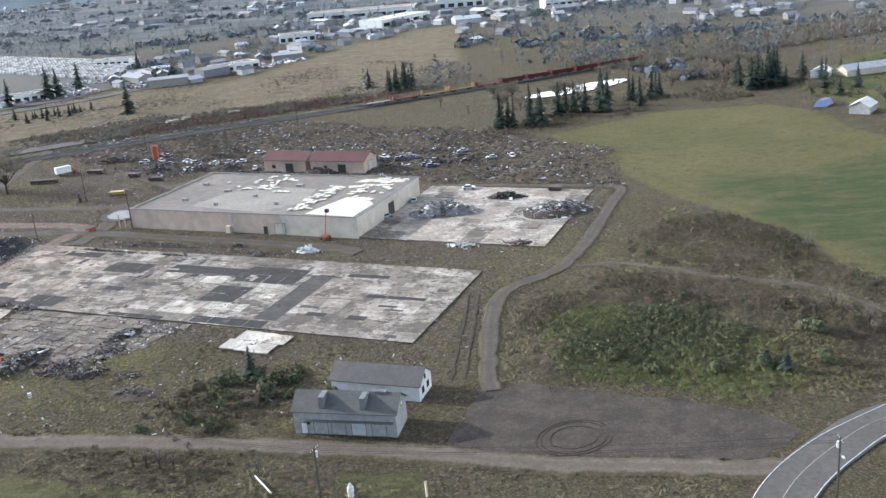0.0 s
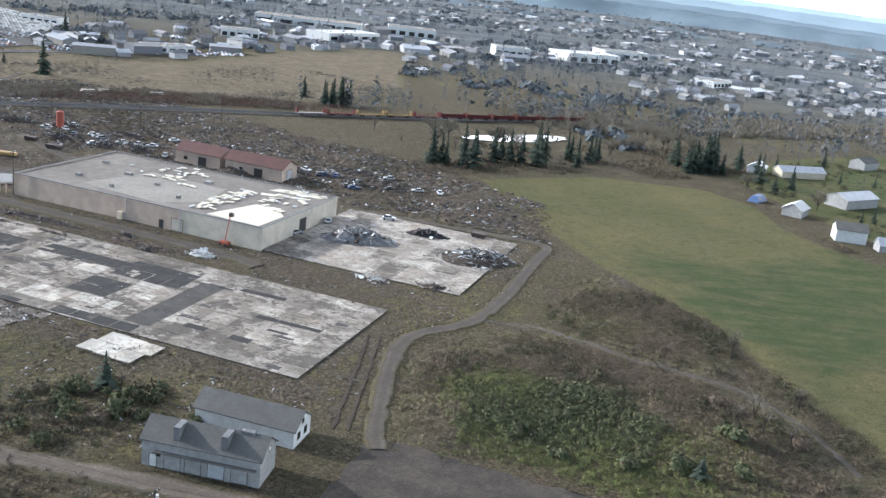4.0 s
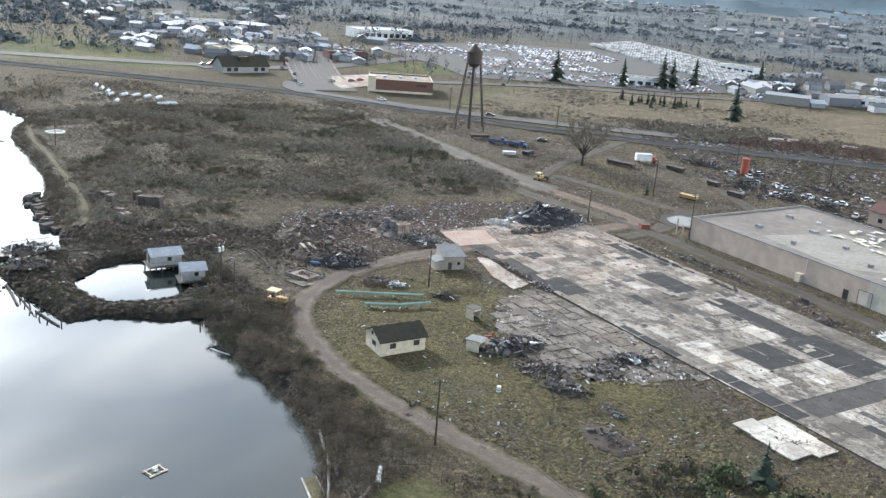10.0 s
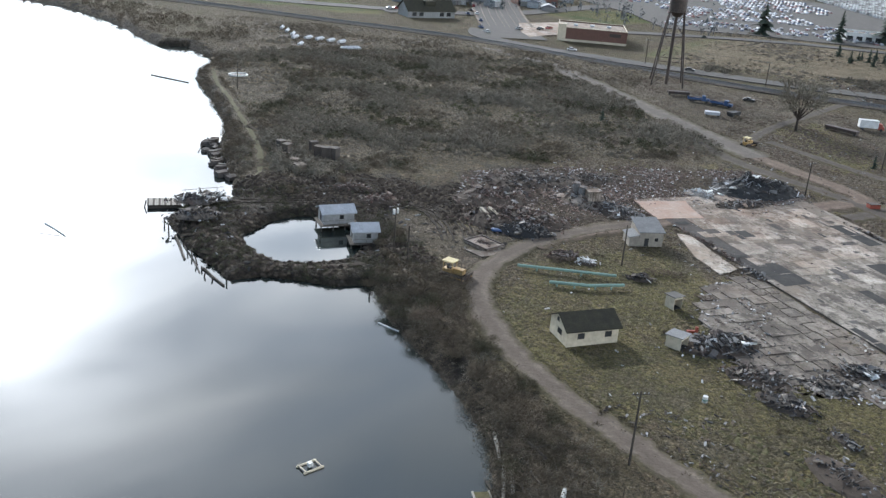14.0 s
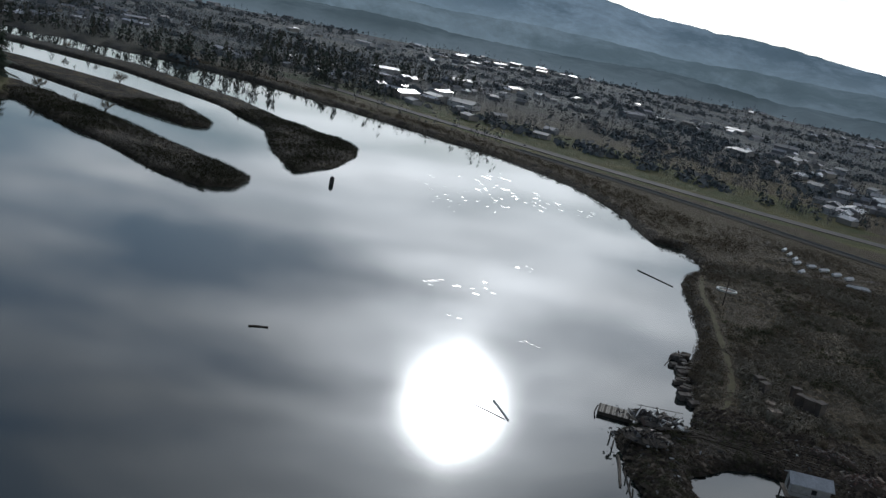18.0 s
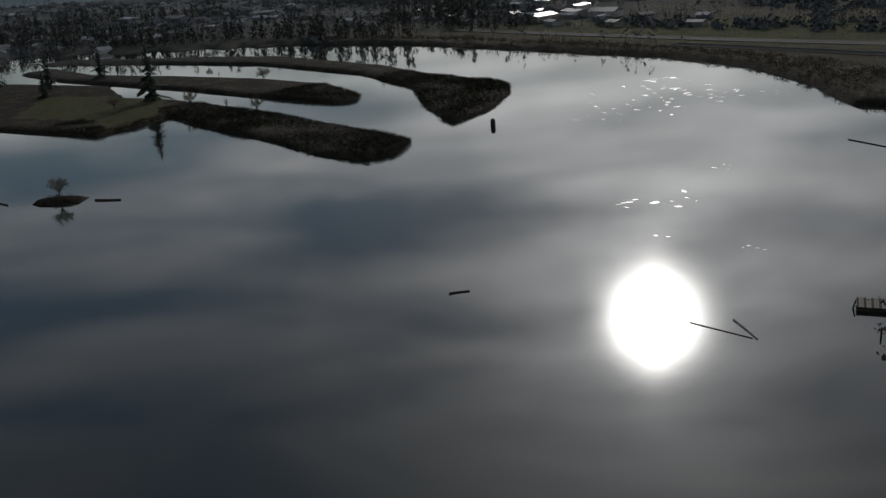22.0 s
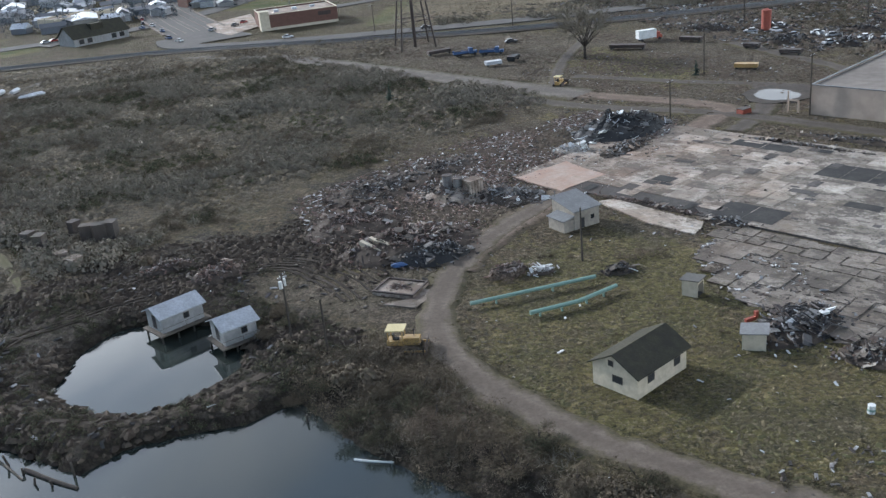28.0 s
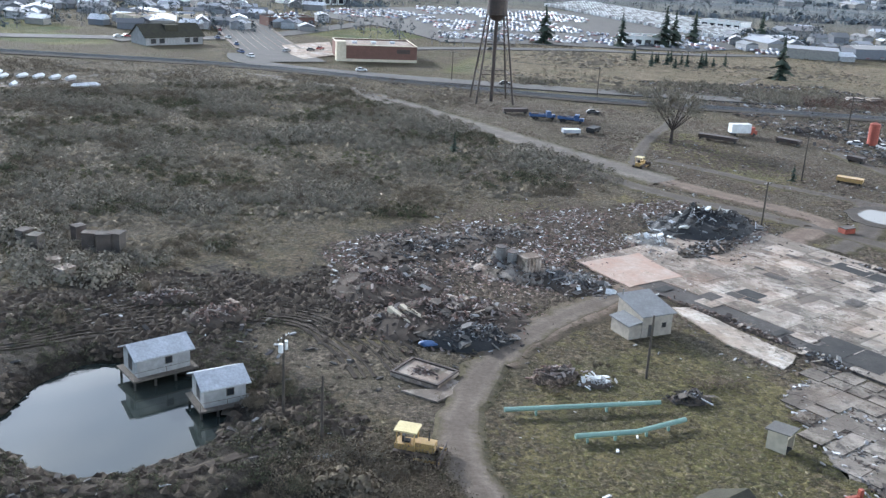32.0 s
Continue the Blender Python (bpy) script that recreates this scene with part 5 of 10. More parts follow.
opening(shed2, 9.25, -1.4, 0.9, 1.0, 1.2, 0.1, "+x")
opening(shed2, 9.25, 0.0, 3.3, 0.7, 0.8, 0.1, "+x")

# ---------------------------------------------------------------- small buildings of the old yard
cottage = house("block_building", at(-26.6, 172.4, 0, 39), 9.4, 6.4, 2.75, 1.75, M_CREAM, M_MOSSROOF, "small cream block building with a mossy dark gable roof", "building", 0.45)
for f, x, y, z, w, d in (("-y", -2.2, -3.2, 1.2, 1.1, 0.9), ("-y", 2.8, -3.2, 1.2, 1.1, 0.9), ("-x", -4.7, -0.4, 1.1, 1.3, 0.8), ("-x", -4.7, 0.5, 3.0, 0.6, 0.6)):
    opening(cottage, x, y, z, w, d, 0.08, f, "window", M_DARK, "empty window, its shade a near-black panel")
hut = thing("control_hut", at(-24.2, 225.2, 0, 118) @ Matrix.Scale(0.84, 4), "cream two-part hut, wall shade in its dull colour, grey shed roofs", "hut")
bm = B()
box(bm, -3.5, -3.1, -0.2, 3.5, 3.1, 3.6)
for vv in bm.verts:
    if vv.co.z > 3 and vv.co.x > 0:
        vv.co.z = 4.9
part("wall", bm, M_DULLCREAM, hut)
bm = box(B(), -3.95, -3.5, 3.62, 3.95, 3.5, 3.8)
for vv in bm.verts:
    vv.co.z += (vv.co.x + 3.95) / 7.9 * 1.46
part("roof", bm, M_SHEETGREY, hut, "dull grey sheet shed roof")
part("lean_to", box(B(), -3.4, 3.103, -0.2, 1.6, 5.6, 2.2), M_DULLCREAM, hut)
bm = box(B(), -3.7, 3.1, 2.2, 1.9, 5.95, 2.34)
for vv in bm.verts:
    vv.co.z += (5.95 - vv.co.y) / 2.85 * 0.55
part("lean_to_roof", bm, M_SHEETGREY, hut)
opening(hut, -3.5, 1.2, 0.0, 1.0, 2.0, 0.08, "-x", "door", M_DARK)
opening(hut, -3.5, -1.4, 1.3, 0.8, 0.8, 0.06, "-x")
part("vent_pipe", tube(B(), (3.2, 2.6, 4), (3.2, 2.6, 6.2), 0.09), M_STEEL, hut)


def small_shed(x, y, turn, l, w, h, wall, roof, label, open_side=True):
    s = thing("small_shed", at(x, y, 0, turn), label, "shed")
    bm = B()
    box(bm, -l / 2, -w / 2, -0.1, -l / 2 + 0.1, w / 2, h)
    box(bm, -l / 2 + 0.1, w / 2 - 0.1, -0.1, l / 2, w / 2, h)
    box(bm, -l / 2 + 0.1, -w / 2, -0.1, l / 2, -w / 2 + 0.1, h)
    box(bm, l / 2 - 0.1, -w / 2 + 0.1, h * 0.8, l / 2, w / 2 - 0.1, h)
    part("wall", bm, wall, s)
    bm = box(B(), -l / 2 - 0.3, -w / 2 - 0.3, h, l / 2 + 0.3, w / 2 + 0.3, h + 0.12)
    for vv in bm.verts:
        vv.co.z += (vv.co.x) * 0.06
    part("roof", bm, roof, s)
    part("floor", box(B(), -l / 2 + 0.1, -w / 2 + 0.1, 0, l / 2, w / 2 - 0.1, 0.06), M_DARK, s)
    return s


small_shed(-11.6, 176.1, -22, 2.8, 2.6, 2.2, M_CREAM, M_SHEETGREY, "small cream shed with a grey flat roof and open front")
small_shed(-14.2, 192.5, -40, 2.3, 2.0, 2.3, M_CREAM, M_GREYROOF, "tiny weathered pump hut in the grass")

# pump houses on piles over the lagoon
for x, y, turn, l, w, z, label in ((-87.9, 204.7, 41, 6.8, 4.4, -0.9, "white pump house on piles over the lagoon, tin roof"), (-78.3, 198.0, 34, 5.0, 4.4, -1.1, "smaller white pump house at the lagoon edge, tin roof")):
    h = house("pump_house", at(x, y, z, turn), l, w, 2.3, 1.0, M_GREYWALL, M_TIN, label, "pump house", 0.5, "pump houses")
    part("deck", box(B(), -l / 2 - 0.8, -w / 2 - 0.8, -0.42, l / 2 + 0.8, w / 2 + 0.4, -0.203), M_WOOD, h)
    for i in range(4):
        for s in (-1, 1):
            xx = -l / 2 - 0.5 + i * (l + 1) / 3
            part("pile", tube(B(), (xx, s * w / 2 - 0.3, -5.0 - z), (xx, s * w / 2 - 0.3, -0.42), 0.16), M_POLE, h)
    opening(h, -l / 2, 0, 0.2, 0.9, 1.9, 0.08, "-x", "door", M_DARK)
    opening(h, 0.6, -w / 2, 0.9, 0.8, 0.8, 0.08, "-y")
    bm = B()
    for s in (-l / 2 - 0.7, 0, l / 2 + 0.7):
        tube(bm, (s, -w / 2 - 0.7, -0.2), (s, -w / 2 - 0.7, 0.8), 0.04, n=5)
    tube(bm, (-l / 2 - 0.7, -w / 2 - 0.7, 0.8), (l / 2 + 0.7, -w / 2 - 0.7, 0.8), 0.03, n=5)
    part("railing", bm, M_WOOD, h)

# ---------------------------------------------------------------- heaps of rubble


def shards(verts, faces, rng, x, y, z, l, w, h, tilt=0.5):
    m = Euler((rng.gauss(0, tilt), rng.gauss(0, tilt), rng.uniform(0, 6.3))).to_matrix()
    k = len(verts)
    tp = rng.uniform(0.5, 1)
    for sx, sy, sz in ((-1, -1, -1), (1, -1, -1), (1, 1, -1), (-1, 1, -1), (-tp, -1, 1), (1, -tp, 1), (tp, 1, 1), (-1, tp, 1)):
        v = m @ Vector((sx * l / 2, sy * w / 2, sz * h / 2))
        verts.append((x + v.x, y + v.y, z + v.z))
    faces += [(k, k + 3, k + 2, k + 1), (k + 4, k + 5, k + 6, k + 7), (k, k + 1, k + 5, k + 4), (k + 1, k + 2, k + 6, k + 5), (k + 2, k + 3, k + 7, k + 6), (k + 3, k, k + 4, k + 7)]


BIG = {}


def big_piece(kind, material):
    key = (kind, material.name)
    if key not in BIG:
        bm = B()
        if kind == "beam":
            box(bm, -1.6, -0.14, -0.1, 1.6, 0.14, 0.1)
        elif kind == "metal_sheet":
            for i in range(4):
                box(bm, -1.2 + i * 0.6, -0.7, 0.06 * (i % 2), -0.6 + i * 0.6, 0.7, 0.06 * (i % 2) + 0.03)
        else:
            box(bm, -0.9, -0.7, -0.2, 0.9, 0.7, 0.2)
            for v in bm.verts:
                v.co.x += 0.3 * math.sin(v.co.y * 9 + v.co.z * 5)
        me = bpy.data.meshes.new(kind)
        bm.to_mesh(me)
        bm.free()
        me.materials.append(material)
        BIG[key] = me
    return BIG[key]


HEAP = [0]


def heap(x, y, rx, ry, h, turn, small, material, mats, label, core=None, pieces=26, size=1.0, group="rubble heaps", category="rubble heap"):
    """A mound with loose pieces over it and large ones lying on top."""
    HEAP[0] += 1
    rng = random.Random(100 + HEAP[0])
    size, pieces = size * 0.66, int(pieces * 1.25)
    base = 0.0
    t = thing("rubble_heap", at(x, y, base, turn), label, category, group)
    bm, rings = B(), []
    n, rr = 22, 6
    seed = HEAP[0] * 7.3

    def top(u, v):
        q = math.hypot(u / rx, v / ry)
        f = max(0.0, 1 - q * q)
        return h * f * (0.55 + 0.75 * abs(noise.noise((u * 0.22 + seed, v * 0.22, 1))) + 0.35 * noise.noise((u * 0.7 + seed, v * 0.7, 2)))

    for j in range(rr + 1):
        ring = []
        for i in range(n):
            a = 2 * math.pi * i / n
            e = 1 + 0.22 * noise.noise((math.cos(a) * 2 + seed, math.sin(a) * 2, 0))
            u, v = rx * e * j / rr * math.cos(a), ry * e * j / rr * math.sin(a)
            ring.append(bm.verts.new((u, v, top(u, v) - (0.15 if j == rr else 0))))
            if j == 0:
                break
        rings.append(ring)
    for i in range(n):
        bm.faces.new((rings[0][0], rings[1][i], rings[1][(i + 1) % n]))
        for j in range(1, rr):
            bm.faces.new((rings[j][i], rings[j + 1][i], rings[j + 1][(i + 1) % n], rings[j][(i + 1) % n]))
    bmesh.ops.recalc_face_normals(bm, faces=bm.faces)
    part("mound", bm, core or M_MUD, t)
    vs, fs = [], []
    for i in range(int(small * 3.2)):
        q, a = abs(rng.gauss(0, 0.55)), rng.uniform(0, 6.3)
        u, v = rx * q * math.cos(a), ry * q * math.sin(a)
        s = size * rng.choice((0.25, 0.35, 0.5, 0.7, 1.1))
        shards(vs, fs, rng, u, v, top(u, v) + 0.12 * s, s * rng.uniform(0.6, 1.7), s * rng.uniform(0.2, 0.7), s * rng.uniform(0.08, 0.35))
    ob = raw("rubble", vs, fs, material)
    ob.parent = t
    tagged(ob, kind="stuff")
    for i in range(pieces):
        q, a = rng.uniform(0, 1.05), rng.uniform(0, 6.3)
        u, v = rx * q * math.cos(a), ry * q * math.sin(a)
        kind = rng.choice(("beam", "beam", "metal_sheet", "chunk"))
        m = Matrix.Translation((u, v, top(u, v) + 0.3)) @ Euler((rng.gauss(0, 0.4), rng.gauss(0, 0.35), rng.uniform(0, 6.3))).to_matrix().to_4x4() @ Matrix.Scale(size * rng.uniform(0.6, 1.25), 4)
        piece(kind, big_piece(kind, rng.choice(mats)), t, m)
    return t


MIXED = [M_WOOD, M_PALE, M_SCRAPTIN, M_RUST, M_CONC, M_WOOD]
DARKMIX = [M_RUST, M_SCRAPSTEEL, M_DARK, M_WOOD, M_SCRAPTIN, M_RUST, M_SCRAPSTEEL, M_SCRAPTIN, M_WHITE]
heap(-52, 223, 12, 8, 3.2, 20, 650, M_BRICKRUB, MIXED, "high heap of brown demolition rubble and timber", core=M_MUD, pieces=44)
heap(-49, 216.5, 6.5, 4, 2.6, 10, 300, M_BURNT, DARKMIX, "dark heap of twisted metal scrap", core=M_DARK, pieces=20)
heap(-62, 236, 10, 8, 1.6, 40, 420, M_BRICKRUB, MIXED, "low spread of brick rubble", pieces=24)
heap(-42, 247, 8, 6, 2.3, -30, 420, M_RUBBLE, MIXED, "grey heap of concrete and machinery scrap", core=M_CONC, pieces=36)
heap(-33, 242, 7, 4.5, 1.4, -45, 300, M_METALRUB, DARKMIX, "low heap of grey metal scrap", pieces=22)
heap(-57, 256, 13, 7, 0.7, 40, 460, M_RUBBLE, MIXED, "thin spread of pale broken concrete", pieces=26)
heap(-44, 266, 9, 5, 0.7, 40, 260, M_RUBBLE, MIXED, "thin spread of pale rubble by the brush", pieces=12)
heap(-4, 279, 12, 8.5, 4.2, 35, 620, M_BURNT, [M_SCRAPTIN, M_SCRAPSTEEL, M_WHITE, M_TIN, M_RUST], "high dark heap of roofing and steel scrap", core=M_DARK, pieces=60)
heap(-6, 265, 10, 3.5, 0.8, 42, 300, M_RUBBLE, MIXED, "low line of pale scrap beside the lane", pieces=18)
heap(-17, 268, 4, 3, 1.3, 0, 130, M_WHITERUB, [M_WHITE, M_PALE], "heap of white sheeting and rubble", core=M_PALE, pieces=12)
heap(-4.5, 180, 7.5, 4.5, 1.3, 35, 420, M_BURNT, DARKMIX, "tangled heap of dark pipe and timber scrap", pieces=42)
heap(2, 171, 5.5, 4, 0.6, 0, 260, M_RUBBLE, [M_WOOD, M_RUST, M_CONC], "low spread of pale scrap on the slab edge", pieces=24)
heap(12.5, 173.5, 4.5, 3.0, 0.5, 20, 200, M_RUBBLE, [M_PALE, M_CONC, M_WOOD], "heap of white broken board", core=M_PALE, pieces=18)
heap(18, 181, 5, 3.0, 1.1, 20, 240, M_BURNT, DARKMIX, "heap of dark burnt timber", pieces=26)
heap(6, 164, 4.5, 3, 0.9, -20, 200, M_BURNT, MIXED, "low heap of dark scrap in the grass", pieces=16)
heap(123, 218, 11.5, 6, 4.4, -25, 640, M_PALESCRAP, [M_TIN, M_SCRAPTIN, M_WHITE, M_RUST], "heap of bent sheet metal on the loading slab", core=M_STEEL, pieces=70)
heap(147, 219.5, 7, 2.6, 2.0, -35, 260, M_BURNT, DARKMIX, "long dark heap of scrap on the loading slab", core=M_DARK, pieces=20)
heap(150, 195, 11, 7.5, 3.6, -10, 560, M_PALESCRAP, [M_TIN, M_SCRAPTIN, M_WOOD, M_WHITE], "spread heap of steel joists and sheet metal", pieces=64, size=1.2)
heap(125.5, 176.5, 4, 2, 0.9, -40, 120, M_BRICKRUB, MIXED, "low heap of brown scrap at the slab edge", pieces=8)
heap(75, 211.5, 3.6, 1.8, 1.1, -45, 110, M_WHITERUB, [M_WHITE], "heap of white roof board by the warehouse", core=M_WHITE, pieces=22)
heap(112, 186, 5, 2, 0.6, -49, 120, M_WHITERUB, [M_PALE, M_WHITE], "scatter of pale rubble on the grass", pieces=6)
heap(-33, 205.8, 2.2, 1.4, 0.6, 20, 50, M_WHITERUB, [M_WHITE], "small heap of white junk in the grass", pieces=6, size=0.8)
heap(-38, 207, 3.5, 2.2, 1.2, 30, 90, M_BRICKRUB, [M_WOOD, M_RUST], "brown heap of soil and roots", pieces=4)
heap(-22, 203, 2.6, 1.6, 0.9, 10, 120, M_BURNT, [M_WOOD, M_WHITE, M_RUST], "small heap of scrap by the pole", pieces=8, size=0.8)
heap(-93, 224, 5, 2.5, 1.5, 20, 130, M_BRICKRUB, [M_WOOD], "heap of brush and timber", pieces=10)
heap(-54.4, 204.8, 2.6, 1.9, 0.7, -28, 130, M_BRICKRUB, [M_RUST, M_WOOD], "brick rubble heaped on a small pad", pieces=4, size=0.7)
heap(-84, 219, 5, 3, 1.6, 30, 150, M_BRICKRUB, [M_WOOD, M_CONC], "dark earth heap with timber", pieces=6)
heap(-118, 199, 6, 4, 1.0, 40, 300, M_BURNT, [M_WOOD, M_RUST, M_WHITE], "wreckage of a collapsed dock shed", pieces=30, core=M_WOOD)
heap(-113, 190, 5, 3.5, 1.2, 40, 240, M_BURNT, [M_WOOD, M_RUST], "collapsed old timber landing", pieces=24, core=M_WOOD)
for a, b, rx, ry, h, n, mat, label in ((-74, -23.2, 16, 0.9, 0.5, 200, M_RUBBLE, "long row of broken kerb stones at the slab edge"), (-80, -66.8, 12, 1.0, 0.6, 160, M_BRICKRUB, "ridge of brick rubble across the slab"), (-64, -67.5, 5, 1.6, 0.8, 110, M_BURNT, "dark tangle of timber at the slab edge"), (-50, -23.4, 7, 0.8, 0.4, 90, M_RUBBLE, "row of broken concrete at the slab edge"), (-62, -15.5, 17, 1.6, 0.7, 200, M_BURNT, "low bank of dark soil and scrap by the lane"), (-26, -17, 12, 1.4, 0.5, 140, M_BRICKRUB, "low bank of brown soil beside the slab"), (-34, -12.5, 1.8, 1.2, 1.0, 60, M_BURNT, "small heap of dark scrap by the lane"), (-23, -19.5, 2.2, 1.4, 0.8, 60, M_METALRUB, "small heap of grey scrap by the lane"), (-1, -102, 6, 3.5, 0.3, 60, M_BURNT, "flat spread of dark cinders in the grass"), (-8, -95, 3, 1.2, 0.5, 60, M_BURNT, "low heap of dark timber in the grass")):
    q = S(a, b)
    heap(q.x, q.y, rx, ry, h, -49.3, n, mat, MIXED, label, core=M_MUD, pieces=max(int(rx), 4), size=0.8)
# scrap rows behind the warehouse
for i in range(26):
    rng = random.Random(900 + i)
    f = i / 25
    x, y = 48 + 112 * f + rng.gauss(0, 7), 392 - 112 * f + rng.gauss(0, 9)
    heap(x, y, rng.uniform(3.5, 8), rng.uniform(2, 4.5), rng.uniform(0.8, 2.4), rng.uniform(-70, -20), 110, rng.choice((M_BURNT, M_METALRUB, M_RUBBLE, M_BURNT)), DARKMIX, "heap of scrap in the junk yard", pieces=6, size=1.3, group="junk yard heaps")
# loose litter over the site
FLOORPLAN = [tuple(S(*q).to_2d()) for q in FLOOR]
rng = random.Random(77)
for name, region, count, material, lo, hi, label in (("litter", TIPS, 9500, M_BRICKRUB, 0.15, 0.7, "scattered rubble and broken boards"), ("litter", DIRT, 7000, M_RUBBLE, 0.15, 0.7, "scattered rubble on bare soil"),
                                                       ("litter", FLOORPLAN, 1600, M_RUBBLE, 0.15, 0.8, "broken concrete and brick on the old floor"), ("litter", FLOORPLAN, 260, M_WHITERUB, 0.2, 0.8, "white scraps on the old floor"), ("litter", TIPS, 700, M_WHITERUB, 0.2, 0.9, "white scraps among the rubble"), ("litter", OLDYARD, 60, M_WHITERUB, 0.2, 0.7, "white litter in the grass"), ("litter", SPIT, 260, M_BURNT, 0.25, 1.2, "timber and rubble on the spit"),
                                                       ("litter", SOUTHYARD, 700, M_RUBBLE, 0.2, 0.8, "scattered litter on dead grass"), ("litter", NORTHROUGH, 6000, M_BURNT, 0.4, 1.8, "scrap scattered on rough ground"), ("litter", NORTHROUGH, 380, M_WHITERUB, 0.5, 1.5, "white scraps in the junk yard"), ("litter", NORTHROUGH, 900, M_BRICKRUB, 0.4, 1.8, "rusty brown scrap in the junk yard")):
    xs, ys = [p[0] for p in region], [p[1] for p in region]
    vs, fs = [], []
    while len(fs) < count * 6:
        x, y = rng.uniform(min(xs), max(xs)), rng.uniform(min(ys), max(ys))
        if not inside(region, x, y) or noise.noise((x * 0.07, y * 0.07, 5)) < rng.uniform(-0.35, 0.2):
            continue
        q = (Vector((x, y, 0)) - O0)
        a, b = q.dot(U), q.dot(V)
        if -WH_L < a < 0.5 and -0.5 < b < WH_W + 0.5:
            continue
        s = rng.uniform(lo, hi) * rng.uniform(0.5, 1)
        shards(vs, fs, rng, x, y, height(x, y) + 0.1 + (0.1 if -111 < a < 46 and -67 < b < -21 else 0), s * 1.6, s * 0.6, s * 0.2, 0.25)
    tagged(raw(name, vs, fs, material), label, "litter", kind="stuff")

# ---------------------------------------------------------------- poles, tower, machines


def pole(x, y, h, turn=0, arms=1, cans=0, label="brown wooden utility pole with a crossarm", lean=0.0):
    p = thing("utility_pole", at(x, y, height(x, y), turn) @ Matrix.Rotation(radians(lean), 4, "Y"), label, "utility pole", "utility poles")
    part("shaft", tube(B(), (0, 0, -0.5), (0, 0, h), 0.19, 0.12, 7), M_POLE, p)
    for i in range(arms):
        z = h - 0.5 - i * 0.9
        part("crossarm", box(B(), -1.2, -0.06, z, 1.2, 0.06, z + 0.13), M_POLE, p)
        for s in (-1.05, -0.5, 0.5, 1.05):
            part("insulator", tube(B(), (s, 0, z + 0.13), (s, 0, z + 0.33), 0.06, 0.04, 6), M_WHITE, p)
    for i in range(cans):
        part("transformer", tube(B(), (0.5 - i * 1.0, 0.05, h - 2.0), (0.5 - i * 1.0, 0.05, h - 1.0), 0.28, 0.28, 10), M_WHITE, p, "pale grey transformer can")
    return p


pole(-12.9, 137.1, 11, 30)
pole(-69.7, 193.4, 9.8, 70, 1, 2, "wooden utility pole with two pale transformers")
pole(-64.3, 187.1, 7.8, 20, 0, 0, "bare brown wooden pole")
pole(-26.4, 208.4, 8.6, 40, 0, 0, "thick bare wooden pole")
pole(8.3, 283.2, 9.1, 40)
pole(29.5, 326, 12, 40)
pole(37.0, 275.5, 13.5, 45)
pole(32.4, 88.2, 9.5, 40, 1, 1, "wooden utility pole with a transformer")
lamp = pole(97.8, 43.0, 10.5, 60, 1, 1, "wooden pole with a street lamp and a transformer")
part("lamp_arm", tube(B(), (0, 0, 7.6), (-1.2, 0, 8.0), 0.05), M_STEEL, lamp)
part("lamp_head", box(B(), -1.9, -0.18, 7.95, -1.2, 0.18, 8.1), M_WHITE, lamp)
pole(66, 398, 11, 20)
pole(-170, 300, 9, 20, 0)
pole(96, 372, 11, 30)
pole(-8, 436, 11, 10)
pole(-60, 458, 11, 10)
pole(140, 404, 11, 10)

tower = thing("water_tower", at(-45.3, 416.5, 0, 10), "tall rusty steel water tower on four legs with a conical roof", "water tower")
for sx in (-1, 1):
    for sy in (-1, 1):
        part("leg", tube(B(), (sx * 6.2, sy * 6.2, -0.5), (sx * 2.7, sy * 2.7, 28.5), 0.32, 0.26, 8), M_RUST, tower)
for z in (9.5, 19):
    r = 6.2 - 3.5 * z / 28.5
    for (x0, y0), (x1, y1) in (((-r, -r), (r, -r)), ((r, -r), (r, r)), ((r, r), (-r, r)), ((-r, r), (-r, -r))):
        part("strut", tube(B(), (x0, y0, z), (x1, y1, z), 0.13), M_RUST, tower)
levels = (0.3, 9.5, 19, 27.5)
for z0, z1 in zip(levels, levels[1:]):
    r0, r1 = 6.2 - 3.5 * z0 / 28.5, 6.2 - 3.5 * z1 / 28.5
    for k in range(4):
        c0, s0 = ((-1, -1), (1, -1), (1, 1), (-1, 1))[k], ((1, -1), (1, 1), (-1, 1), (-1, -1))[k]
        part("tie_rod", tube(B(), (c0[0] * r0, c0[1] * r0, z0), (s0[0] * r1, s0[1] * r1, z1), 0.05, n=5), M_RUST, tower)
        part("tie_rod", tube(B(), (s0[0] * r0, s0[1] * r0, z0), (c0[0] * r1, c0[1] * r1, z1), 0.05, n=5), M_RUST, tower)
part("riser", tube(B(), (0, 0, -0.5), (0, 0, 26.5), 0.6, 0.6, 12), M_RUST, tower, "thick central riser pipe")
bm = B()
tube(bm, (0, 0, 28.2), (0, 0, 32.8), 3.3, 3.3, 24)
tube(bm, (0, 0, 26.3), (0, 0, 28.2), 1.4, 3.3, 24)
part("tank", bm, M_RUST, tower, "dark cylindrical steel tank")
part("tank_roof", tube(B(), (0, 0, 32.8), (0, 0, 36.0), 3.75, 0.1, 24), M_RUST, tower, "dark conical roof")
bm = B()
tube(bm, (0, 0, 28.2), (0, 0, 28.32), 4.1, 4.1, 24)
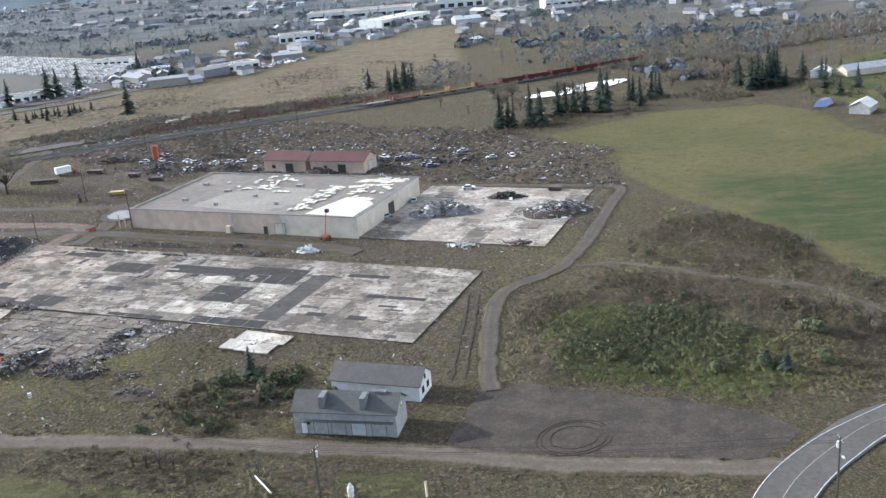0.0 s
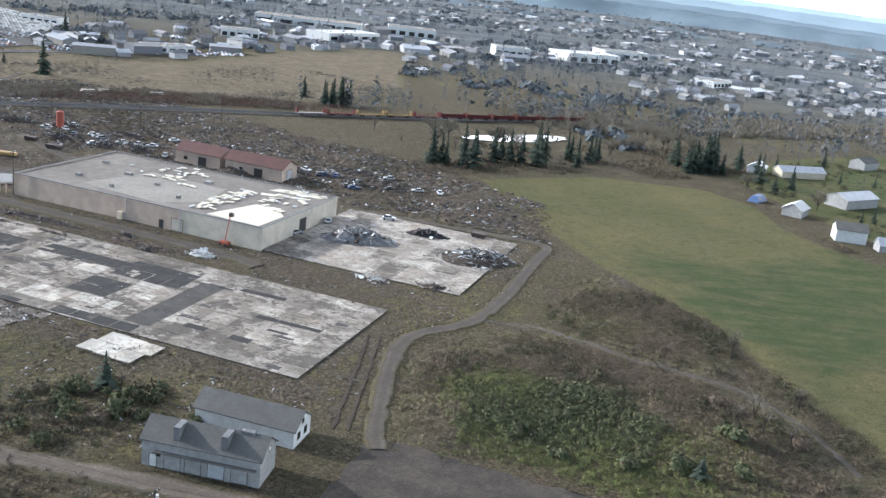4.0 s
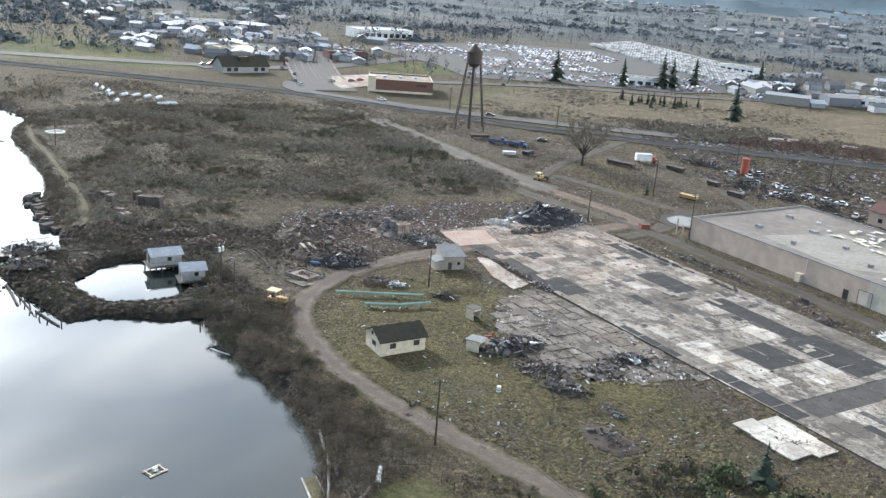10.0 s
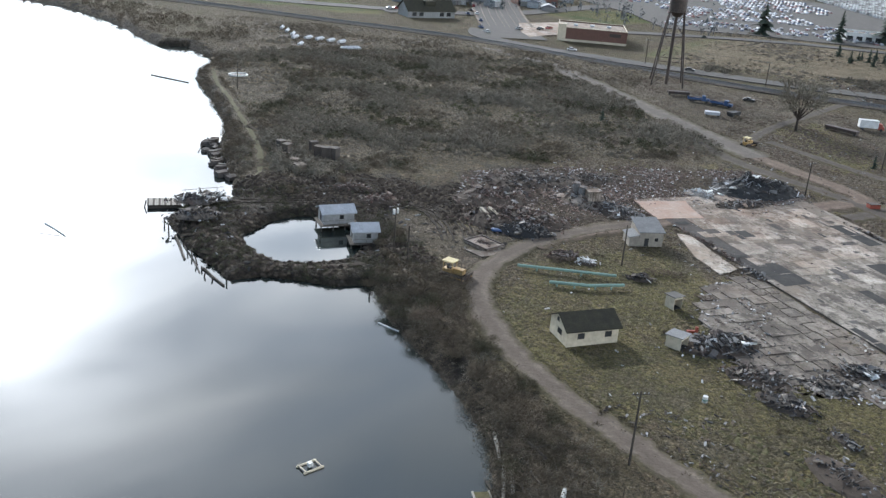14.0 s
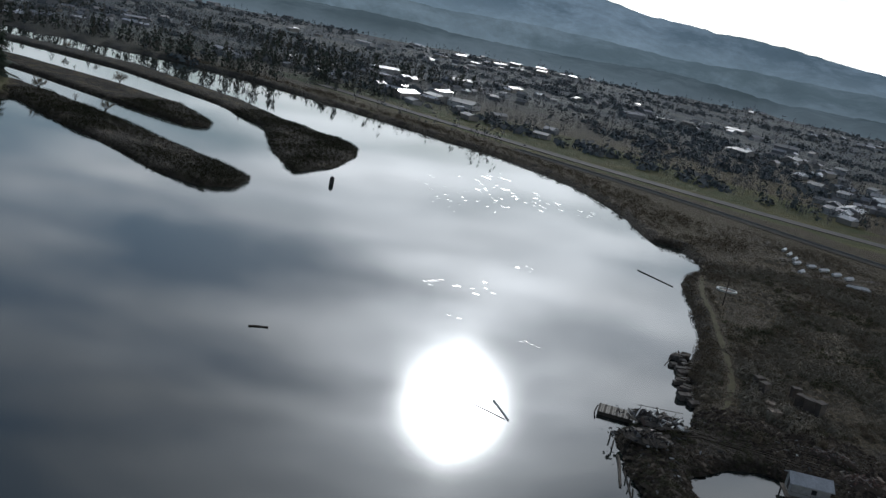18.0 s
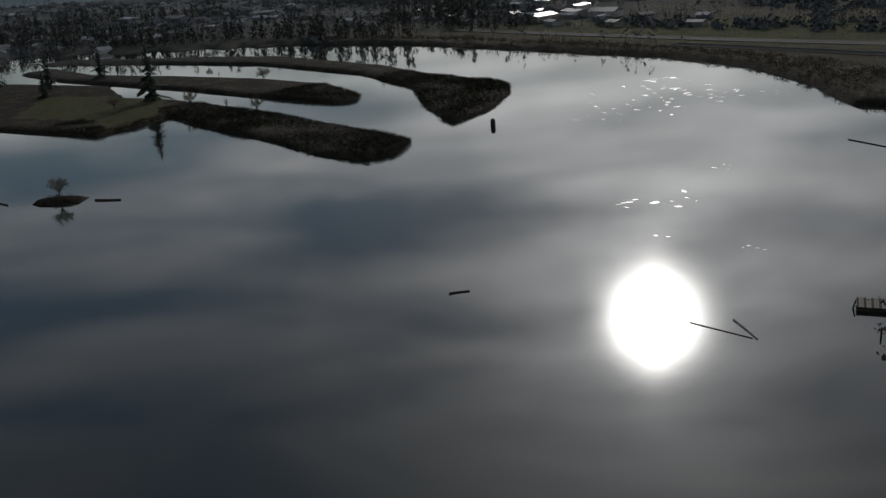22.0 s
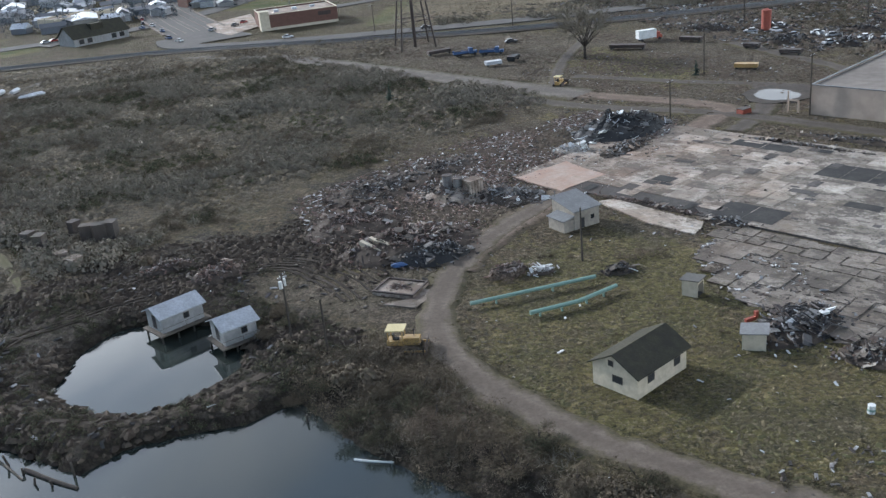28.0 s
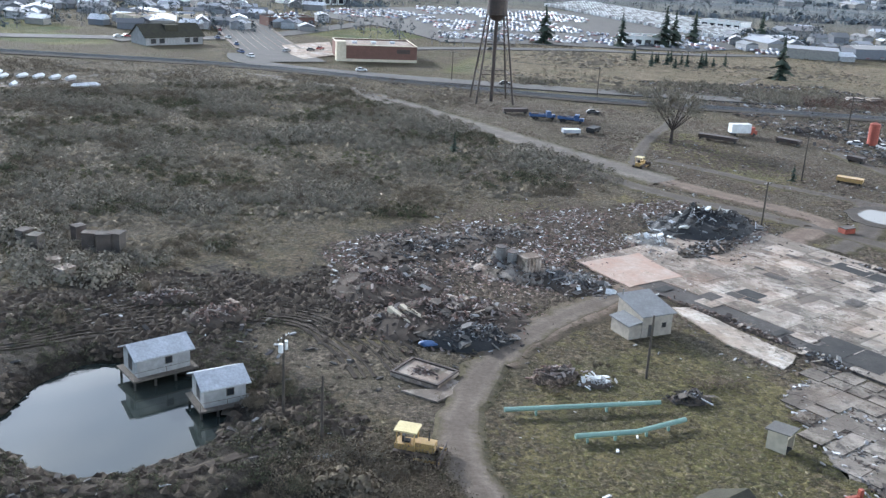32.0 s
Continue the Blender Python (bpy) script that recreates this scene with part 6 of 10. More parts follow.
for i in range(16):
    a = i * math.pi / 8
    tube(bm, (4 * math.cos(a), 4 * math.sin(a), 28.3), (4 * math.cos(a), 4 * math.sin(a), 29.3), 0.03, n=4)
    tube(bm, (4 * math.cos(a), 4 * math.sin(a), 29.3), (4 * math.cos(a + math.pi / 8), 4 * math.sin(a + math.pi / 8), 29.3), 0.03, n=4)
part("balcony", bm, M_RUST, tower)
part("finial", tube(B(), (0, 0, 36), (0, 0, 36.8), 0.12, 0.05), M_RUST, tower)


M_CANOPY = plain("pale_yellow_paint", (0.62, 0.52, 0.26), (0.5, 0.41, 0.2), 1.0, 0.6)


def dozer(x, y, turn, label, scale=1.0):
    d = thing("bulldozer", at(x, y, height(x, y) + 0.02, turn) @ Matrix.Scale(scale, 4), label, "bulldozer")
    for s in (-1, 1):
        bm = B()
        prof = [(-1.9, 0.1), (-1.6, 0), (1.6, 0), (1.9, 0.12), (2.0, 0.5), (1.7, 0.85), (-1.8, 0.95), (-2.05, 0.55)]
        a, b = [bm.verts.new((px, s * 0.75, pz)) for px, pz in prof], [bm.verts.new((px, s * 1.25, pz)) for px, pz in prof]
        bm.faces.new(a)
        bm.faces.new(b[::-1])
        for i in range(8):
            bm.faces.new((a[i], b[i], b[(i + 1) % 8], a[(i + 1) % 8]))
        bmesh.ops.recalc_face_normals(bm, faces=bm.faces)
        part("track", bm, M_RUST, d)
        part("push_arm", box(B(), 0.2, s * 1.3 - 0.08, 0.4, 2.6, s * 1.3 + 0.08, 0.62), M_YELLOW, d)
    part("hood", box(box(B(), 0.1, -0.55, 0.9, 1.9, 0.55, 1.75), -1.8, -0.7, 0.6, 0.1, 0.7, 1.45), M_YELLOW, d)
    part("seat", box(box(B(), -1.1, -0.3, 1.45, -0.5, 0.3, 1.6), -1.2, -0.3, 1.45, -1.05, 0.3, 2.1), M_DARK, d)
    for px in (-1.6, 0.05):
        for s in (-1, 1):
            part("canopy_post", tube(B(), (px, s * 0.72, 1.3), (px, s * 0.72, 2.75), 0.06), M_YELLOW, d)
    part("canopy", box(B(), -1.85, -0.95, 2.75, 0.3, 0.95, 2.88), M_CANOPY, d, "pale yellow flat canopy")
    bm = B()
    prof = [(2.55, 0.05), (2.4, 0.45), (2.42, 0.9), (2.6, 1.25), (2.7, 1.25), (2.55, 0.9), (2.52, 0.45), (2.68, 0.05)]
    a, b = [bm.verts.new((px, -1.75, pz)) for px, pz in prof], [bm.verts.new((px, 1.75, pz)) for px, pz in prof]
    bm.faces.new(a)
    bm.faces.new(b[::-1])
    for i in range(8):
        bm.faces.new((a[i], b[i], b[(i + 1) % 8], a[(i + 1) % 8]))
    bmesh.ops.recalc_face_normals(bm, faces=bm.faces)
    part("blade", bm, M_RUST, d)
    part("exhaust", tube(B(), (1.2, 0.2, 1.75), (1.2, 0.2, 2.6), 0.06), M_DARK, d)
    return d


dozer(-54.2, 185.3, -12, "yellow bulldozer with a pale canopy, parked by the lane", 1.15)
dozer(-8.9, 329.8, 60, "small yellow loader on the broad lane", 1.0)
lift = thing("boom_lift", SITE @ at(-9.8, -2.6, 0), "orange boom lift standing against the warehouse wall", "boom lift")
part("chassis", box(B(), -1.3, -0.9, 0.35, 1.3, 0.9, 1.2), M_ORANGE, lift)
for px in (-0.9, 0.9):
    for s in (-1, 1):
        part("wheel", tube(B(), (px, s * 0.75, 0.42), (px, s * 1.05, 0.42), 0.42, 0.42, 10), M_DARK, lift)
part("boom", tube(B(), (0, 0, 1.2), (0.5, 1.4, 8.2), 0.16, 0.12), M_ORANGE, lift)
part("basket", box(B(), 0.1, 1.2, 8.0, 1.2, 2.2, 9.0), M_RUST, lift)
silo = thing("steel_tank", at(66.2, 378.6, 0), "upright orange-red steel tank", "tank")
part("shell", tube(B(), (0, 0, 0), (0, 0, 6.2), 1.5, 1.5, 18), M_ORANGE, silo)
part("cap", tube(B(), (0, 0, 6.2), (0, 0, 6.7), 1.5, 0.3, 18), M_ORANGE, silo)
part("ladder", box(B(), 1.5, -0.2, 0, 1.58, 0.2, 6.5), M_RUST, silo)

for p0, p1, r in (((-44.7, 195.7), (-26.1, 200.2), 0.28), ((-37.0, 190.6), (-30, 192.6), 0.3), ((-30, 192.6), (-23.9, 196.3), 0.3)):
    pipe = thing("green_pipe", at(p0[0], p0[1], 0.0), "long sea-green steel pipe lying on low stands", "pipe", "green pipes")
    d = (p1[0] - p0[0], p1[1] - p0[1])
    part("tube", tube(B(), (0, 0, 0.7), (d[0], d[1], 0.7), r, r, 10), M_GREENPIPE, pipe)
    for f in (0.2, 0.65):
        part("stand", box(B(), d[0] * f - 0.12, d[1] * f - 0.3, -0.1, d[0] * f + 0.12, d[1] * f + 0.3, 0.46), M_GREENPIPE, pipe)
pad = thing("machine_pad", at(-54.4, 204.8, 0, -28), "low square concrete pad with a raised kerb", "concrete pad")
part("base", box(B(), -3.4, -2.6, -0.1, 3.4, 2.6, 0.4), M_CONC, pad)
for q in ((-3.4, -2.6, 3.4, -2.3), (-3.4, 2.3, 3.4, 2.6), (-3.4, -2.3, -3.1, 2.3), (3.1, -2.3, 3.4, 2.3)):
    part("kerb", box(B(), q[0], q[1], 0.4, q[2], q[3], 0.62), M_RUST, pad)
sheet("pad_apron", [(-57, 200), (-52.5, 197.6), (-48.7, 202.5), (-51, 204), (-53, 201)], 0.12, M_CONC, 0.1, curve=False, label="flat concrete apron beside the pad", category="concrete slab")

for x, y, s in ((-122.3, 243, 1.3), (-119.4, 240.7, 1.3), (-115.3, 247.6, 1.2), (-111.8, 243.7, 1.3), (-109.1, 242.8, 1.4), (-107.2, 243.4, 1.4), (-113.5, 233.5, 1.2), (-110.3, 230.2, 1.5)):
    t = thing("concrete_footing", at(x, y, height(x, y), (x * 37) % 90), "dark weathered concrete machine footing in the brush", "footing", "concrete footings")
    low = y < 236
    h = 1.5 if low else s * 2.1
    part("block", box(B(), -s * 0.8, -s * 0.7, -0.5, s * 0.8, s * 0.7, h), M_CONC if low else M_STAIN, t)
    part("cap", box(B(), -s * 0.88, -s * 0.78, h, s * 0.88, s * 0.78, h + 0.25), M_CONC if low else M_STAIN, t)
for x, y, r, h in ((-44.5, 247, 0.9, 3.2), (-42.6, 245.2, 0.9, 3.0)):
    t = thing("upright_tank", at(x, y, 0.6), "grey upright machine drum in the rubble", "tank", "machine drums")
    part("shell", tube(B(), (0, 0, -0.6), (0, 0, h), r, r, 14), M_STEEL, t)
    part("rim", tube(B(), (0, 0, h), (0, 0, h + 0.1), r * 1.08, r * 1.08, 14), M_RUST, t)
t = thing("machine_block", at(-40, 244.5, 0.5, 30), "grey concrete machine block in the rubble", "footing")
part("block", box(B(), -1.6, -1.3, -0.6, 1.6, 1.3, 2.9), M_CONC, t)
for i in range(5):
    part("pier", box(B(), -1.5 + i * 0.65, -1.42, -0.5, -1.2 + i * 0.65, -1.303, 2.7), M_PALE, t)
for k, (x, y, turn) in enumerate(((-58.5, 219.5, -38), (-57, 220.6, -40), (-55.5, 219.0, -36))):
    t = thing("concrete_beam", at(x, y, 1.4, turn), "pale square concrete beam on the rubble", "beam", "concrete beams")
    t.matrix_world = t.matrix_world @ Matrix.Rotation(0.25, 4, "Y")
    part("beam", box(B(), -2.6, -0.35, -0.35, 2.6, 0.35, 0.35), M_CREAM, t)
t = thing("tarp", at(-54.5, 213.8, 0.3), "crumpled blue tarpaulin in rubble", "tarpaulin")
bm = bmesh.new()
bmesh.ops.create_icosphere(bm, subdivisions=2, radius=1.0)
for v in bm.verts:
    v.co = Vector((v.co.x * 1.3, v.co.y * 0.8, v.co.z * 0.4)) * (1 + 0.4 * noise.noise(v.co * 2.5))
M_BLUE = plain("blue_tarp", (0.04, 0.10, 0.24), (0.03, 0.07, 0.17), 2, 0.5)
part("cloth", bm, M_BLUE, t)
t = thing("red_excavator_arm", at(-9.4, 182.4, 0.2, 20), "red machine arm lying in scrap", "machine part")
part("arm", box(box(B(), -1.3, -0.2, 0, 0.3, 0.2, 0.45), 0.15, -0.2, 0.2, 0.6, 0.2, 1.15), M_ORANGE, t)
t = thing("oil_drum", at(-5.3, 159.1, height(-5.3, 159.1)), "white and green steel drum in the grass", "drum")
part("shell", tube(B(), (0, 0, 0), (0, 0, 1.0), 0.4, 0.4, 12), M_WHITE, t)
part("band", tube(B(), (0, 0, 0.3), (0, 0, 0.55), 0.41, 0.41, 12), M_GREENPIPE, t)
t = thing("skip_box", at(24.7, 281.9, 0, 30), "small rust-red steel box on the lane", "skip")
part("body", box(B(), -1.4, -0.9, 0, 1.4, 0.9, 1.1), M_ORANGE, t)
part("rim", box(B(), -1.5, -1.0, 1.1, 1.5, 1.0, 1.2), M_RUST, t)
sheet("wet_soil", [(29.5, 295.8), (33, 302), (39, 304.5), (44, 303), (46.5, 297.1), (42.2, 288.6), (36, 287), (30.5, 289)], 0.13, M_DARKWET, 1.0, 1.0, 0.2, label="dark wet soil round the puddle", category="mud")
k = Nodes("muddy_puddle_water")
M_PUDDLE = k.done((0.12, 0.12, 0.115), 0.15)
k.b.inputs["IOR"].default_value = 1.12
k.b.inputs["Specular IOR Level"].default_value = 0.3
sheet("puddle", [(32.4, 296.5), (35.5, 300.6), (38.5, 300.6), (41, 298), (42, 293), (39.5, 289.6), (36, 289.2), (32.8, 291.5)], 0.16, M_PUDDLE, 0.5, 1.0, 0.1, label="shallow puddle mirroring the sky", category="puddle")
M_BOAT = plain("white_hull", (0.72, 0.73, 0.74), (0.6, 0.61, 0.62), 0.6, 0.4)

# dock, piles and drift timber
dock = thing("dock_float", at(-126.3, 197.3, WATER_Z, 35), "weathered grey timber dock float", "dock")
part("hull", box(B(), -3.6, -2.3, -0.6, 3.6, 2.3, 0.75), M_POLE, dock)
for i in range(18):
    part("plank", box(B(), -3.7 + i * 0.411, -2.4, 0.75, -3.32 + i * 0.411, 2.4, 0.83), M_DRIFT if i % 3 else M_WOOD, dock)
gang = thing("gangway", at(-120.5, 203.5, -1.0, 38), "broken grey timber gangway", "gangway")
part("stringer", box(B(), -5, -0.6, 0, 5, -0.45, 0.2), M_WOOD, gang)
part("stringer", box(B(), -5, 0.45, 0, 5, 0.6, 0.2), M_WOOD, gang)
for i in range(14):
    part("plank", box(B(), -4.9 + i * 0.7, -0.7, 0.2, -4.5 + i * 0.7, 0.7, 0.26), M_WOOD, gang)
for s in (-4, -1, 3):
    part("rail_post", tube(B(), (s, 0.6, 0), (s + 0.3, 0.7, 1.5), 0.06), M_POLE, gang)
part("rail", tube(B(), (-4.5, 0.6, 1.2), (4.6, 0.75, 1.7), 0.06), M_POLE, gang)
rng = random.Random(41)
for i, (x, y) in enumerate(((-109.6, 179.8), (-107, 177), (-104, 174.8), (-101, 172.2), (-99.1, 170.2), (-97, 167), (-94.4, 167.2), (-92.6, 168.4), (-116, 184), (-119, 187), (-129.4, 193.5), (-66.5, 174.2), (-148, 249), (-141, 241))):
    t = thing("old_pile", at(x, y, WATER_Z), "leaning rotten timber pile in the pond", "pile", "rotten piles")
    part("shaft", tube(B(), (0, 0, -2), (rng.gauss(0, 0.4), rng.gauss(0, 0.4), rng.uniform(0.6, 2.0)), 0.18, 0.14, 7), M_POLE, t)
LOGS = [((-139.3, 175), (-131.3, 171.4), 0.22, M_WHITE, "pale log floating in the pond"), ((-143.9, 168.6), (-132, 171), 0.1, M_WOOD, "dark pole floating in the pond"), ((-185.6, 145.5), (-184.2, 149.4), 0.22, M_POLE, "dark log floating in the pond"),
        ((-211, 310.3), (-194, 307.6), 0.2, M_POLE, "dark boom log floating in the pond"), ((-361, 84), (-343, 90), 0.3, M_POLE, "dark boom log floating in the pond"), ((-327, 112), (-321, 118), 0.35, M_POLE, "drift log by the islet"),
        ((-60.7, 165), (-56.3, 163.6), 0.16, M_WHITE, "pale drift log by the bank"), ((-30.6, 136.5), (-27, 127), 0.2, M_WOOD, "grey drift log at the shore"), ((-27.4, 126), (-25.6, 117.5), 0.22, M_WOOD, "grey drift log at the shore"),
        ((-27.6, 119), (-26.2, 110), 0.2, M_WHITE, "bleached drift log at the shore"), ((-26.8, 109), (-24.8, 103), 0.2, M_WOOD, "grey drift log at the shore"), ((-24.6, 118), (-21.5, 124), 0.2, M_WHITE, "bleached log on the bank"),
        ((-108.5, 178.7), (-98.5, 168.6), 0.18, M_WOOD, "weathered beam along the spit"), ((-113, 182), (-104.5, 172.8), 0.3, M_WOOD, "long broken timber at the spit"), ((-99, 170.5), (-91.5, 165.6), 0.28, M_POLE, "broken timber end on the spit"),
        ((-149, 250), (-143.5, 236.5), 0.14, M_POLE, "slanting pole at the shore")]
for (x0, y0), (x1, y1), r, m, label in LOGS:
    t = thing("log", at(x0, y0, WATER_Z + r * 0.4), label, "log", "drift logs")
    bm = B()
    n = 5
    for i in range(n):
        f0, f1 = i / n, (i + 1) / n
        w0, w1 = 0.15 * math.sin(f0 * 5 + x0), 0.15 * math.sin(f1 * 5 + x0)
        tube(bm, ((x1 - x0) * f0 + w0, (y1 - y0) * f0, 0.15 * abs(w0)), ((x1 - x0) * f1 + w1, (y1 - y0) * f1, 0.15 * abs(w1)), r * (1 - 0.25 * f0), r * (1 - 0.25 * f1), 7)
    part("trunk", bm, m, t)
raft = thing("float_raft", at(-51.3, 121.6, WATER_Z, 60), "small yellowish floating frame raft", "raft")
for s in (-1, 1):
    part("pontoon", tube(B(), (-1.5, s * 0.9, 0.1), (1.5, s * 0.9, 0.1), 0.16), M_CREAM, raft)
    part("crossbar", box(B(), s * 1.2 - 0.08, -1.0, 0.2, s * 1.2 + 0.08, 1.0, 0.3), M_CREAM, raft)
part("box", box(B(), -0.3, -0.3, 0.2, 0.3, 0.3, 0.75), M_WHITE, raft)
buoy = thing("marker_buoy", at(-321.3, 255.9, WATER_Z), "dark round channel marker buoy", "buoy")
part("drum", tube(B(), (0, 0, -0.3), (0, 0, 2.2), 0.9, 0.9, 12), M_DARK, buoy)
part("cap", tube(B(), (0, 0, 2.2), (0, 0, 2.8), 0.9, 0.4, 12), M_DARK, buoy)
rng = random.Random(8)
for i in range(26):
    f = i / 25
    x, y = -145 + 21 * f + rng.gauss(0, 0.8), 246 - 25 * f + rng.gauss(0, 0.8)
    t = thing("shore_rock", at(x - 1.2, y, WATER_Z + 0.2, rng.uniform(0, 90)), "dark broken concrete boulder at the shore", "boulder", "shore boulders")
    bm = B()
    s = rng.uniform(0.6, 1.4)
    box(bm, -s, -s * 0.7, -0.6, s, s * 0.7, s * 0.7)
    for v in bm.verts:
        v.co += Vector((rng.gauss(0, 0.15), rng.gauss(0, 0.15), rng.gauss(0, 0.15)))
    part("rock", bm, M_STAIN, t)


def fence(name, pts, h, step, label, closed=False):
    f = thing(name, at(0, 0, 0), label, "fence")
    line = [Vector(p) for p in pts]
    for p, q in zip(line, line[1:]):
        n = max(int((q - p).length / step), 1)
        for i in range(n + 1):
            r = p.lerp(q, i / n)
            z = height(r.x, r.y)
            part("post", tube(B(), (r.x, r.y, z - 0.3), (r.x, r.y, z + h), 0.05, n=5), M_POLE, f)
        for z in (0.25, h * 0.6, h):
            part("rail", tube(B(), (p.x, p.y, z + height(p.x, p.y)), (q.x, q.y, z + height(q.x, q.y)), 0.02, n=4), M_POLE, f)
    return f


fence("lawn_fence", [(-21.4, 106), (-19.5, 122), (-17.2, 127.6), (-12.3, 129.1), (-8, 124), (3, 113), (14, 104)], 1.9, 3.0, "grey steel mesh fence round a lawn")
fence("yard_fence", [(33.5, 87.5), (37.0, 94.4), (49.9, 85.4), (46.5, 78.5)], 1.1, 3.2, "dark low fence round a grass yard")
fence("pasture_fence", [(192, 165), (196, 200), (204, 250), (212, 286)], 1.1, 6.0, "wire fence along the pasture")
t = thing("yard_statue", at(36.8, 86.0, 0.05), "white and blue painted garden statue", "statue")
bm = bmesh.new()
for z, r in ((0.0, 0.55), (0.5, 0.5), (0.9, 0.62), (1.4, 0.55), (1.7, 0.25), (1.95, 0.33), (2.3, 0.1)):
    bmesh.ops.create_icosphere(bm, subdivisions=2, radius=r, matrix=Matrix.Translation((0, 0, z)))
part("figure", bm, M_WHITE, t)
t = thing("white_post", at(25.3, 100.7, 0.15), "white pole lying on the ground", "post")
part("pole", tube(B(), (0, 0, 0.1), (0.6, -6.8, 0.15), 0.16), M_WHITE, t)
t = thing("gate_post", at(47, 79, 0), "tall pale gate post", "post")
part("post", box(B(), -0.15, -0.15, -0.1, 0.15, 0.15, 2.6), M_CREAM, t)

# small patches of ruffled water far out on the pond
k = Nodes("ruffled_water")
M_RUFFLE = k.done((0.03, 0.036, 0.034), 0.34)
k.b.inputs["IOR"].default_value = 1.42
k.b.inputs["Specular IOR Level"].default_value = 1.0
rng = random.Random(23)
for x, y, n, spread, lo, hi in ((-204.6, 225.7, 4, 3.0, 0.7, 1.9), (-208.4, 216.5, 3, 1.4, 0.6, 1.3), (-217.2, 256.7, 2, 0.8, 0.7, 1.2), (-216, 263, 2, 2.5, 0.4, 0.9), (-348, 370, 6, 6.0, 1.0, 2.4), (-311, 318, 7, 8.0, 0.7, 1.8), (-312, 340, 6, 8.0, 0.8, 2.2), (-312, 359, 6, 7.0, 1.0, 2.4), (-288, 362, 7, 7.0, 0.8, 2.2), (-299, 290, 6, 6.0, 0.5, 1.2), (-182.7, 201.3, 1, 0.5, 0.7, 0.9), (-330, 345, 8, 14.0, 0.7, 1.6), (-163, 209, 2, 2.0, 0.4, 0.8)):
    for i in range(2 * n):
        a, c = x + rng.gauss(0, 1.2 * spread), y + rng.gauss(0, 1.2 * spread)
        r = 0.55 * rng.uniform(lo, hi)
        bm = B()
        ring = [bm.verts.new((r * 1.5 * math.cos(0.5 * j) * rng.uniform(0.6, 1.1), r * 0.55 * math.sin(0.5 * j) * rng.uniform(0.6, 1.1), 0)) for j in range(12)]
        bm.faces.new(ring)
        ob = link("ripple", bm, M_RUFFLE)
        ob.matrix_world = at(a, c, WATER_Z + 0.012, 38 + rng.gauss(0, 14))
        tagged(ob, "small ruffled patch glittering on the still pond", "ripple", "pond ripples", "structure")
# float, log walkways and drift timber below the lawn


def shore_log(x0, y0, x1, y1, r, material, label):
    z = max(WATER_Z, height(x0, y0)) + 0.14
    t = thing("drift_log", Matrix.Translation((x0, y0, z)), label, "log", "drift logs")
    dx, dy, dz = x1 - x0, y1 - y0, max(WATER_Z, height(x1, y1)) + 0.14 - z
    bm = B()
    for q0, q1, w0, w1 in ((0, 0.3, 1.15, 1.05), (0.295, 0.7, 1.05, 0.9), (0.695, 1, 0.9, 0.72)):
        bend = 0.012 * math.hypot(dx, dy)
        p0 = (dx * q0 + bend * math.sin(3 * q0), dy * q0, dz * q0 + 0.03 * math.sin(9 * q0))
        p1 = (dx * q1 + bend * math.sin(3 * q1), dy * q1, dz * q1 + 0.03 * math.sin(9 * q1))
        tube(bm, p0, p1, r * w0, r * w1, 8)
    part("stem", bm, material, t)
    return t


BLEACHED, SODDEN = "bleached drift log at the water's edge", "dark sodden log in the shallows"
for x0, y0, x1, y1, r in ((-31.7, 138.6, -29.1, 132.6, 0.26), (-28.4, 132.1, -24.8, 118.8, 0.24), (-27.5, 131.6, -25.3, 125.5, 0.28), (-26.2, 119.1, -26.4, 105.5, 0.27), (-24.9, 118.1, -25.3, 105.5, 0.3), (-26.6, 111.2, -24.6, 111.7, 0.12), (-28.2, 122.8, -26.6, 119.6, 0.12), (-25.0, 113.5, -24.6, 106.2, 0.14)):
    shore_log(x0, y0, x1, y1, r, M_DRIFT, BLEACHED)
for x0, y0, x1, y1, r in ((-22.9, 115.6, -24.6, 105.9, 0.24), (-26.2, 135.5, -23.0, 133.2, 0.2), (-25.6, 134.4, -23.4, 136.2, 0.16), (-24.2, 129.5, -22.4, 127.6, 0.2), (-23.8, 126, -22.0, 126.4, 0.16), (-24.4, 122.5, -22.6, 123.8, 0.2), (-26.8, 117.5, -25.8, 113.0, 0.14), (-22.6, 121.0, -21.6, 119.0, 0.18), (-24.9, 127.2, -23.7, 125.2, 0.14), (-29.6, 128.6, -28.4, 127.0, 0.18)):
    shore_log(x0, y0, x1, y1, r, M_WOOD, SODDEN)
rng = random.Random(404)
for x0, y0, x1, y1 in ((-23.3, 103.2, -22.2, 109.8), (-22.2, 109.9, -20.7, 116.8), (-20.7, 117, -19.6, 122.4)):
    t = thing("edging_timber", Matrix.Translation((x0, y0, height(x0, y0) + 0.12)), "pale squared timber along the lawn's edge", "timber", "edging timbers")
    part("beam", tube(B(), (0, 0, 0.05), (x1 - x0, y1 - y0, height(x1, y1) - height(x0, y0) + 0.05), 0.24, 0.24, 4), M_DRIFT, t)
t = thing("white_stump", at(-19.0, 125.2, height(-19.0, 125.2)), "bleached white stump beside the lawn", "stump")
part("stem", tube(B(), (-0.2, 1.6, 0.9), (0.1, -1.3, 0.1), 0.26, 0.42, 9), M_WHITE, t)
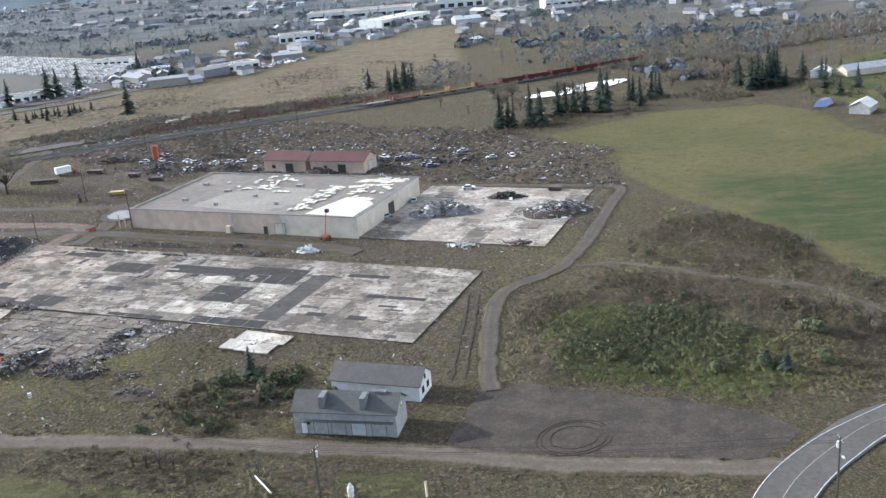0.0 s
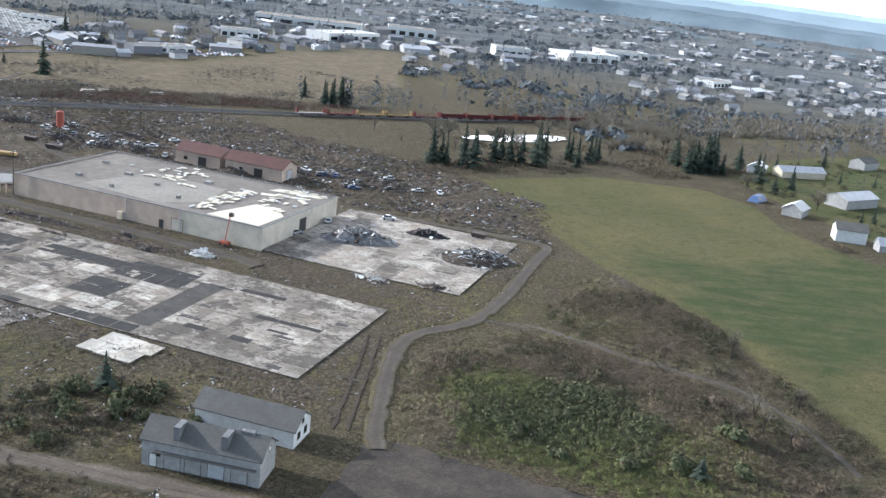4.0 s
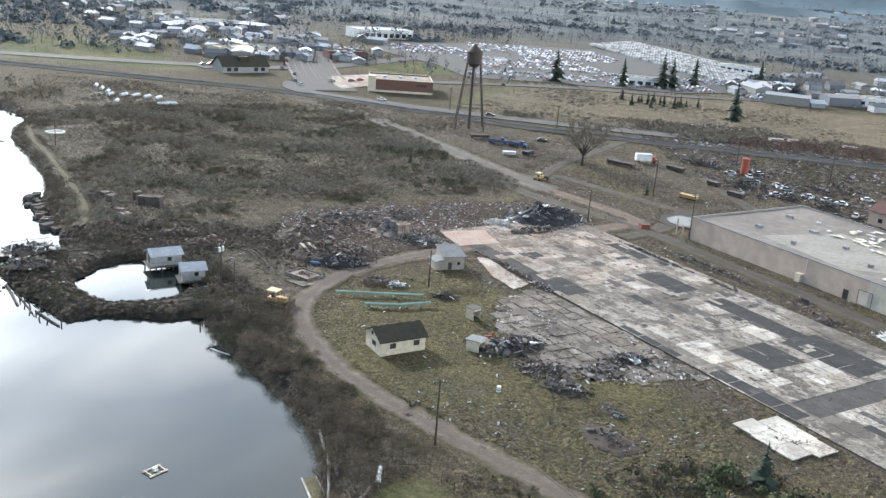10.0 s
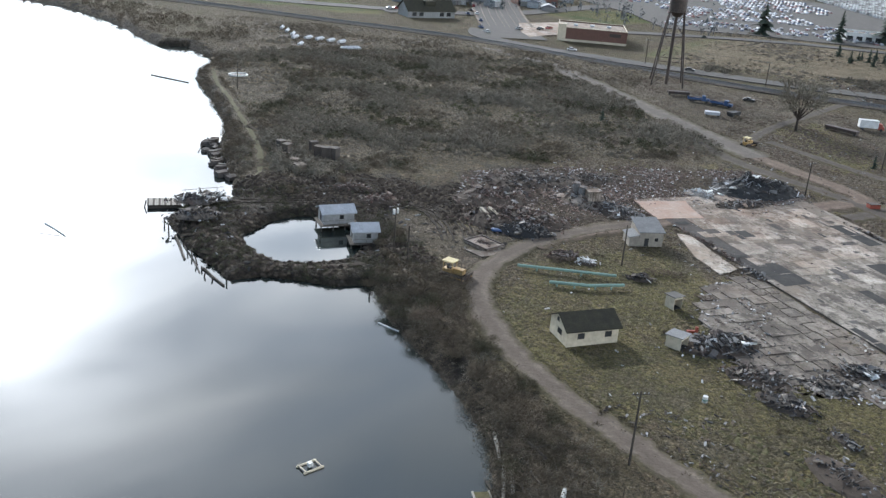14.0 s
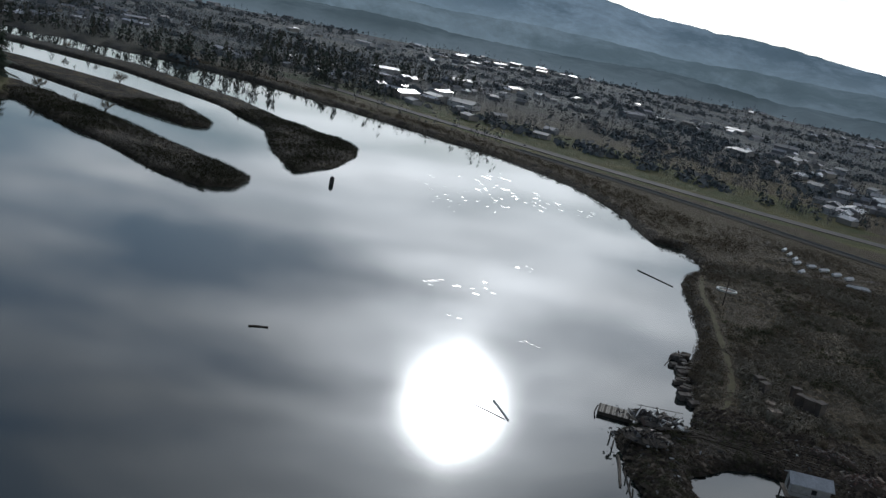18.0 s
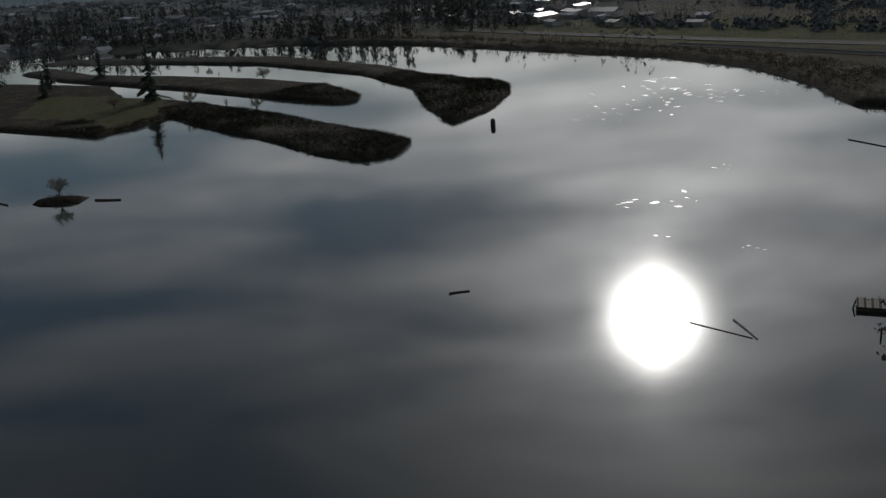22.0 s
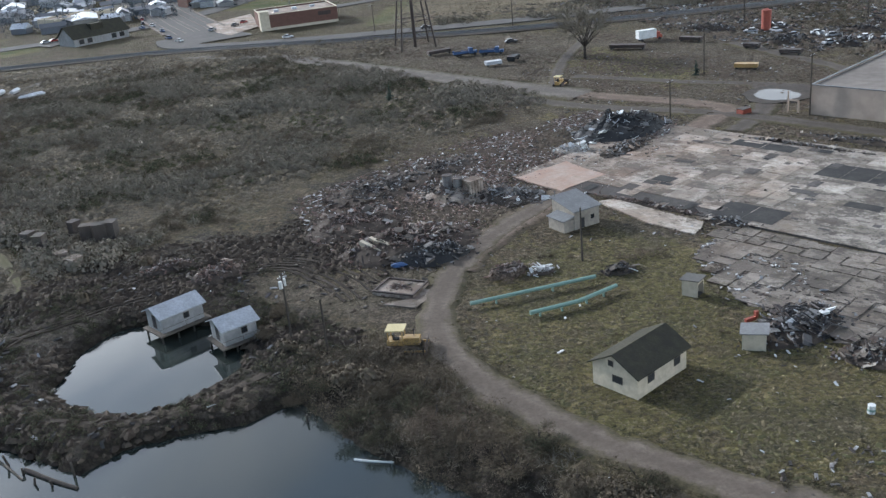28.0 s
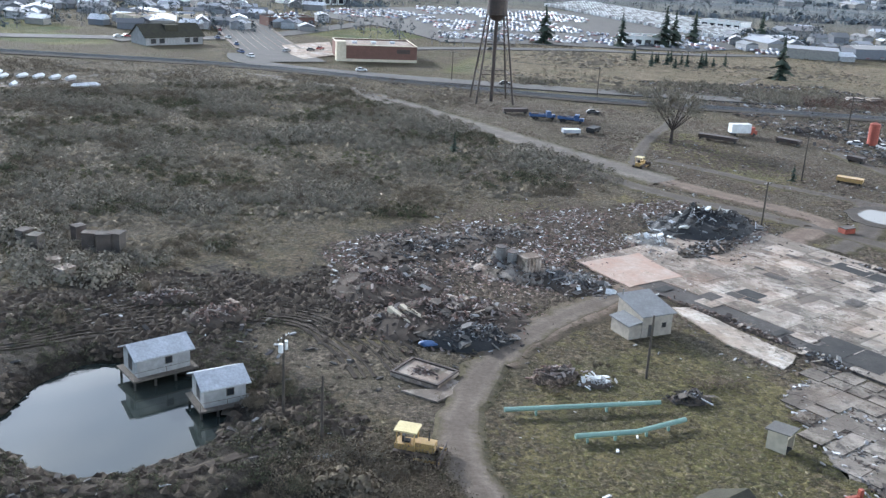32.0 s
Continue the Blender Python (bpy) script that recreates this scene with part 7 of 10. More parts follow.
for i in range(7):
    x, y = -26.9 + rng.gauss(0, 0.4), 106 + 3.3 * i
    t = thing("mooring_post", at(x, y, WATER_Z - 1.0), "grey weathered mooring post in the shallows", "post", "mooring posts")
    part("shaft", tube(B(), (0, 0, -0.5), (rng.gauss(0, 0.1), rng.gauss(0, 0.1), rng.uniform(1.2, 1.7)), 0.13, 0.11, 8), M_WOOD, t)
t = thing("landing_stage", at(-27.9, 123.2, WATER_Z, 120), "mossy plank float between two pale logs", "landing stage")
for i in range(14):
    part("plank", box(B(), -3.1 + 0.45 * i, -0.95 + rng.gauss(0, 0.05), 0.2, -2.7 + 0.45 * i, 0.95, 0.27), M_MOSSPLANK if i % 5 else M_WOOD, t)
for q in (-1.05, 1.05):
    part("bearer", tube(B(), (-3.5, q, 0.12), (3.4, q, 0.12), 0.2, 0.17, 8), M_DRIFT, t)
for x, y in ((-16.2, 116.2), (-17.6, 104.1)):
    t = thing("lawn_hatch", at(x, y, height(x, y), 28), "square pale concrete pad with a small box on the lawn", "tank cover")
    part("pad", box(B(), -0.85, -0.75, -0.2, 0.85, 0.75, 0.12), M_PALE, t)
    part("box", box(B(), 0.0, -0.4, 0.12, 0.75, 0.35, 0.62), M_TANLIGHT, t)
    part("lid", box(B(), -0.06, -0.46, 0.62, 0.81, 0.41, 0.68), M_PALE, t)

# sagging wires from pole to pole
for (x0, y0, h0), (x1, y1, h1) in (((-12.9, 137.1, 11), (32.4, 88.2, 9.5)), ((32.4, 88.2, 9.5), (97.8, 43.0, 10.5)), ((8.3, 283.2, 9.1), (29.5, 326, 12)), ((37.0, 275.5, 13.5), (29.5, 326, 12)), ((29.5, 326, 12), (66, 398, 11)), ((-8, 436, 11), (-60, 458, 11)), ((66, 398, 11), (96, 372, 11))):
    p0, p1 = Vector((x0, y0, height(x0, y0) + h0 - 0.2)), Vector((x1, y1, height(x1, y1) + h1 - 0.2))
    side = Vector((-(p1 - p0).y, (p1 - p0).x, 0)).normalized()
    t = thing("power_line", Matrix.Translation(p0), "thin dark sagging wires between wooden poles", "power line", "power lines")
    for s in (-1.05, -0.5, 1.05):
        bm, last = B(), None
        for i in range(13):
            f = i / 12
            q = (p1 - p0) * f + side * s - Vector((0, 0, 4 * f * (1 - f) * 1.1))
            ring = [bm.verts.new(q + side * a + Vector((0, 0, b))) for a, b in ((0.022, 0), (-0.016, 0.018), (-0.016, -0.018))]
            for j in range(3 if last else 0):
                bm.faces.new((last[j], last[(j + 1) % 3], ring[(j + 1) % 3], ring[j]))
            last = ring
        part("wire", bm, M_DARK, t)
# ---------------------------------------------------------------- plants


def thicket(name, spots, blades, material, label, wide=0.16, seed=1, category="brush", up=0.35, parent=None, puff=False):
    """Clumps of twigs or leaves: spots are (x, y, z, size)."""
    r = np.random.default_rng(seed)
    p = np.array(spots, dtype=float)
    n = len(p)
    c = np.repeat(p, blades, axis=0)
    k = len(c)
    a, e = r.uniform(0, 2 * np.pi, k), np.arcsin(r.uniform(up - 0.35, 1, k))
    d = np.stack([np.cos(a) * np.cos(e), np.sin(a) * np.cos(e), np.abs(np.sin(e)) * 0.8 + 0.05], 1)
    size = c[:, 3:4]
    start = c[:, :3] + d * size * r.uniform(0.05, 0.6, (k, 1))
    tip = c[:, :3] + d * size * r.uniform(0.65, 1.15, (k, 1)) + r.normal(0, 0.12, (k, 3)) * size
    if puff:
        mid = c[:, :3] + d * size * np.sqrt(r.uniform(0.2, 1.0, (k, 1))) + r.normal(0, 0.07, (k, 3)) * size
        t1 = np.cross(d, r.normal(0, 1, (k, 3))) + r.normal(0, 0.22, (k, 3))
        t1 /= np.linalg.norm(t1, axis=1)[:, None] + 1e-9
        t2 = np.cross(d, t1) + r.normal(0, 0.16, (k, 3))
        w = size * wide * r.uniform(0.6, 1.4, (k, 1))
        start, tip = mid, mid + t1 * w * 1.3
        v = np.stack([mid - t1 * w * 0.7 + t2 * w, mid - t1 * w * 0.7 - t2 * w, tip], 1).reshape(-1, 3)
    side = np.cross(d, r.normal(0, 1, (k, 3)))
    side /= np.linalg.norm(side, axis=1)[:, None] + 1e-9
    w = size * wide * r.uniform(0.5, 1.4, (k, 1))
    if not puff:
        v = np.stack([start - side * w, start + side * w, tip], 1).reshape(-1, 3)
    f = np.arange(3 * k).reshape(-1, 3)
    ob = raw(name, v.tolist(), f.tolist(), material)
    if parent:
        ob.parent = parent
        return ob
    return tagged(ob, label, category, kind="stuff")


def spots_in(region, step, lo, hi, seed, clump=0.08, cut=-0.2, keep_off=None, fade=5.0):
    """Places for clumps inside an outline, thinning out over its edge."""
    r = np.random.default_rng(seed)
    xs, ys = np.array([p[0] for p in region]), np.array([p[1] for p in region])
    px, py = np.meshgrid(np.arange(xs.min() - fade, xs.max() + fade, step), np.arange(ys.min() - fade, ys.max() + fade, step))
    px, py = (px + r.uniform(-0.6, 0.6, px.shape) * step).ravel(), (py + r.uniform(-0.6, 0.6, py.shape) * step).ravel()
    deep = field_of(region, px, py) / fade + 0.5
    ok = deep > r.uniform(0, 1, px.shape)
    out = []
    for x, y, f in zip(px[ok], py[ok], r.uniform(0.5, 1, ok.sum())):
        q = noise.noise((x * clump, y * clump, seed * 0.7))
        if q > cut and not (keep_off and keep_off(x, y)):
            z = height(x, y)
            if z > -2.45:
                out.append((x, y, z - 0.05, lo + (hi - lo) * min(max((q - cut) * 1.4, 0), 1) * f))
    return out


PATHLINE = [tuple(q) for q in smooth([(-196, 326), (-180, 304), (-163, 285), (-146, 264), (-132, 247), (-121, 230), (-114, 216)], 3)]


def on_path(x, y):
    return min((x - a) ** 2 + (y - b) ** 2 for a, b in PATHLINE) < 5 or (x + 180.6) ** 2 + (y - 318) ** 2 < 20 or inside(LOT, x, y)


M_TWIGGREY = scattered("grey_brush", [(0.238, 0.205, 0.162), (0.215, 0.187, 0.146), (0.26, 0.225, 0.178), (0.2, 0.178, 0.138), (0.22, 0.2, 0.15)], 0.95)
M_DRYGRASS = scattered("dry_grass", [(0.20, 0.165, 0.098), (0.17, 0.142, 0.083), (0.225, 0.186, 0.115), (0.14, 0.122, 0.066)], 0.95)
M_REDTWIG = scattered("reddish_twigs", [(0.19, 0.145, 0.108), (0.17, 0.13, 0.097), (0.21, 0.16, 0.12), (0.158, 0.126, 0.092)], 0.95)
thicket("brush_field", spots_in(BRUSH, 1.7, 0.3, 0.8, 3, 0.10, -0.6, on_path, 10), 26, M_TWIGGREY, "low grey-brown winter brush covering a field", 0.06, 3)
thicket("bramble_mounds", spots_in(BRUSH, 2.7, 0.9, 3.8, 4, 0.045, -0.08, on_path, 8), 190, M_TWIGGREY, "grey-brown mounds of leafless bramble", 0.075, 4, puff=True)
thicket("bramble_mounds", spots_in(BRUSH, 2.6, 1.0, 2.9, 14, 0.055, 0.12, on_path, 8), 150, M_TWIG, "dark mounds of leafless bramble", 0.075, 14, puff=True)
thicket("bramble_mounds", spots_in(BRUSH, 4.2, 1.0, 3.2, 24, 0.07, 0.02, on_path, 8), 160, M_SCRUB, "single dark bramble bushes", 0.08, 24, puff=True)
thicket("green_bramble", spots_in(BRUSH, 2.4, 0.5, 1.5, 6, 0.06, 0.12, on_path), 30, M_GREENBUSH, "dull green bramble in the brush", 0.08, 6)
thicket("field_grass", spots_in(BRUSH, 1.9, 0.4, 0.9, 8, 0.05, -0.2, on_path), 22, M_DRYGRASS, "pale dead grass among the brush", 0.06, 8)
thicket("bank_brush", spots_in(BANK, 2.0, 1.2, 3.0, 5, 0.14, -0.6, None, 3), 330, M_TWIG, "dense round brown bushes along the pond bank", 0.032, 5, puff=True)
thicket("bank_brush", spots_in(BANK, 2.8, 1.3, 3.0, 15, 0.1, -0.15, None, 3), 210, M_REDTWIG, "reddish leafless shrubs on the pond bank", 0.03, 15, puff=True)
thicket("bank_bramble", spots_in(BANK, 2.8, 1.0, 2.0, 25, 0.12, 0.0, None, 3), 210, M_SCRUB, "dull olive bramble on the pond bank", 0.045, 25, puff=True)
thicket("bank_twigs", spots_in(BANK, 2.0, 0.9, 2.2, 26, 0.12, -0.3, None, 3), 30, M_TWIGGREY, "pale bare twigs on the pond bank", 0.035, 26)


thicket("spit_brush", spots_in(SPIT, 1.5, 0.4, 1.3, 7, 0.11, -0.25, lambda x, y: math.hypot((x + 89) / 13, (y - 193) / 14) < 0.9 or inside(APRON, x, y)), 80, M_SCRUB, "low dark brush on the spit", 0.09, 7, puff=True)
BRIGHT = [(98, 124), (112, 126), (120, 112), (124, 96), (130, 84), (122, 72), (108, 74), (100, 88), (89, 100)]
DARKBUSH = [(93, 106), (101, 120), (118, 114), (128, 106), (126, 92), (116, 84), (106, 92)]
PALEGRASS = [(126, 96), (134, 92), (142, 82), (136, 66), (124, 66), (122, 78)]
UPPER = [(140, 142), (150, 160), (182, 164), (186, 140), (176, 112), (170, 84), (166, 66), (158, 70), (163, 84), (163, 98), (158, 108), (148, 124)]
LOWER = [(88, 122), (104, 138), (130, 140), (140, 122), (150, 104), (152, 84), (148, 66), (138, 62), (140, 84), (132, 100), (120, 118), (104, 126)]


def on_track(x, y):
    return min((x - a) ** 2 + (y - b) ** 2 for a, b in TRACKLINE) < 4


TRACKLINE = [tuple(q) for q in smooth([(124, 154), (135, 146), (140, 132), (144, 120), (154, 106), (159, 95), (158, 79), (155, 68)], 2)]
M_BRIGHTBUSH = scattered("bright_green_bramble", [(0.16, 0.19, 0.065), (0.20, 0.21, 0.085), (0.125, 0.15, 0.052), (0.22, 0.195, 0.10)], 0.85)
M_DEEPBUSH = scattered("deep_green_bramble", [(0.085, 0.10, 0.052), (0.115, 0.125, 0.062), (0.06, 0.075, 0.04), (0.145, 0.125, 0.075)], 0.85)
thicket("berry_brush", spots_in(UPPER, 1.4, 0.6, 1.9, 9, 0.07, -0.5, on_track, 4), 57, M_REDTWIG, "reddish-brown thicket above the path", 0.065, 9, puff=True)
thicket("berry_brush", spots_in(UPPER, 2.2, 0.8, 2.0, 99, 0.07, 0.0, on_track, 4), 68, M_SCRUB, "dark bramble above the path", 0.07, 99, puff=True)
thicket("berry_brush", spots_in(LOWER, 1.4, 0.6, 1.9, 109, 0.07, -0.5, on_track, 4), 57, M_REDTWIG, "reddish-brown thicket beside the yard", 0.065, 109, puff=True)
thicket("berry_brush", spots_in(BERRY, 2.6, 0.5, 1.5, 119, 0.07, -0.2, on_track), 30, M_TWIG, "brown thicket beside the yard", 0.065, 119)
thicket("berry_green", spots_in(BRIGHT, 1.2, 0.5, 1.3, 10, 0.06, -0.6, on_track), 110, M_BRIGHTBUSH, "bright green bramble beside the yard", 0.075, 10, puff=True)
thicket("berry_dark", spots_in(DARKBUSH, 1.5, 1.0, 2.4, 110, 0.06, -0.4, on_track, 4), 102, M_DEEPBUSH, "dark green bramble thicket beside the yard", 0.1, 110, puff=True)
thicket("berry_grass", spots_in(PALEGRASS, 1.3, 0.5, 1.2, 11, 0.09, -0.5, on_track), 24, M_DRYGRASS, "pale dead grass on the slope", 0.06, 11)
thicket("berry_grass", spots_in(BERRY, 2.2, 0.4, 0.9, 111, 0.09, -0.1, on_track), 18, M_DRYGRASS, "pale dead grass by the thicket", 0.06, 111)
thicket("rough_brush", spots_in(NORTHROUGH, 2.8, 0.5, 1.7, 12, 0.05, 0.05, None, 12), 26, M_TWIG, "dark rough brush behind the warehouse", 0.08, 12)
thicket("rough_dark", spots_in(NORTHROUGH, 3.4, 0.7, 2.0, 112, 0.04, 0.2, None, 12), 57, M_SCRUB, "dark bramble behind the warehouse", 0.08, 112, puff=True)
thicket("rough_grey", spots_in(NORTHROUGH, 2.8, 0.6, 1.6, 13, 0.06, -0.1, None, 12), 18, M_TWIGGREY, "grey weeds behind the warehouse", 0.08, 13)
thicket("margin_brush", spots_in(MARGIN, 2.6, 0.6, 2.4, 14, 0.05, -0.15, on_path, 10), 47, M_TWIG, "brush along the pond margin", 0.075, 14, puff=True)
thicket("margin_grass", spots_in(MARGIN, 3.0, 0.4, 1.0, 114, 0.06, 0.0, on_path, 10), 20, M_DRYGRASS, "pale dead grass along the pond margin", 0.06, 114)
SHORE = [(-125, 215), (-118, 222), (-136, 250), (-168, 298), (-190, 330), (-203, 350), (-216, 352), (-200, 318), (-160, 272), (-140, 240)]
thicket("shore_brush", spots_in(SHORE, 1.6, 0.8, 2.2, 16, 0.1, -0.4, on_path), 61, M_TWIG, "brown shoreline brush", 0.09, 16, puff=True)
FARSHORE = [(-216, 372), (-240, 366), (-262, 378), (-285, 394), (-312, 411), (-364, 430), (-432, 430), (-512, 420), (-600, 408), (-650, 395), (-715, 362), (-720, 380), (-600, 425), (-432, 446), (-364, 446), (-310, 440), (-262, 420), (-226, 400)]
thicket("far_shore_brush", spots_in(FARSHORE, 4.0, 1.4, 3.4, 17, 0.05, -0.4), 37, M_TWIG, "brown brush on the far shore", 0.1, 17, puff=True)
for isle, seed in ((ISLE_A, 18), (ISLE_C, 19), (ISLE_B, 20)):
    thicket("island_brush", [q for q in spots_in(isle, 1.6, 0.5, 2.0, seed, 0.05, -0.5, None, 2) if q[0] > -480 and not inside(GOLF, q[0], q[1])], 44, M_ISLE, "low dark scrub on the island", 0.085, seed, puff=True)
    rim = smooth(isle, 1.1, True)
    edge = []
    for k, p in enumerate(rim):
        d = (rim[(k + 1) % len(rim)] - rim[k - 1]).normalized()
        n = Vector((-d.y, d.x))
        n = n if inside(isle, *(p + n * 0.8)) else -n
        edge.append(tuple(p + n * (0.9, 2.0, 3.2)[k % 3]))
    edge = [q for q in edge if height(*q) > -2.6]
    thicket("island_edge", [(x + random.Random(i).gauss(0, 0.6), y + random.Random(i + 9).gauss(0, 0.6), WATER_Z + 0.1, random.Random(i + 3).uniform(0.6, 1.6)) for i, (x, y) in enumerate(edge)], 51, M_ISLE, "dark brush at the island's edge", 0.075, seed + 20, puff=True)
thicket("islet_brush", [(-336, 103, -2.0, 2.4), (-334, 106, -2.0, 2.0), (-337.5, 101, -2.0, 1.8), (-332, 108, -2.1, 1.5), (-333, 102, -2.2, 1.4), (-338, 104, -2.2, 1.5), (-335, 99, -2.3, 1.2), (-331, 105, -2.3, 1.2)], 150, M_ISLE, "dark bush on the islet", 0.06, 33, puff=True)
thicket("yard_grass", spots_in(OLDYARD, 1.5, 0.2, 0.55, 34, 0.08, -0.2), 16, M_DRYGRASS, "tufts of dead grass in the old yard", 0.06, 34)
thicket("yard_green", spots_in(OLDYARD, 1.7, 0.2, 0.45, 134, 0.06, 0.12), 16, M_BRIGHTBUSH, "tufts of green grass in the old yard", 0.07, 134)
thicket("yard_weeds", spots_in(OLDYARD, 2.6, 0.3, 1.0, 35, 0.09, 0.12), 26, M_TWIG, "dark weeds in the old yard", 0.1, 35)
thicket("south_grass", spots_in(SOUTHYARD, 2.0, 0.25, 0.7, 36, 0.08, -0.2), 14, M_DRYGRASS, "tufts of dead grass", 0.1, 36)
thicket("south_weeds", spots_in(SOUTHYARD, 3.0, 0.5, 1.4, 37, 0.08, 0.05), 26, M_TWIG, "dark weeds and low shrubs", 0.1, 37)
thicket("site_weeds", spots_in(DIRT, 3.6, 0.25, 0.9, 38, 0.06, 0.1, lambda x, y: -86 < (Vector((x, y, 0)) - O0).dot(U) < 60 and (Vector((x, y, 0)) - O0).dot(V) > -1 or -67 < (Vector((x, y, 0)) - O0).dot(V) < -21), 22, M_TWIGGREY, "weeds on the bare site", 0.1, 38)
LANESIDE = [(10, 134), (-10, 148), (-28, 158), (-40, 172), (-46, 186), (-44, 200), (-40, 200), (-40, 186), (-34, 172), (-22, 160), (-4, 150), (14, 138)]
thicket("lane_verge", spots_in(LANESIDE, 1.6, 0.25, 0.8, 39, 0.1, -0.1), 18, M_TWIGGREY, "weedy verge of the lane", 0.1, 39)
NEARLAND = [(-24, 90), (20, 118), (90, 56), (60, 10), (0, 40)]
thicket("near_grass", spots_in(NEARLAND, 2.0, 0.3, 0.9, 40, 0.07, -0.3), 22, M_TWIGGREY, "dead weeds on the near ground", 0.1, 40)


def conifer(h, r, seed, levels=16):
    t = thing("conifer", at(0, 0, 0), "dark green fir tree", "tree", "fir trees")
    part("trunk", tube(B(), (0, 0, -0.3), (0, 0, h * 0.96), 0.022 * h, 0.01, 7), M_BARK, t)
    rg = random.Random(seed)
    vs, fs = [], []
    for i in range(levels):
        f = 0.08 + 0.92 * i / levels
        rr = (r * (1 - f) ** 0.85 + 0.1) * rg.uniform(0.6, 1.2)
        lean = rg.uniform(0, 6.3)
        for j in range(15):
            a = rg.uniform(0, 6.3)
            l = rr * rg.uniform(0.5, 1.2) * (1 + 0.3 * math.cos(a - lean))
            z = h * f + rg.gauss(0, 0.02) * h
            d, s = Vector((math.cos(a), math.sin(a), 0)), Vector((-math.sin(a), math.cos(a), 0))
            k = len(vs)
            drop = l * rg.uniform(0.15, 0.45)
            vs += [d * 0.05 + Vector((0, 0, z + 0.03 * h)), d * l * 0.7 + s * l * 0.33 + Vector((0, 0, z - drop * 0.6)), d * l + Vector((0, 0, z - drop)), d * l * 0.7 - s * l * 0.33 + Vector((0, 0, z - drop * 0.6))]
            fs += [(k, k + 1, k + 2), (k, k + 2, k + 3)]
    ob = raw("crown", vs, fs, M_FIR)
    ob.parent = t
    return t


def leafless(h, r, seed, label="bare grey deciduous tree", n=9, twig=None):
    t = thing("bare_tree", at(0, 0, 0), label, "tree", "bare trees")
    rg = random.Random(seed)
    part("trunk", tube(B(), (0, 0, -0.3), (0, 0, h * 0.32), 0.028 * h, 0.018 * h, 7), M_BARK, t)
    vs, fs = [], []

    def spray(p, d, l, depth):
        side = d.cross(Vector((rg.gauss(0, 1), rg.gauss(0, 1), rg.gauss(0, 1)))).normalized() * l * (0.05 if depth else 0.028)
        q = p + d * l
        k = len(vs)
        vs.extend([tuple(p - side), tuple(p + side), tuple(q)])
        fs.append((k, k + 1, k + 2))
        if depth < 2:
            for _ in range(7 if depth == 0 else 6):
                e = (d + Vector((rg.gauss(0, 0.5), rg.gauss(0, 0.5), rg.gauss(0.15, 0.35)))).normalized()
                spray(p + d * l * rg.uniform(0.25, 0.95), e, l * rg.uniform(0.4, 0.65), depth + 1)

    for i in range(n):
        a, f = i * 2.4 + rg.uniform(-0.3, 0.3), i / n
        e = Vector((math.cos(a) * r * rg.uniform(0.4, 0.65) * (1.1 - 0.5 * f), math.sin(a) * r * rg.uniform(0.4, 0.65) * (1.1 - 0.5 * f), h * (0.5 + 0.28 * f)))
        s = Vector((0, 0, h * rg.uniform(0.2, 0.31)))
        part("limb", tube(B(), s, e, 0.012 * h, 0.005 * h, 5), M_BARK, t)
        for _ in range(4):
            d = ((e - s).normalized() + Vector((rg.gauss(0, 0.75), rg.gauss(0, 0.75), rg.gauss(-0.1, 0.45)))).normalized()
            spray(s.lerp(e, rg.uniform(0.45, 1.0)), d, r * rg.uniform(0.4, 0.6), 0)
    ob = raw("crown", vs, fs, twig or M_TWIG)
    ob.parent = t
    return t


FIRS = [conifer(14, 3.3, 1), conifer(15, 4.2, 2), conifer(12, 2.5, 3)]
BARES = [leafless(11, 6.2, 4, n=15, twig=M_TWIGGREY), leafless(9, 2.4, 5, "slender bare grey tree", 7, M_TWIGGREY)]
spare = [t for t in FIRS + BARES]
rt = random.Random(21)


def plant(kind, x, y, s, z=None):
    src = kind[rt.randrange(len(kind))]
    return copy_thing(src, at(x, y, height(x, y) if z is None else z, rt.uniform(0, 360)) @ Matrix.Diagonal((s * rt.uniform(0.85, 1.15), s * rt.uniform(0.85, 1.15), s, 1)))


for x, y, s in ((80, 520, 1.25), (-55, 333.7, 0.3), (27.2, 325.5, 0.28), (211, 480, 0.8), (36.4, 139.3, 0.5), (45, 135.5, 0.2)):
    plant(FIRS[1:2], x, y, s)
for i in range(20):
    f = i / 19
    plant(FIRS[::2], 205 + 92 * f + rt.gauss(0, 3), 318 + 3 * f + rt.gauss(0, 5), rt.uniform(0.9, 1.35))
for i in range(12):
    plant(FIRS[::2], 221 + rt.uniform(-9, 12), 458 + rt.gauss(0, 3), rt.uniform(0.8, 1.15))
for i in range(22):
    plant(FIRS, 352 + rt.gauss(0, 12), 300 + rt.gauss(0, 11), rt.uniform(0.8, 1.3))
for i in range(14):
    f = i / 13
    plant(FIRS[1:2], 25 + 37 * f + rt.gauss(0, 2), 556 - 2 * f + rt.gauss(0, 5), rt.uniform(0.3, 0.5))
for x, y, s in ((-17, 611, 1.35), (24.5, 620, 1.2), (49.3, 631, 1.5), (56, 640, 1.3), (73, 668, 1.2), (120, 700, 1.2), (-512, 187, 1.8), (-616, 160, 1.3), (-640, 195, 1.3), (-580, 150, 1.0)):
    plant(FIRS[1:2], x, y, s)
for i in range(110):
    x, y = -560 - rt.random() * 110, rt.uniform(-30, 120)
    if y < 150 + (x + 560) * 0.6:
        plant(FIRS, x, y, rt.uniform(1.0, 2.0))
for x, y, s in ((171, 116, 1.0), (146, 84, 0.75), (143, 88, 0.7), (148, 79, 0.65), (176, 130, 0.5), (166, 92, 0.6)):
    plant(BARES[1:], x, y, s)
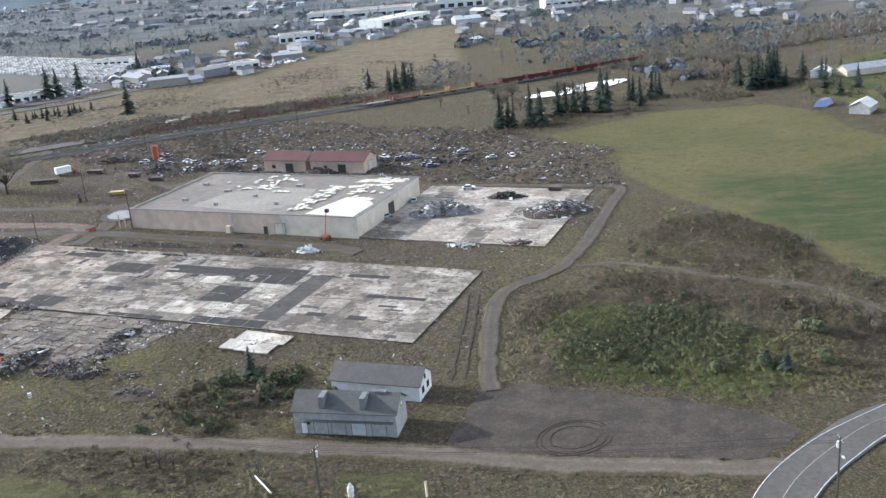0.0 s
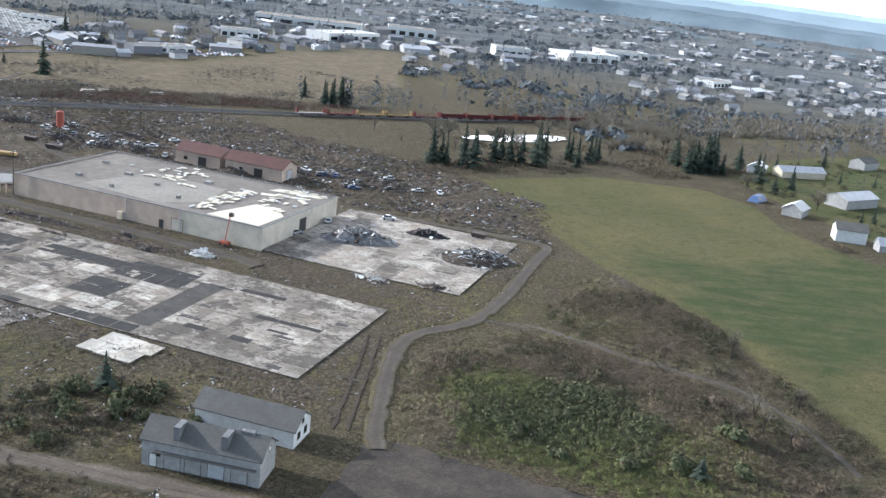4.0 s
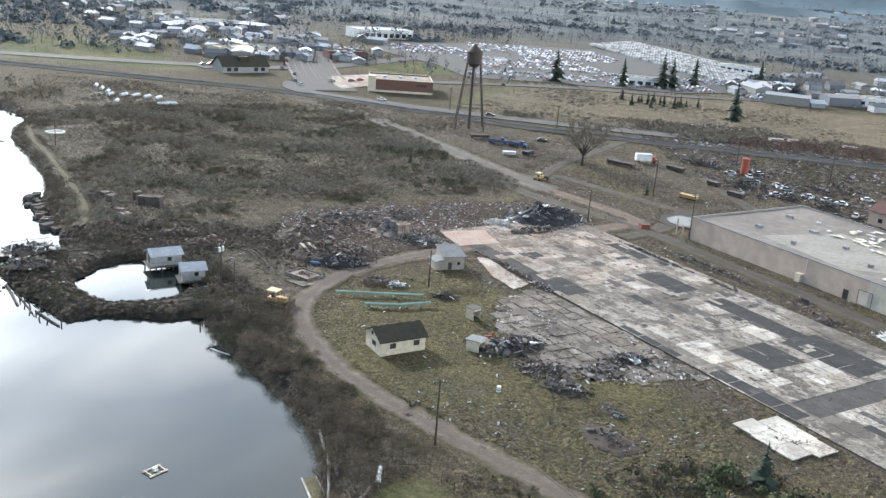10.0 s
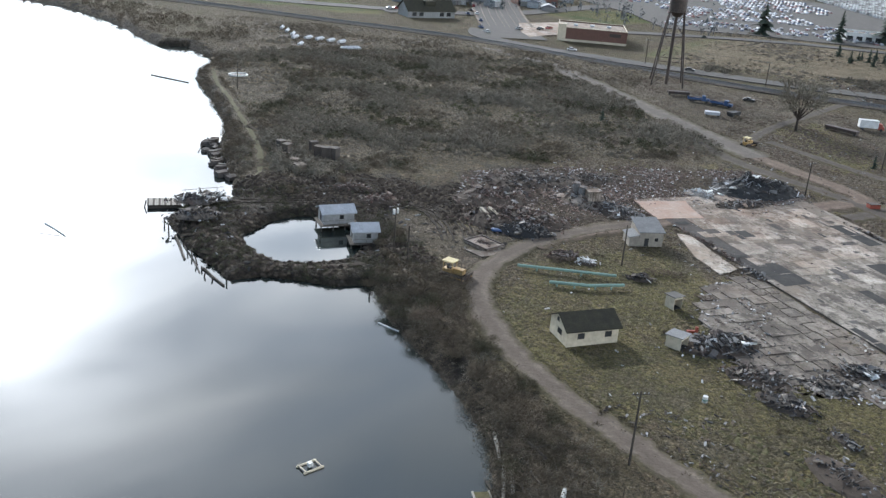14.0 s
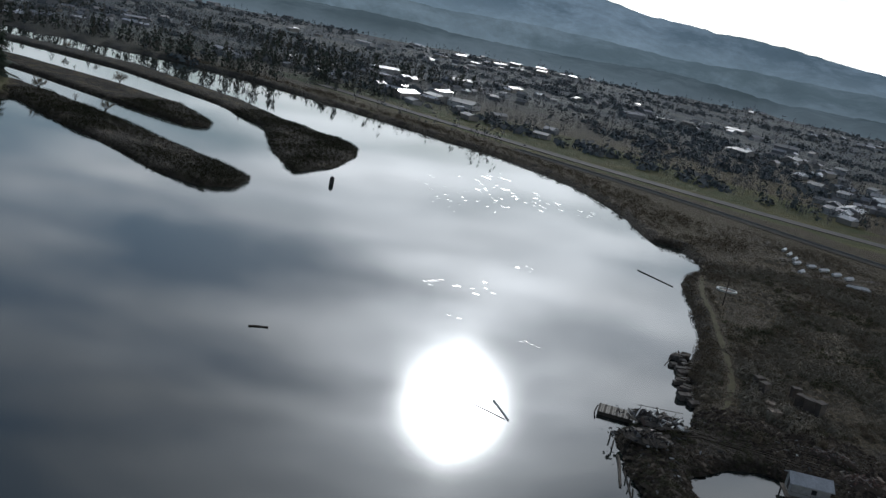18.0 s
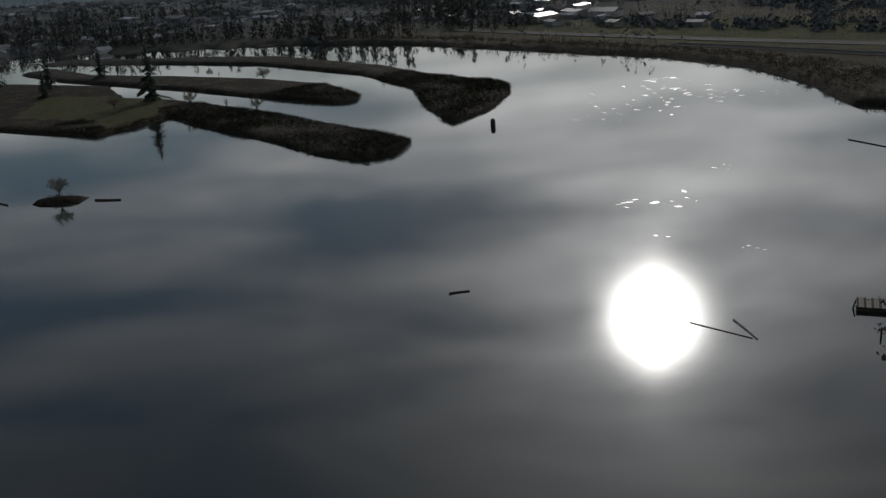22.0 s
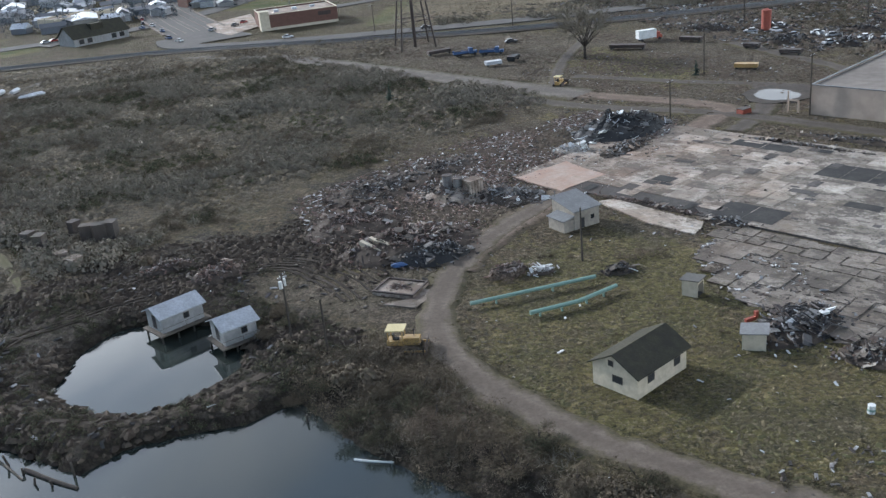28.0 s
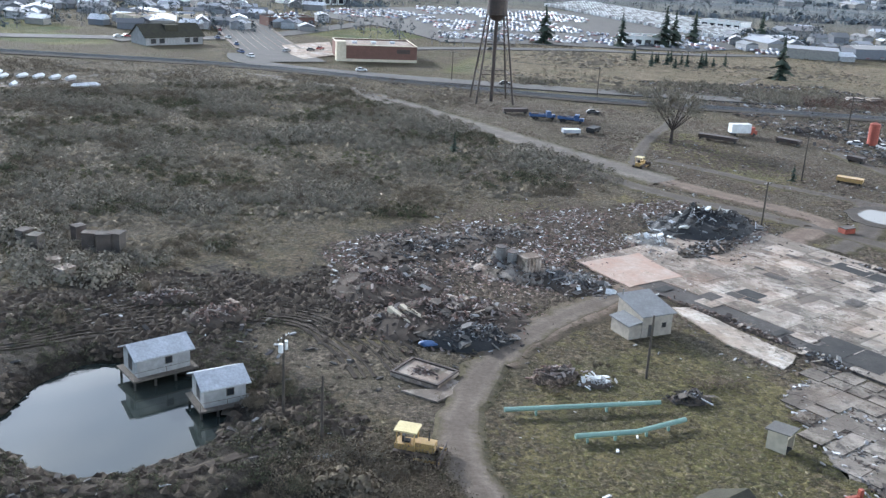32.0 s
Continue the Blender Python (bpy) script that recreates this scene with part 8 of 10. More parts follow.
plant(BARES[:1], 4.9, 364, 1.5)
FARMYARD = [(312, 160), (330, 150), (420, 180), (480, 250), (470, 320), (380, 318), (330, 262), (322, 215)]
thicket("farm_scrub", [q for q in spots_in(FARMYARD, 7.0, 1.2, 3.4, 65, 0.05, 0.0) if not any(math.hypot(q[0] - a, q[1] - b) < c for a, b, c in ((324, 228, 9), (372, 238, 15), (313.5, 194, 9), (399, 290, 16), (380, 300, 8), (472, 307, 12)))], 70, M_SCRUB, "dark bushes among the farm buildings", 0.1, 65, puff=True)
for q in spots_in(FARMYARD, 19.0, 1.2, 3.4, 66, 0.05, -0.2):
    if not any(math.hypot(q[0] - a, q[1] - b) < c for a, b, c in ((324, 228, 9), (372, 238, 16), (313.5, 194, 9), (399, 290, 16), (380, 300, 9), (472, 307, 12))):
        plant((FIRS, BARES)[int(q[0]) % 2], q[0], q[1], rt.uniform(0.4, 0.9))
plant(FIRS[1:2], 122, 76, 0.34)
LAWNEDGE = [(-10, 126), (4, 114), (16, 104), (26, 110), (10, 122), (-4, 132)]
thicket("lawn_bramble", spots_in(LAWNEDGE, 1.6, 0.6, 1.6, 50, 0.1, -0.3), 30, M_TWIG, "bare thicket beside the lawn", 0.08, 50)
SLOPE = [(-8, 122), (4, 110), (16, 100), (30, 98), (46, 84), (40, 70), (22, 72), (8, 84), (-2, 100)]
thicket("slope_bramble", spots_in(SLOPE, 1.9, 0.6, 1.8, 151, 0.1, -0.1), 110, M_BRIGHTBUSH, "green bramble on the slope below the lane", 0.06, 151, puff=True)
thicket("slope_bramble", spots_in(SLOPE, 2.4, 0.7, 2.0, 152, 0.1, 0.05), 120, M_DEEPBUSH, "dark green bramble on the slope below the lane", 0.06, 152, puff=True)
thicket("slope_weeds", spots_in(SLOPE, 2.0, 0.6, 1.6, 153, 0.12, -0.2), 50, M_REDTWIG, "reddish dead stalks on the slope", 0.03, 153)
for x, y, s in ((8, 117, 0.5), (10, 115, 0.6), (12, 113.5, 0.55), (14, 111.5, 0.45), (26, 101, 0.5)):
    plant(BARES[1:], x, y, s)
for x, y in ((-445, 200), (-430, 208), (-470, 192), (-395, 196), (-500, 165), (-560, 240), (-520, 250), (-480, 300), (-440, 305), (-620, 290), (-660, 270), (-336, 104)):
    plant(BARES, x, y, rt.uniform(0.35, 0.7))
for i in range(40):
    plant(BARES, 200 + rt.random() * 190, 330 + rt.random() * 60, rt.uniform(0.5, 0.9))
for t, (x, y) in zip(spare, ((206, 322), (342, 318), (215, 312), (262, 352), (150, 90))):
    t.matrix_world = at(x, y, 0)


def shrub(x, y, s, material, label, n=600):
    t = thing("shrub", at(x, y, height(x, y)), label, "shrub", "yard shrubs")
    part("stem", tube(B(), (0, 0, -0.2), (0, 0, s * 0.6), 0.07 * s, 0.03 * s, 6), M_BARK, t)
    rg = random.Random(int(x * 13 + y))
    thicket("crown", [(rg.gauss(0, 0.3) * s, rg.gauss(0, 0.3) * s, s * rg.uniform(0.1, 0.7), s * rg.uniform(0.4, 0.7)) for _ in range(6)], n // 6, material, "", 0.16, abs(int(x * 7 + y)), parent=t, puff=True)
    return t


for x, y, s in ((31, 139.6, 2.6), (28, 136, 2.4), (36.2, 129.5, 3.2), (33, 127, 2.2), (23, 122.4, 2.0), (38, 134, 2.4), (43, 132, 2.2), (45.4, 135.2, 2.0), (20, 128, 1.8), (28, 130, 2.4), (40, 126, 1.9), (25, 141, 1.6), (17.7, 137.2, 1.6), (52, 126, 1.6), (48, 122, 1.8), (12, 130, 1.5)):
    shrub(x, y, s, M_DEEPBUSH if rt.random() < 0.65 else M_TWIG, "dark evergreen shrub behind the barns")
BACKYARD = [(16, 120), (30, 118), (44, 122), (48, 134), (38, 142), (22, 142), (14, 132)]
thicket("yard_thicket", spots_in(BACKYARD, 2.6, 0.9, 2.2, 51, 0.1, -0.15), 70, M_SCRUB, "dark overgrown thicket behind the barns", 0.12, 51, puff=True)
thicket("yard_thicket", spots_in(BACKYARD, 2.6, 0.9, 2.0, 52, 0.1, 0.0), 60, M_TWIG, "brown bare thicket behind the barns", 0.1, 52, puff=True)
for x, y, s in ((104, 92, 2.2), (112, 84, 2.8), (121, 80, 2.6), (130, 74, 2.4), (138, 84, 3.2), (100, 100, 2.0), (146, 96, 2.6), (150, 78, 2.2)):
    shrub(x, y, s, M_DEEPBUSH if x < 140 else M_REDTWIG, "overgrown bramble shrub by the road")
for x, y, s in ((-62, 178, 2.2), (-58, 176, 2.4), (-70, 190, 1.5), (-67, 186, 1.6), (-97, 226, 1.8), (-104, 214, 1.6)):
    shrub(x, y, s, M_TWIG, "dense brown shrub by the lagoon")


def willow(x, y, s, material, label):
    """A round leafless bush: many fine shoots in a domed, uneven crown over short stems."""
    t = thing("bush", at(x, y, height(x, y)), label, "bush", "bank bushes")
    rg = random.Random(int(x * 17 + y * 5))
    for _ in range(4):
        part("stem", tube(B(), (rg.gauss(0, 0.15), rg.gauss(0, 0.15), -0.3), (rg.gauss(0, 0.4) * s, rg.gauss(0, 0.4) * s, s * 0.7), 0.05 * s, 0.02 * s, 5), M_BARK, t)
    spots = [(rg.gauss(0, 0.42) * s, rg.gauss(0, 0.42) * s, s * rg.uniform(0.05, 0.45), s * rg.uniform(0.4, 0.75)) for _ in range(9)]
    thicket("crown", spots, 320, material, "", 0.042, abs(int(x * 7 + y * 3)), parent=t, puff=True)
    thicket("twig_spray", spots, 90, M_TWIG, "", 0.022, abs(int(x * 5 + y * 11)), parent=t)
    return t


for x, y, s in ((-60.5, 170.8, 2.6), (-57.3, 174.5, 3.0), (-53.4, 170.9, 2.8), (-57.5, 166.5, 2.2), (-51.7, 165.7, 2.4), (-64.5, 178.5, 1.9), (-69, 178.6, 1.5), (-48.3, 162.0, 2.2), (-44, 156, 2.4), (-40.5, 160, 2.2), (-38, 151.5, 2.4), (-34, 146.5, 2.2), (-31.5, 151, 1.9), (-30, 140.5, 2.3), (-26, 137, 2.4), (-24.5, 142, 1.9), (-26.5, 130, 2.0), (-72, 201.5, 1.9), (-70.5, 198, 1.7), (-74, 195.5, 1.6)):
    willow(x, y, s, (M_TWIG, M_SCRUB, M_REDTWIG)[int(abs(x) * 3) % 3], "tall round leafless bush on the pond bank")
DARKWOOD = [(-566, 20), (-560, 80), (-600, 124), (-660, 140), (-740, 120), (-760, -60), (-600, -80)]
thicket("wood_edge", spots_in(DARKWOOD, 6.0, 3.0, 7.0, 60, 0.03, -0.6), 44, M_FIR, "dense dark wood on the far bank", 0.12, 60, "woods", puff=True)
RAILWOOD = [(330, 400), (420, 392), (560, 384), (700, 372), (720, 430), (560, 446), (430, 452), (340, 440)]
thicket("rail_wood", spots_in(RAILWOOD, 5.0, 3.0, 7.0, 61, 0.03, -0.5), 40, M_TWIGGREY, "brown leafless woodland along the railway", 0.05, 61, "woods")
M_REDBRUSH = scattered("red_brown_brush", [(0.15, 0.092, 0.072), (0.125, 0.08, 0.064), (0.17, 0.108, 0.085), (0.12, 0.088, 0.07)], 0.95)
RAILBELT = [(66, 448), (90, 444), (150, 440), (206, 434), (224, 448), (196, 460), (140, 468), (96, 472), (74, 466)]
thicket("rail_brush", spots_in(RAILBELT, 3.2, 1.6, 3.8, 67, 0.05, -0.3, None, 4), 90, M_REDBRUSH, "red-brown bare brush beyond the railway", 0.06, 67, puff=True)
RAILSCRUB = [(-40, 456), (20, 446), (100, 444), (190, 438), (200, 462), (120, 482), (40, 492), (-30, 474)]
thicket("rail_scrub", spots_in(RAILSCRUB, 3.4, 1.2, 3.2, 62, 0.04, -0.35), 60, M_TWIGGREY, "grey-brown scrub beyond the railway", 0.06, 62)
for x, y, w, d, a in ((93, 467, 7, 4.5, 12), (101, 469, 6, 4, 20), (126, 466.5, 7, 4, -6)):
    t = thing("pale_sheeting", at(x, y, height(x, y), a), "low stack under white sheeting beyond the railway", "stack", "sheeted stacks")
    part("stack", box(B(), -w / 2 + 0.3, -d / 2 + 0.3, -0.2, w / 2 - 0.3, d / 2 - 0.3, 1.2), M_WOOD, t)
    bm = B()
    cols = [[bm.verts.new((w * (i / 10 - 0.5), d * (j / 5 - 0.5), 1.4 + 0.3 * noise.noise((i * 0.6 + x, j * 0.8, 1)) - (0.8 if i in (0, 10) or j in (0, 5) else 0))) for j in range(6)] for i in range(11)]
    for i in range(10):
        for j in range(5):
            bm.faces.new((cols[i][j], cols[i + 1][j], cols[i + 1][j + 1], cols[i][j + 1]))
    part("sheeting", bm, M_PALE, t)
POOLWOOD = [(190, 300), (212, 296), (270, 300), (318, 286), (372, 296), (380, 350), (320, 358), (250, 356), (196, 340)]
thicket("pool_scrub", spots_in(POOLWOOD, 3.0, 1.0, 3.0, 63, 0.04, -0.1), 30, M_TWIG, "brown scrub behind the pasture", 0.07, 63)
HEDGE = [(316, 240), (300, 211), (296, 186), (300, 165), (298, 146), (303, 146), (305, 166), (301, 186), (305, 212), (321, 240)]
thicket("farm_hedge", spots_in(HEDGE, 2.0, 0.8, 2.0, 64, 0.1, -0.1), 28, M_TWIG, "thin hedge along the pasture", 0.08, 64)


def verge(pts, w, seed, material, label, lo=0.15, hi=0.6):
    """Weeds along both edges of a lane."""
    r = random.Random(seed)
    line, out = smooth(pts, 0.9), []
    for p, q in zip(line, line[1:]):
        d = (q - p).normalized()
        n = Vector((-d.y, d.x))
        for s in (-1, 1):
            if noise.noise((p.x * 0.12, p.y * 0.12, s * 5.0)) > -0.15:
                e = p + n * s * (w / 2 + r.gauss(0.25, 0.45))
                out.append((e.x, e.y, max(height(e.x, e.y), 0.0) - 0.03, r.uniform(lo, hi)))
    thicket("lane_weeds", out, 18, material, label, 0.07, seed)


MILL = [(86, 62), (69, 75), (52, 91), (33, 107.5), (16, 121), (3, 131), (-8, 138.5), (-24, 150), (-36, 161.5), (-45, 174.5), (-49.5, 187), (-49, 199), (-44, 214), (-35, 228), (-24, 239.5)]
TRACK = [(74, 104), (80, 116), (101, 146), (122, 152.5), (142, 167), (168, 191), (181, 203), (176, 212), (160, 228), (140, 248)]
verge(MILL, 5.2, 71, M_DRYGRASS, "dead grass along the mill lane")
verge(MILL, 5.6, 72, M_SCRUB, "dark weeds along the mill lane")
verge(TRACK, 4.6, 73, M_DRYGRASS, "dead grass along the site track")
verge(TRACK, 5.0, 74, M_SCRUB, "dark weeds along the site track")
verge([(-20, 333), (-52, 372), (-86, 414)], 11.0, 75, M_SCRUB, "dark weeds along the north lane", 0.3, 1.0)
verge([tuple(S(*q).to_2d()) for q in ((-110, -21), (46, -21))], 0.6, 76, M_TWIG, "weeds along the slab's edge", 0.15, 0.5)
verge([tuple(S(*q).to_2d()) for q in ((-111, -67.5), (46, -67.5), (47, -22))], 0.6, 77, M_DRYGRASS, "dead grass along the slab's edge", 0.15, 0.5)
thicket("soil_mound_weeds", [(-39 + dx, 203.6 + dy, 0.2, 1.1) for dx, dy in ((0, 0), (1.6, 0.8), (-1.4, 0.6), (2.8, 1.6), (0.6, -1.2))] + [(-18 + dx, 207 + dy, 0.1, 1.2) for dx, dy in ((0, 0), (1.8, 0.4), (-1.6, -0.4), (3.2, 0.9), (0.4, 1.3), (-2.8, 0.4))] + [(-9.5 + dx, 199 + dy, 0.1, 0.9) for dx, dy in ((0, 0), (1.4, 0.8), (-1.2, 0.5))], 130, M_REDTWIG, "reddish dead weeds on low soil mounds", 0.07, 80, puff=True)
for region, seed in ((UPPER, 81), (LOWER, 83)):
    thicket("berry_brush", spots_in(region, 3.0, 1.0, 2.4, seed, 0.09, -0.2, on_track, 4), 150, M_SCRUB, "dark rounded bramble on the slope", 0.075, seed, puff=True)
    thicket("berry_grass", spots_in(region, 2.2, 0.8, 1.6, seed + 1, 0.08, -0.05, on_track, 4), 44, M_DRYGRASS, "tall pale dead grass on the slope", 0.035, seed + 1)
thicket("berry_grass", spots_in(BERRY, 2.6, 0.6, 1.3, 88, 0.07, 0.05, on_track, 6), 36, M_BRIGHTBUSH, "green weeds on the slope", 0.05, 88)
thicket("open_scrub", spots_in(OPENLAND, 6.0, 0.7, 2.2, 85, 0.03, 0.05), 60, M_TWIG, "scattered brown scrub on open land", 0.09, 85, puff=True)
thicket("open_grass", spots_in(OPENLAND, 5.0, 0.5, 1.1, 86, 0.03, -0.1), 22, M_DRYGRASS, "dead grass on open land", 0.06, 86)
thicket("junk_weeds", spots_in(JUNK, 3.2, 0.3, 0.9, 87, 0.06, 0.05), 24, M_SCRUB, "dark weeds on the bare junk yard", 0.08, 87)
# ---------------------------------------------------------------- uneven soil: clods and tussocks
def heights(x, y):
    """Heights of the ground sheet at arrays of places."""
    i = np.clip(np.searchsorted(gy, y) - 1, 0, ny - 2)
    j = np.clip(np.searchsorted(gx, x) - 1, 0, nx - 2)
    u, v = (x - gx[j]) / (gx[j + 1] - gx[j]), (y - gy[i]) / (gy[i + 1] - gy[i])
    return (GZ[i, j] * (1 - u) + GZ[i, j + 1] * u) * (1 - v) + (GZ[i + 1, j] * (1 - u) + GZ[i + 1, j + 1] * u) * v


def lumps_on(name, region, step, lo, hi, rise, material, label, seed, cut=-0.1, clump=0.09, off=True):
    """Low uneven lumps of soil or turf over a stretch of ground, each a loose island with a ragged foot."""
    r = np.random.default_rng(seed)
    xs, ys = np.array([p[0] for p in region]), np.array([p[1] for p in region])
    px, py = np.meshgrid(np.arange(xs.min(), xs.max(), step), np.arange(ys.min(), ys.max(), step))
    px, py = (px + r.uniform(-0.7, 0.7, px.shape) * step).ravel(), (py + r.uniform(-0.7, 0.7, py.shape) * step).ravel()
    ok = field_of(region, px, py) / 6 + 0.3 > r.uniform(0, 1, px.shape)
    if off:
        a, b = (px - O0.x) * U.x + (py - O0.y) * U.y, (px - O0.x) * V.x + (py - O0.y) * V.y
        ok &= ~((a > -112) & (a < 47.5) & (b > -68) & (b < -20)) & ~((a > -85) & (a < 61) & (b > -1) & (b < 63)) & ~((a > -63) & (a < -11) & (b > -95) & (b < -67) & (r.uniform(0, 1, px.shape) < 0.6))
    px, py = px[ok], py[ok]
    q = np.array([noise.noise((x * clump, y * clump, seed * 0.37)) for x, y in zip(px, py)])
    keep = (q > cut + r.normal(0, 0.12, q.shape))
    px, py, q = px[keep], py[keep], q[keep]
    trodden = (field_of(APRON, px, py) < -1) | (r.uniform(0, 1, px.shape) < 0.15)
    px, py, q = px[trodden], py[trodden], q[trodden]
    for line, w in ((MILL, 3.2), (TRACK, 2.6), (TRACKLINE, 1.2)):
        pts = np.array([tuple(p)[:2] for p in smooth(list(line), 2.0)])
        far_off = np.full(px.shape, 1e9)
        for c in pts:
            far_off = np.minimum(far_off, np.hypot(px - c[0], py - c[1]))
        px, py, q = px[far_off > w], py[far_off > w], q[far_off > w]
    z = heights(px, py)
    dry = z > -2.3
    px, py, z, q = px[dry], py[dry], z[dry], q[dry]
    n = len(px)
    size = (lo + (hi - lo) * np.clip(q - cut, 0, 0.5) * 2) * r.uniform(0.5, 1.3, n)
    turn, long = r.uniform(0, 6.3, n), r.uniform(0.8, 2.0, n)
    v = np.zeros((n, 9, 3))
    for j in range(6):
        t = j * math.pi / 3
        u0, u1 = np.cos(t) * size * long * r.uniform(0.6, 1.2, n), np.sin(t) * size * r.uniform(0.6, 1.2, n)
        v[:, j, 0], v[:, j, 1], v[:, j, 2] = px + u0 * np.cos(turn) - u1 * np.sin(turn), py + u0 * np.sin(turn) + u1 * np.cos(turn), z - 0.08
    for j in range(3):
        u0, u1 = (j - 1) * 0.35 * size * long, r.normal(0, 0.15, n) * size
        v[:, 6 + j, 0], v[:, 6 + j, 1], v[:, 6 + j, 2] = px + u0 * np.cos(turn) - u1 * np.sin(turn), py + u0 * np.sin(turn) + u1 * np.cos(turn), z + size * rise * r.uniform(0.4, 1.2, n)
    f = np.array([(0, 1, 8), (1, 2, 7), (2, 3, 6), (3, 4, 6), (4, 5, 7), (5, 0, 8), (1, 7, 8), (2, 6, 7), (4, 7, 6), (5, 8, 7)])
    faces = (f[None] + 9 * np.arange(n)[:, None, None]).reshape(-1, 3)
    return tagged(raw(name, v.reshape(-1, 3).tolist(), faces.tolist(), material), label, "soil", kind="stuff")


M_CLOD = scattered("brown_clods", [(0.145, 0.112, 0.083), (0.118, 0.091, 0.068), (0.165, 0.13, 0.096), (0.095, 0.074, 0.056), (0.13, 0.102, 0.078)], 0.95)
M_TUSSOCK = scattered("tawny_tussocks", [(0.13, 0.108, 0.064), (0.118, 0.099, 0.058), (0.108, 0.098, 0.05), (0.096, 0.08, 0.05), (0.142, 0.117, 0.07), (0.10, 0.096, 0.046)], 0.95)
M_BRUSHTUFT = scattered("grey_brown_tufts", [(0.16, 0.135, 0.10), (0.13, 0.108, 0.08), (0.20, 0.165, 0.118), (0.105, 0.09, 0.066), (0.225, 0.18, 0.12)], 0.95)
M_DARKCLOD = scattered("dark_mud_clods", [(0.085, 0.067, 0.05), (0.06, 0.047, 0.036), (0.11, 0.088, 0.066), (0.045, 0.036, 0.029)], 0.95)
lumps_on("clods", DIRT, 1.05, 0.18, 0.6, 0.3, M_CLOD, "uneven brown clods of bare soil", 201, -0.3)
lumps_on("clods", TIPS, 0.9, 0.18, 0.55, 0.32, M_CLOD, "churned brown soil with broken pieces", 202, -0.4)
M_PINKCLOD = scattered("pink_brick_dust_clods", [(0.34, 0.235, 0.185), (0.28, 0.20, 0.16), (0.40, 0.30, 0.245), (0.22, 0.155, 0.12), (0.46, 0.40, 0.35)], 0.95)
lumps_on("clods", [(-72, 232), (-64, 258), (-44, 268), (-32, 254), (-24, 240), (-36, 228), (-52, 233)], 0.75, 0.15, 0.55, 0.35, M_PINKCLOD, "pink crushed brick and mortar", 218, -0.15)
lumps_on("clods", MUDFLAT, 0.9, 0.2, 0.8, 0.5, M_DARKCLOD, "churned dark mud", 203, -0.5)
lumps_on("clods", SPIT, 1.1, 0.2, 0.7, 0.5, M_DARKCLOD, "dark mud clods on the spit", 204, -0.3)
lumps_on("clods", NORTHROUGH, 1.8, 0.3, 1.1, 0.4, M_CLOD, "dark uneven ground behind the warehouse", 205, -0.3)
lumps_on("tussocks", SOUTHYARD, 0.85, 0.2, 0.62, 0.26, M_TUSSOCK, "tawny tussocks of dead grass", 206, -0.35)
lumps_on("clods", SOUTHYARD, 1.5, 0.2, 0.6, 0.22, M_CLOD, "brown soil between the tussocks", 207, 0.0)
lumps_on("tussocks", OLDYARD, 0.9, 0.15, 0.48, 0.22, M_TUSSOCK, "tawny and green tussocks in the old yard", 208, -0.3)
lumps_on("tussocks", BERRY, 0.95, 0.25, 0.7, 0.32, M_TUSSOCK, "tawny tussocks of dead grass on the slope", 209, -0.25)
lumps_on("tussocks", NEARLAND, 1.1, 0.22, 0.65, 0.28, M_TUSSOCK, "tawny tussocks on the near ground", 210, -0.2)
lumps_on("tussocks", BRUSH, 1.5, 0.4, 1.1, 0.5, M_BRUSHTUFT, "tawny tussocks between the brush", 211, -0.1)
lumps_on("clods", JUNK, 1.9, 0.3, 0.9, 0.35, M_CLOD, "stony brown soil of the junk yard", 214, -0.1)
lumps_on("tussocks", OPENLAND, 3.4, 0.6, 1.9, 0.4, M_BRUSHTUFT, "brown tussocks on open land", 215, -0.15, 0.03)
lumps_on("tussocks", MARGIN, 2.2, 0.5, 1.4, 0.45, M_BRUSHTUFT, "brown tussocks along the pond margin", 216, -0.1)
lumps_on("tussocks", [(60, 100), (74, 112), (96, 148), (122, 158), (150, 182), (170, 200), (190, 186), (176, 160), (140, 146), (112, 146), (92, 122), (84, 104)], 0.95, 0.2, 0.6, 0.25, M_TUSSOCK, "tawny tussocks beside the site track", 212, -0.2)
lumps_on("tussocks", [tuple(S(*p).to_2d()) for p in ((-84, -19), (46, -19), (60, -8), (60, -2), (4, -2), (-84, -8))], 0.85, 0.15, 0.5, 0.22, M_CLOD, "dark soil and turf between slab and warehouse", 213, -0.3)

# ---------------------------------------------------------------- vehicles
CAR_COLOURS = {"white": (0.7, 0.7, 0.7), "silver": (0.4, 0.41, 0.42), "dark": (0.03, 0.03, 0.035), "blue": (0.05, 0.09, 0.2), "red": (0.35, 0.03, 0.025)}
CARS = {}


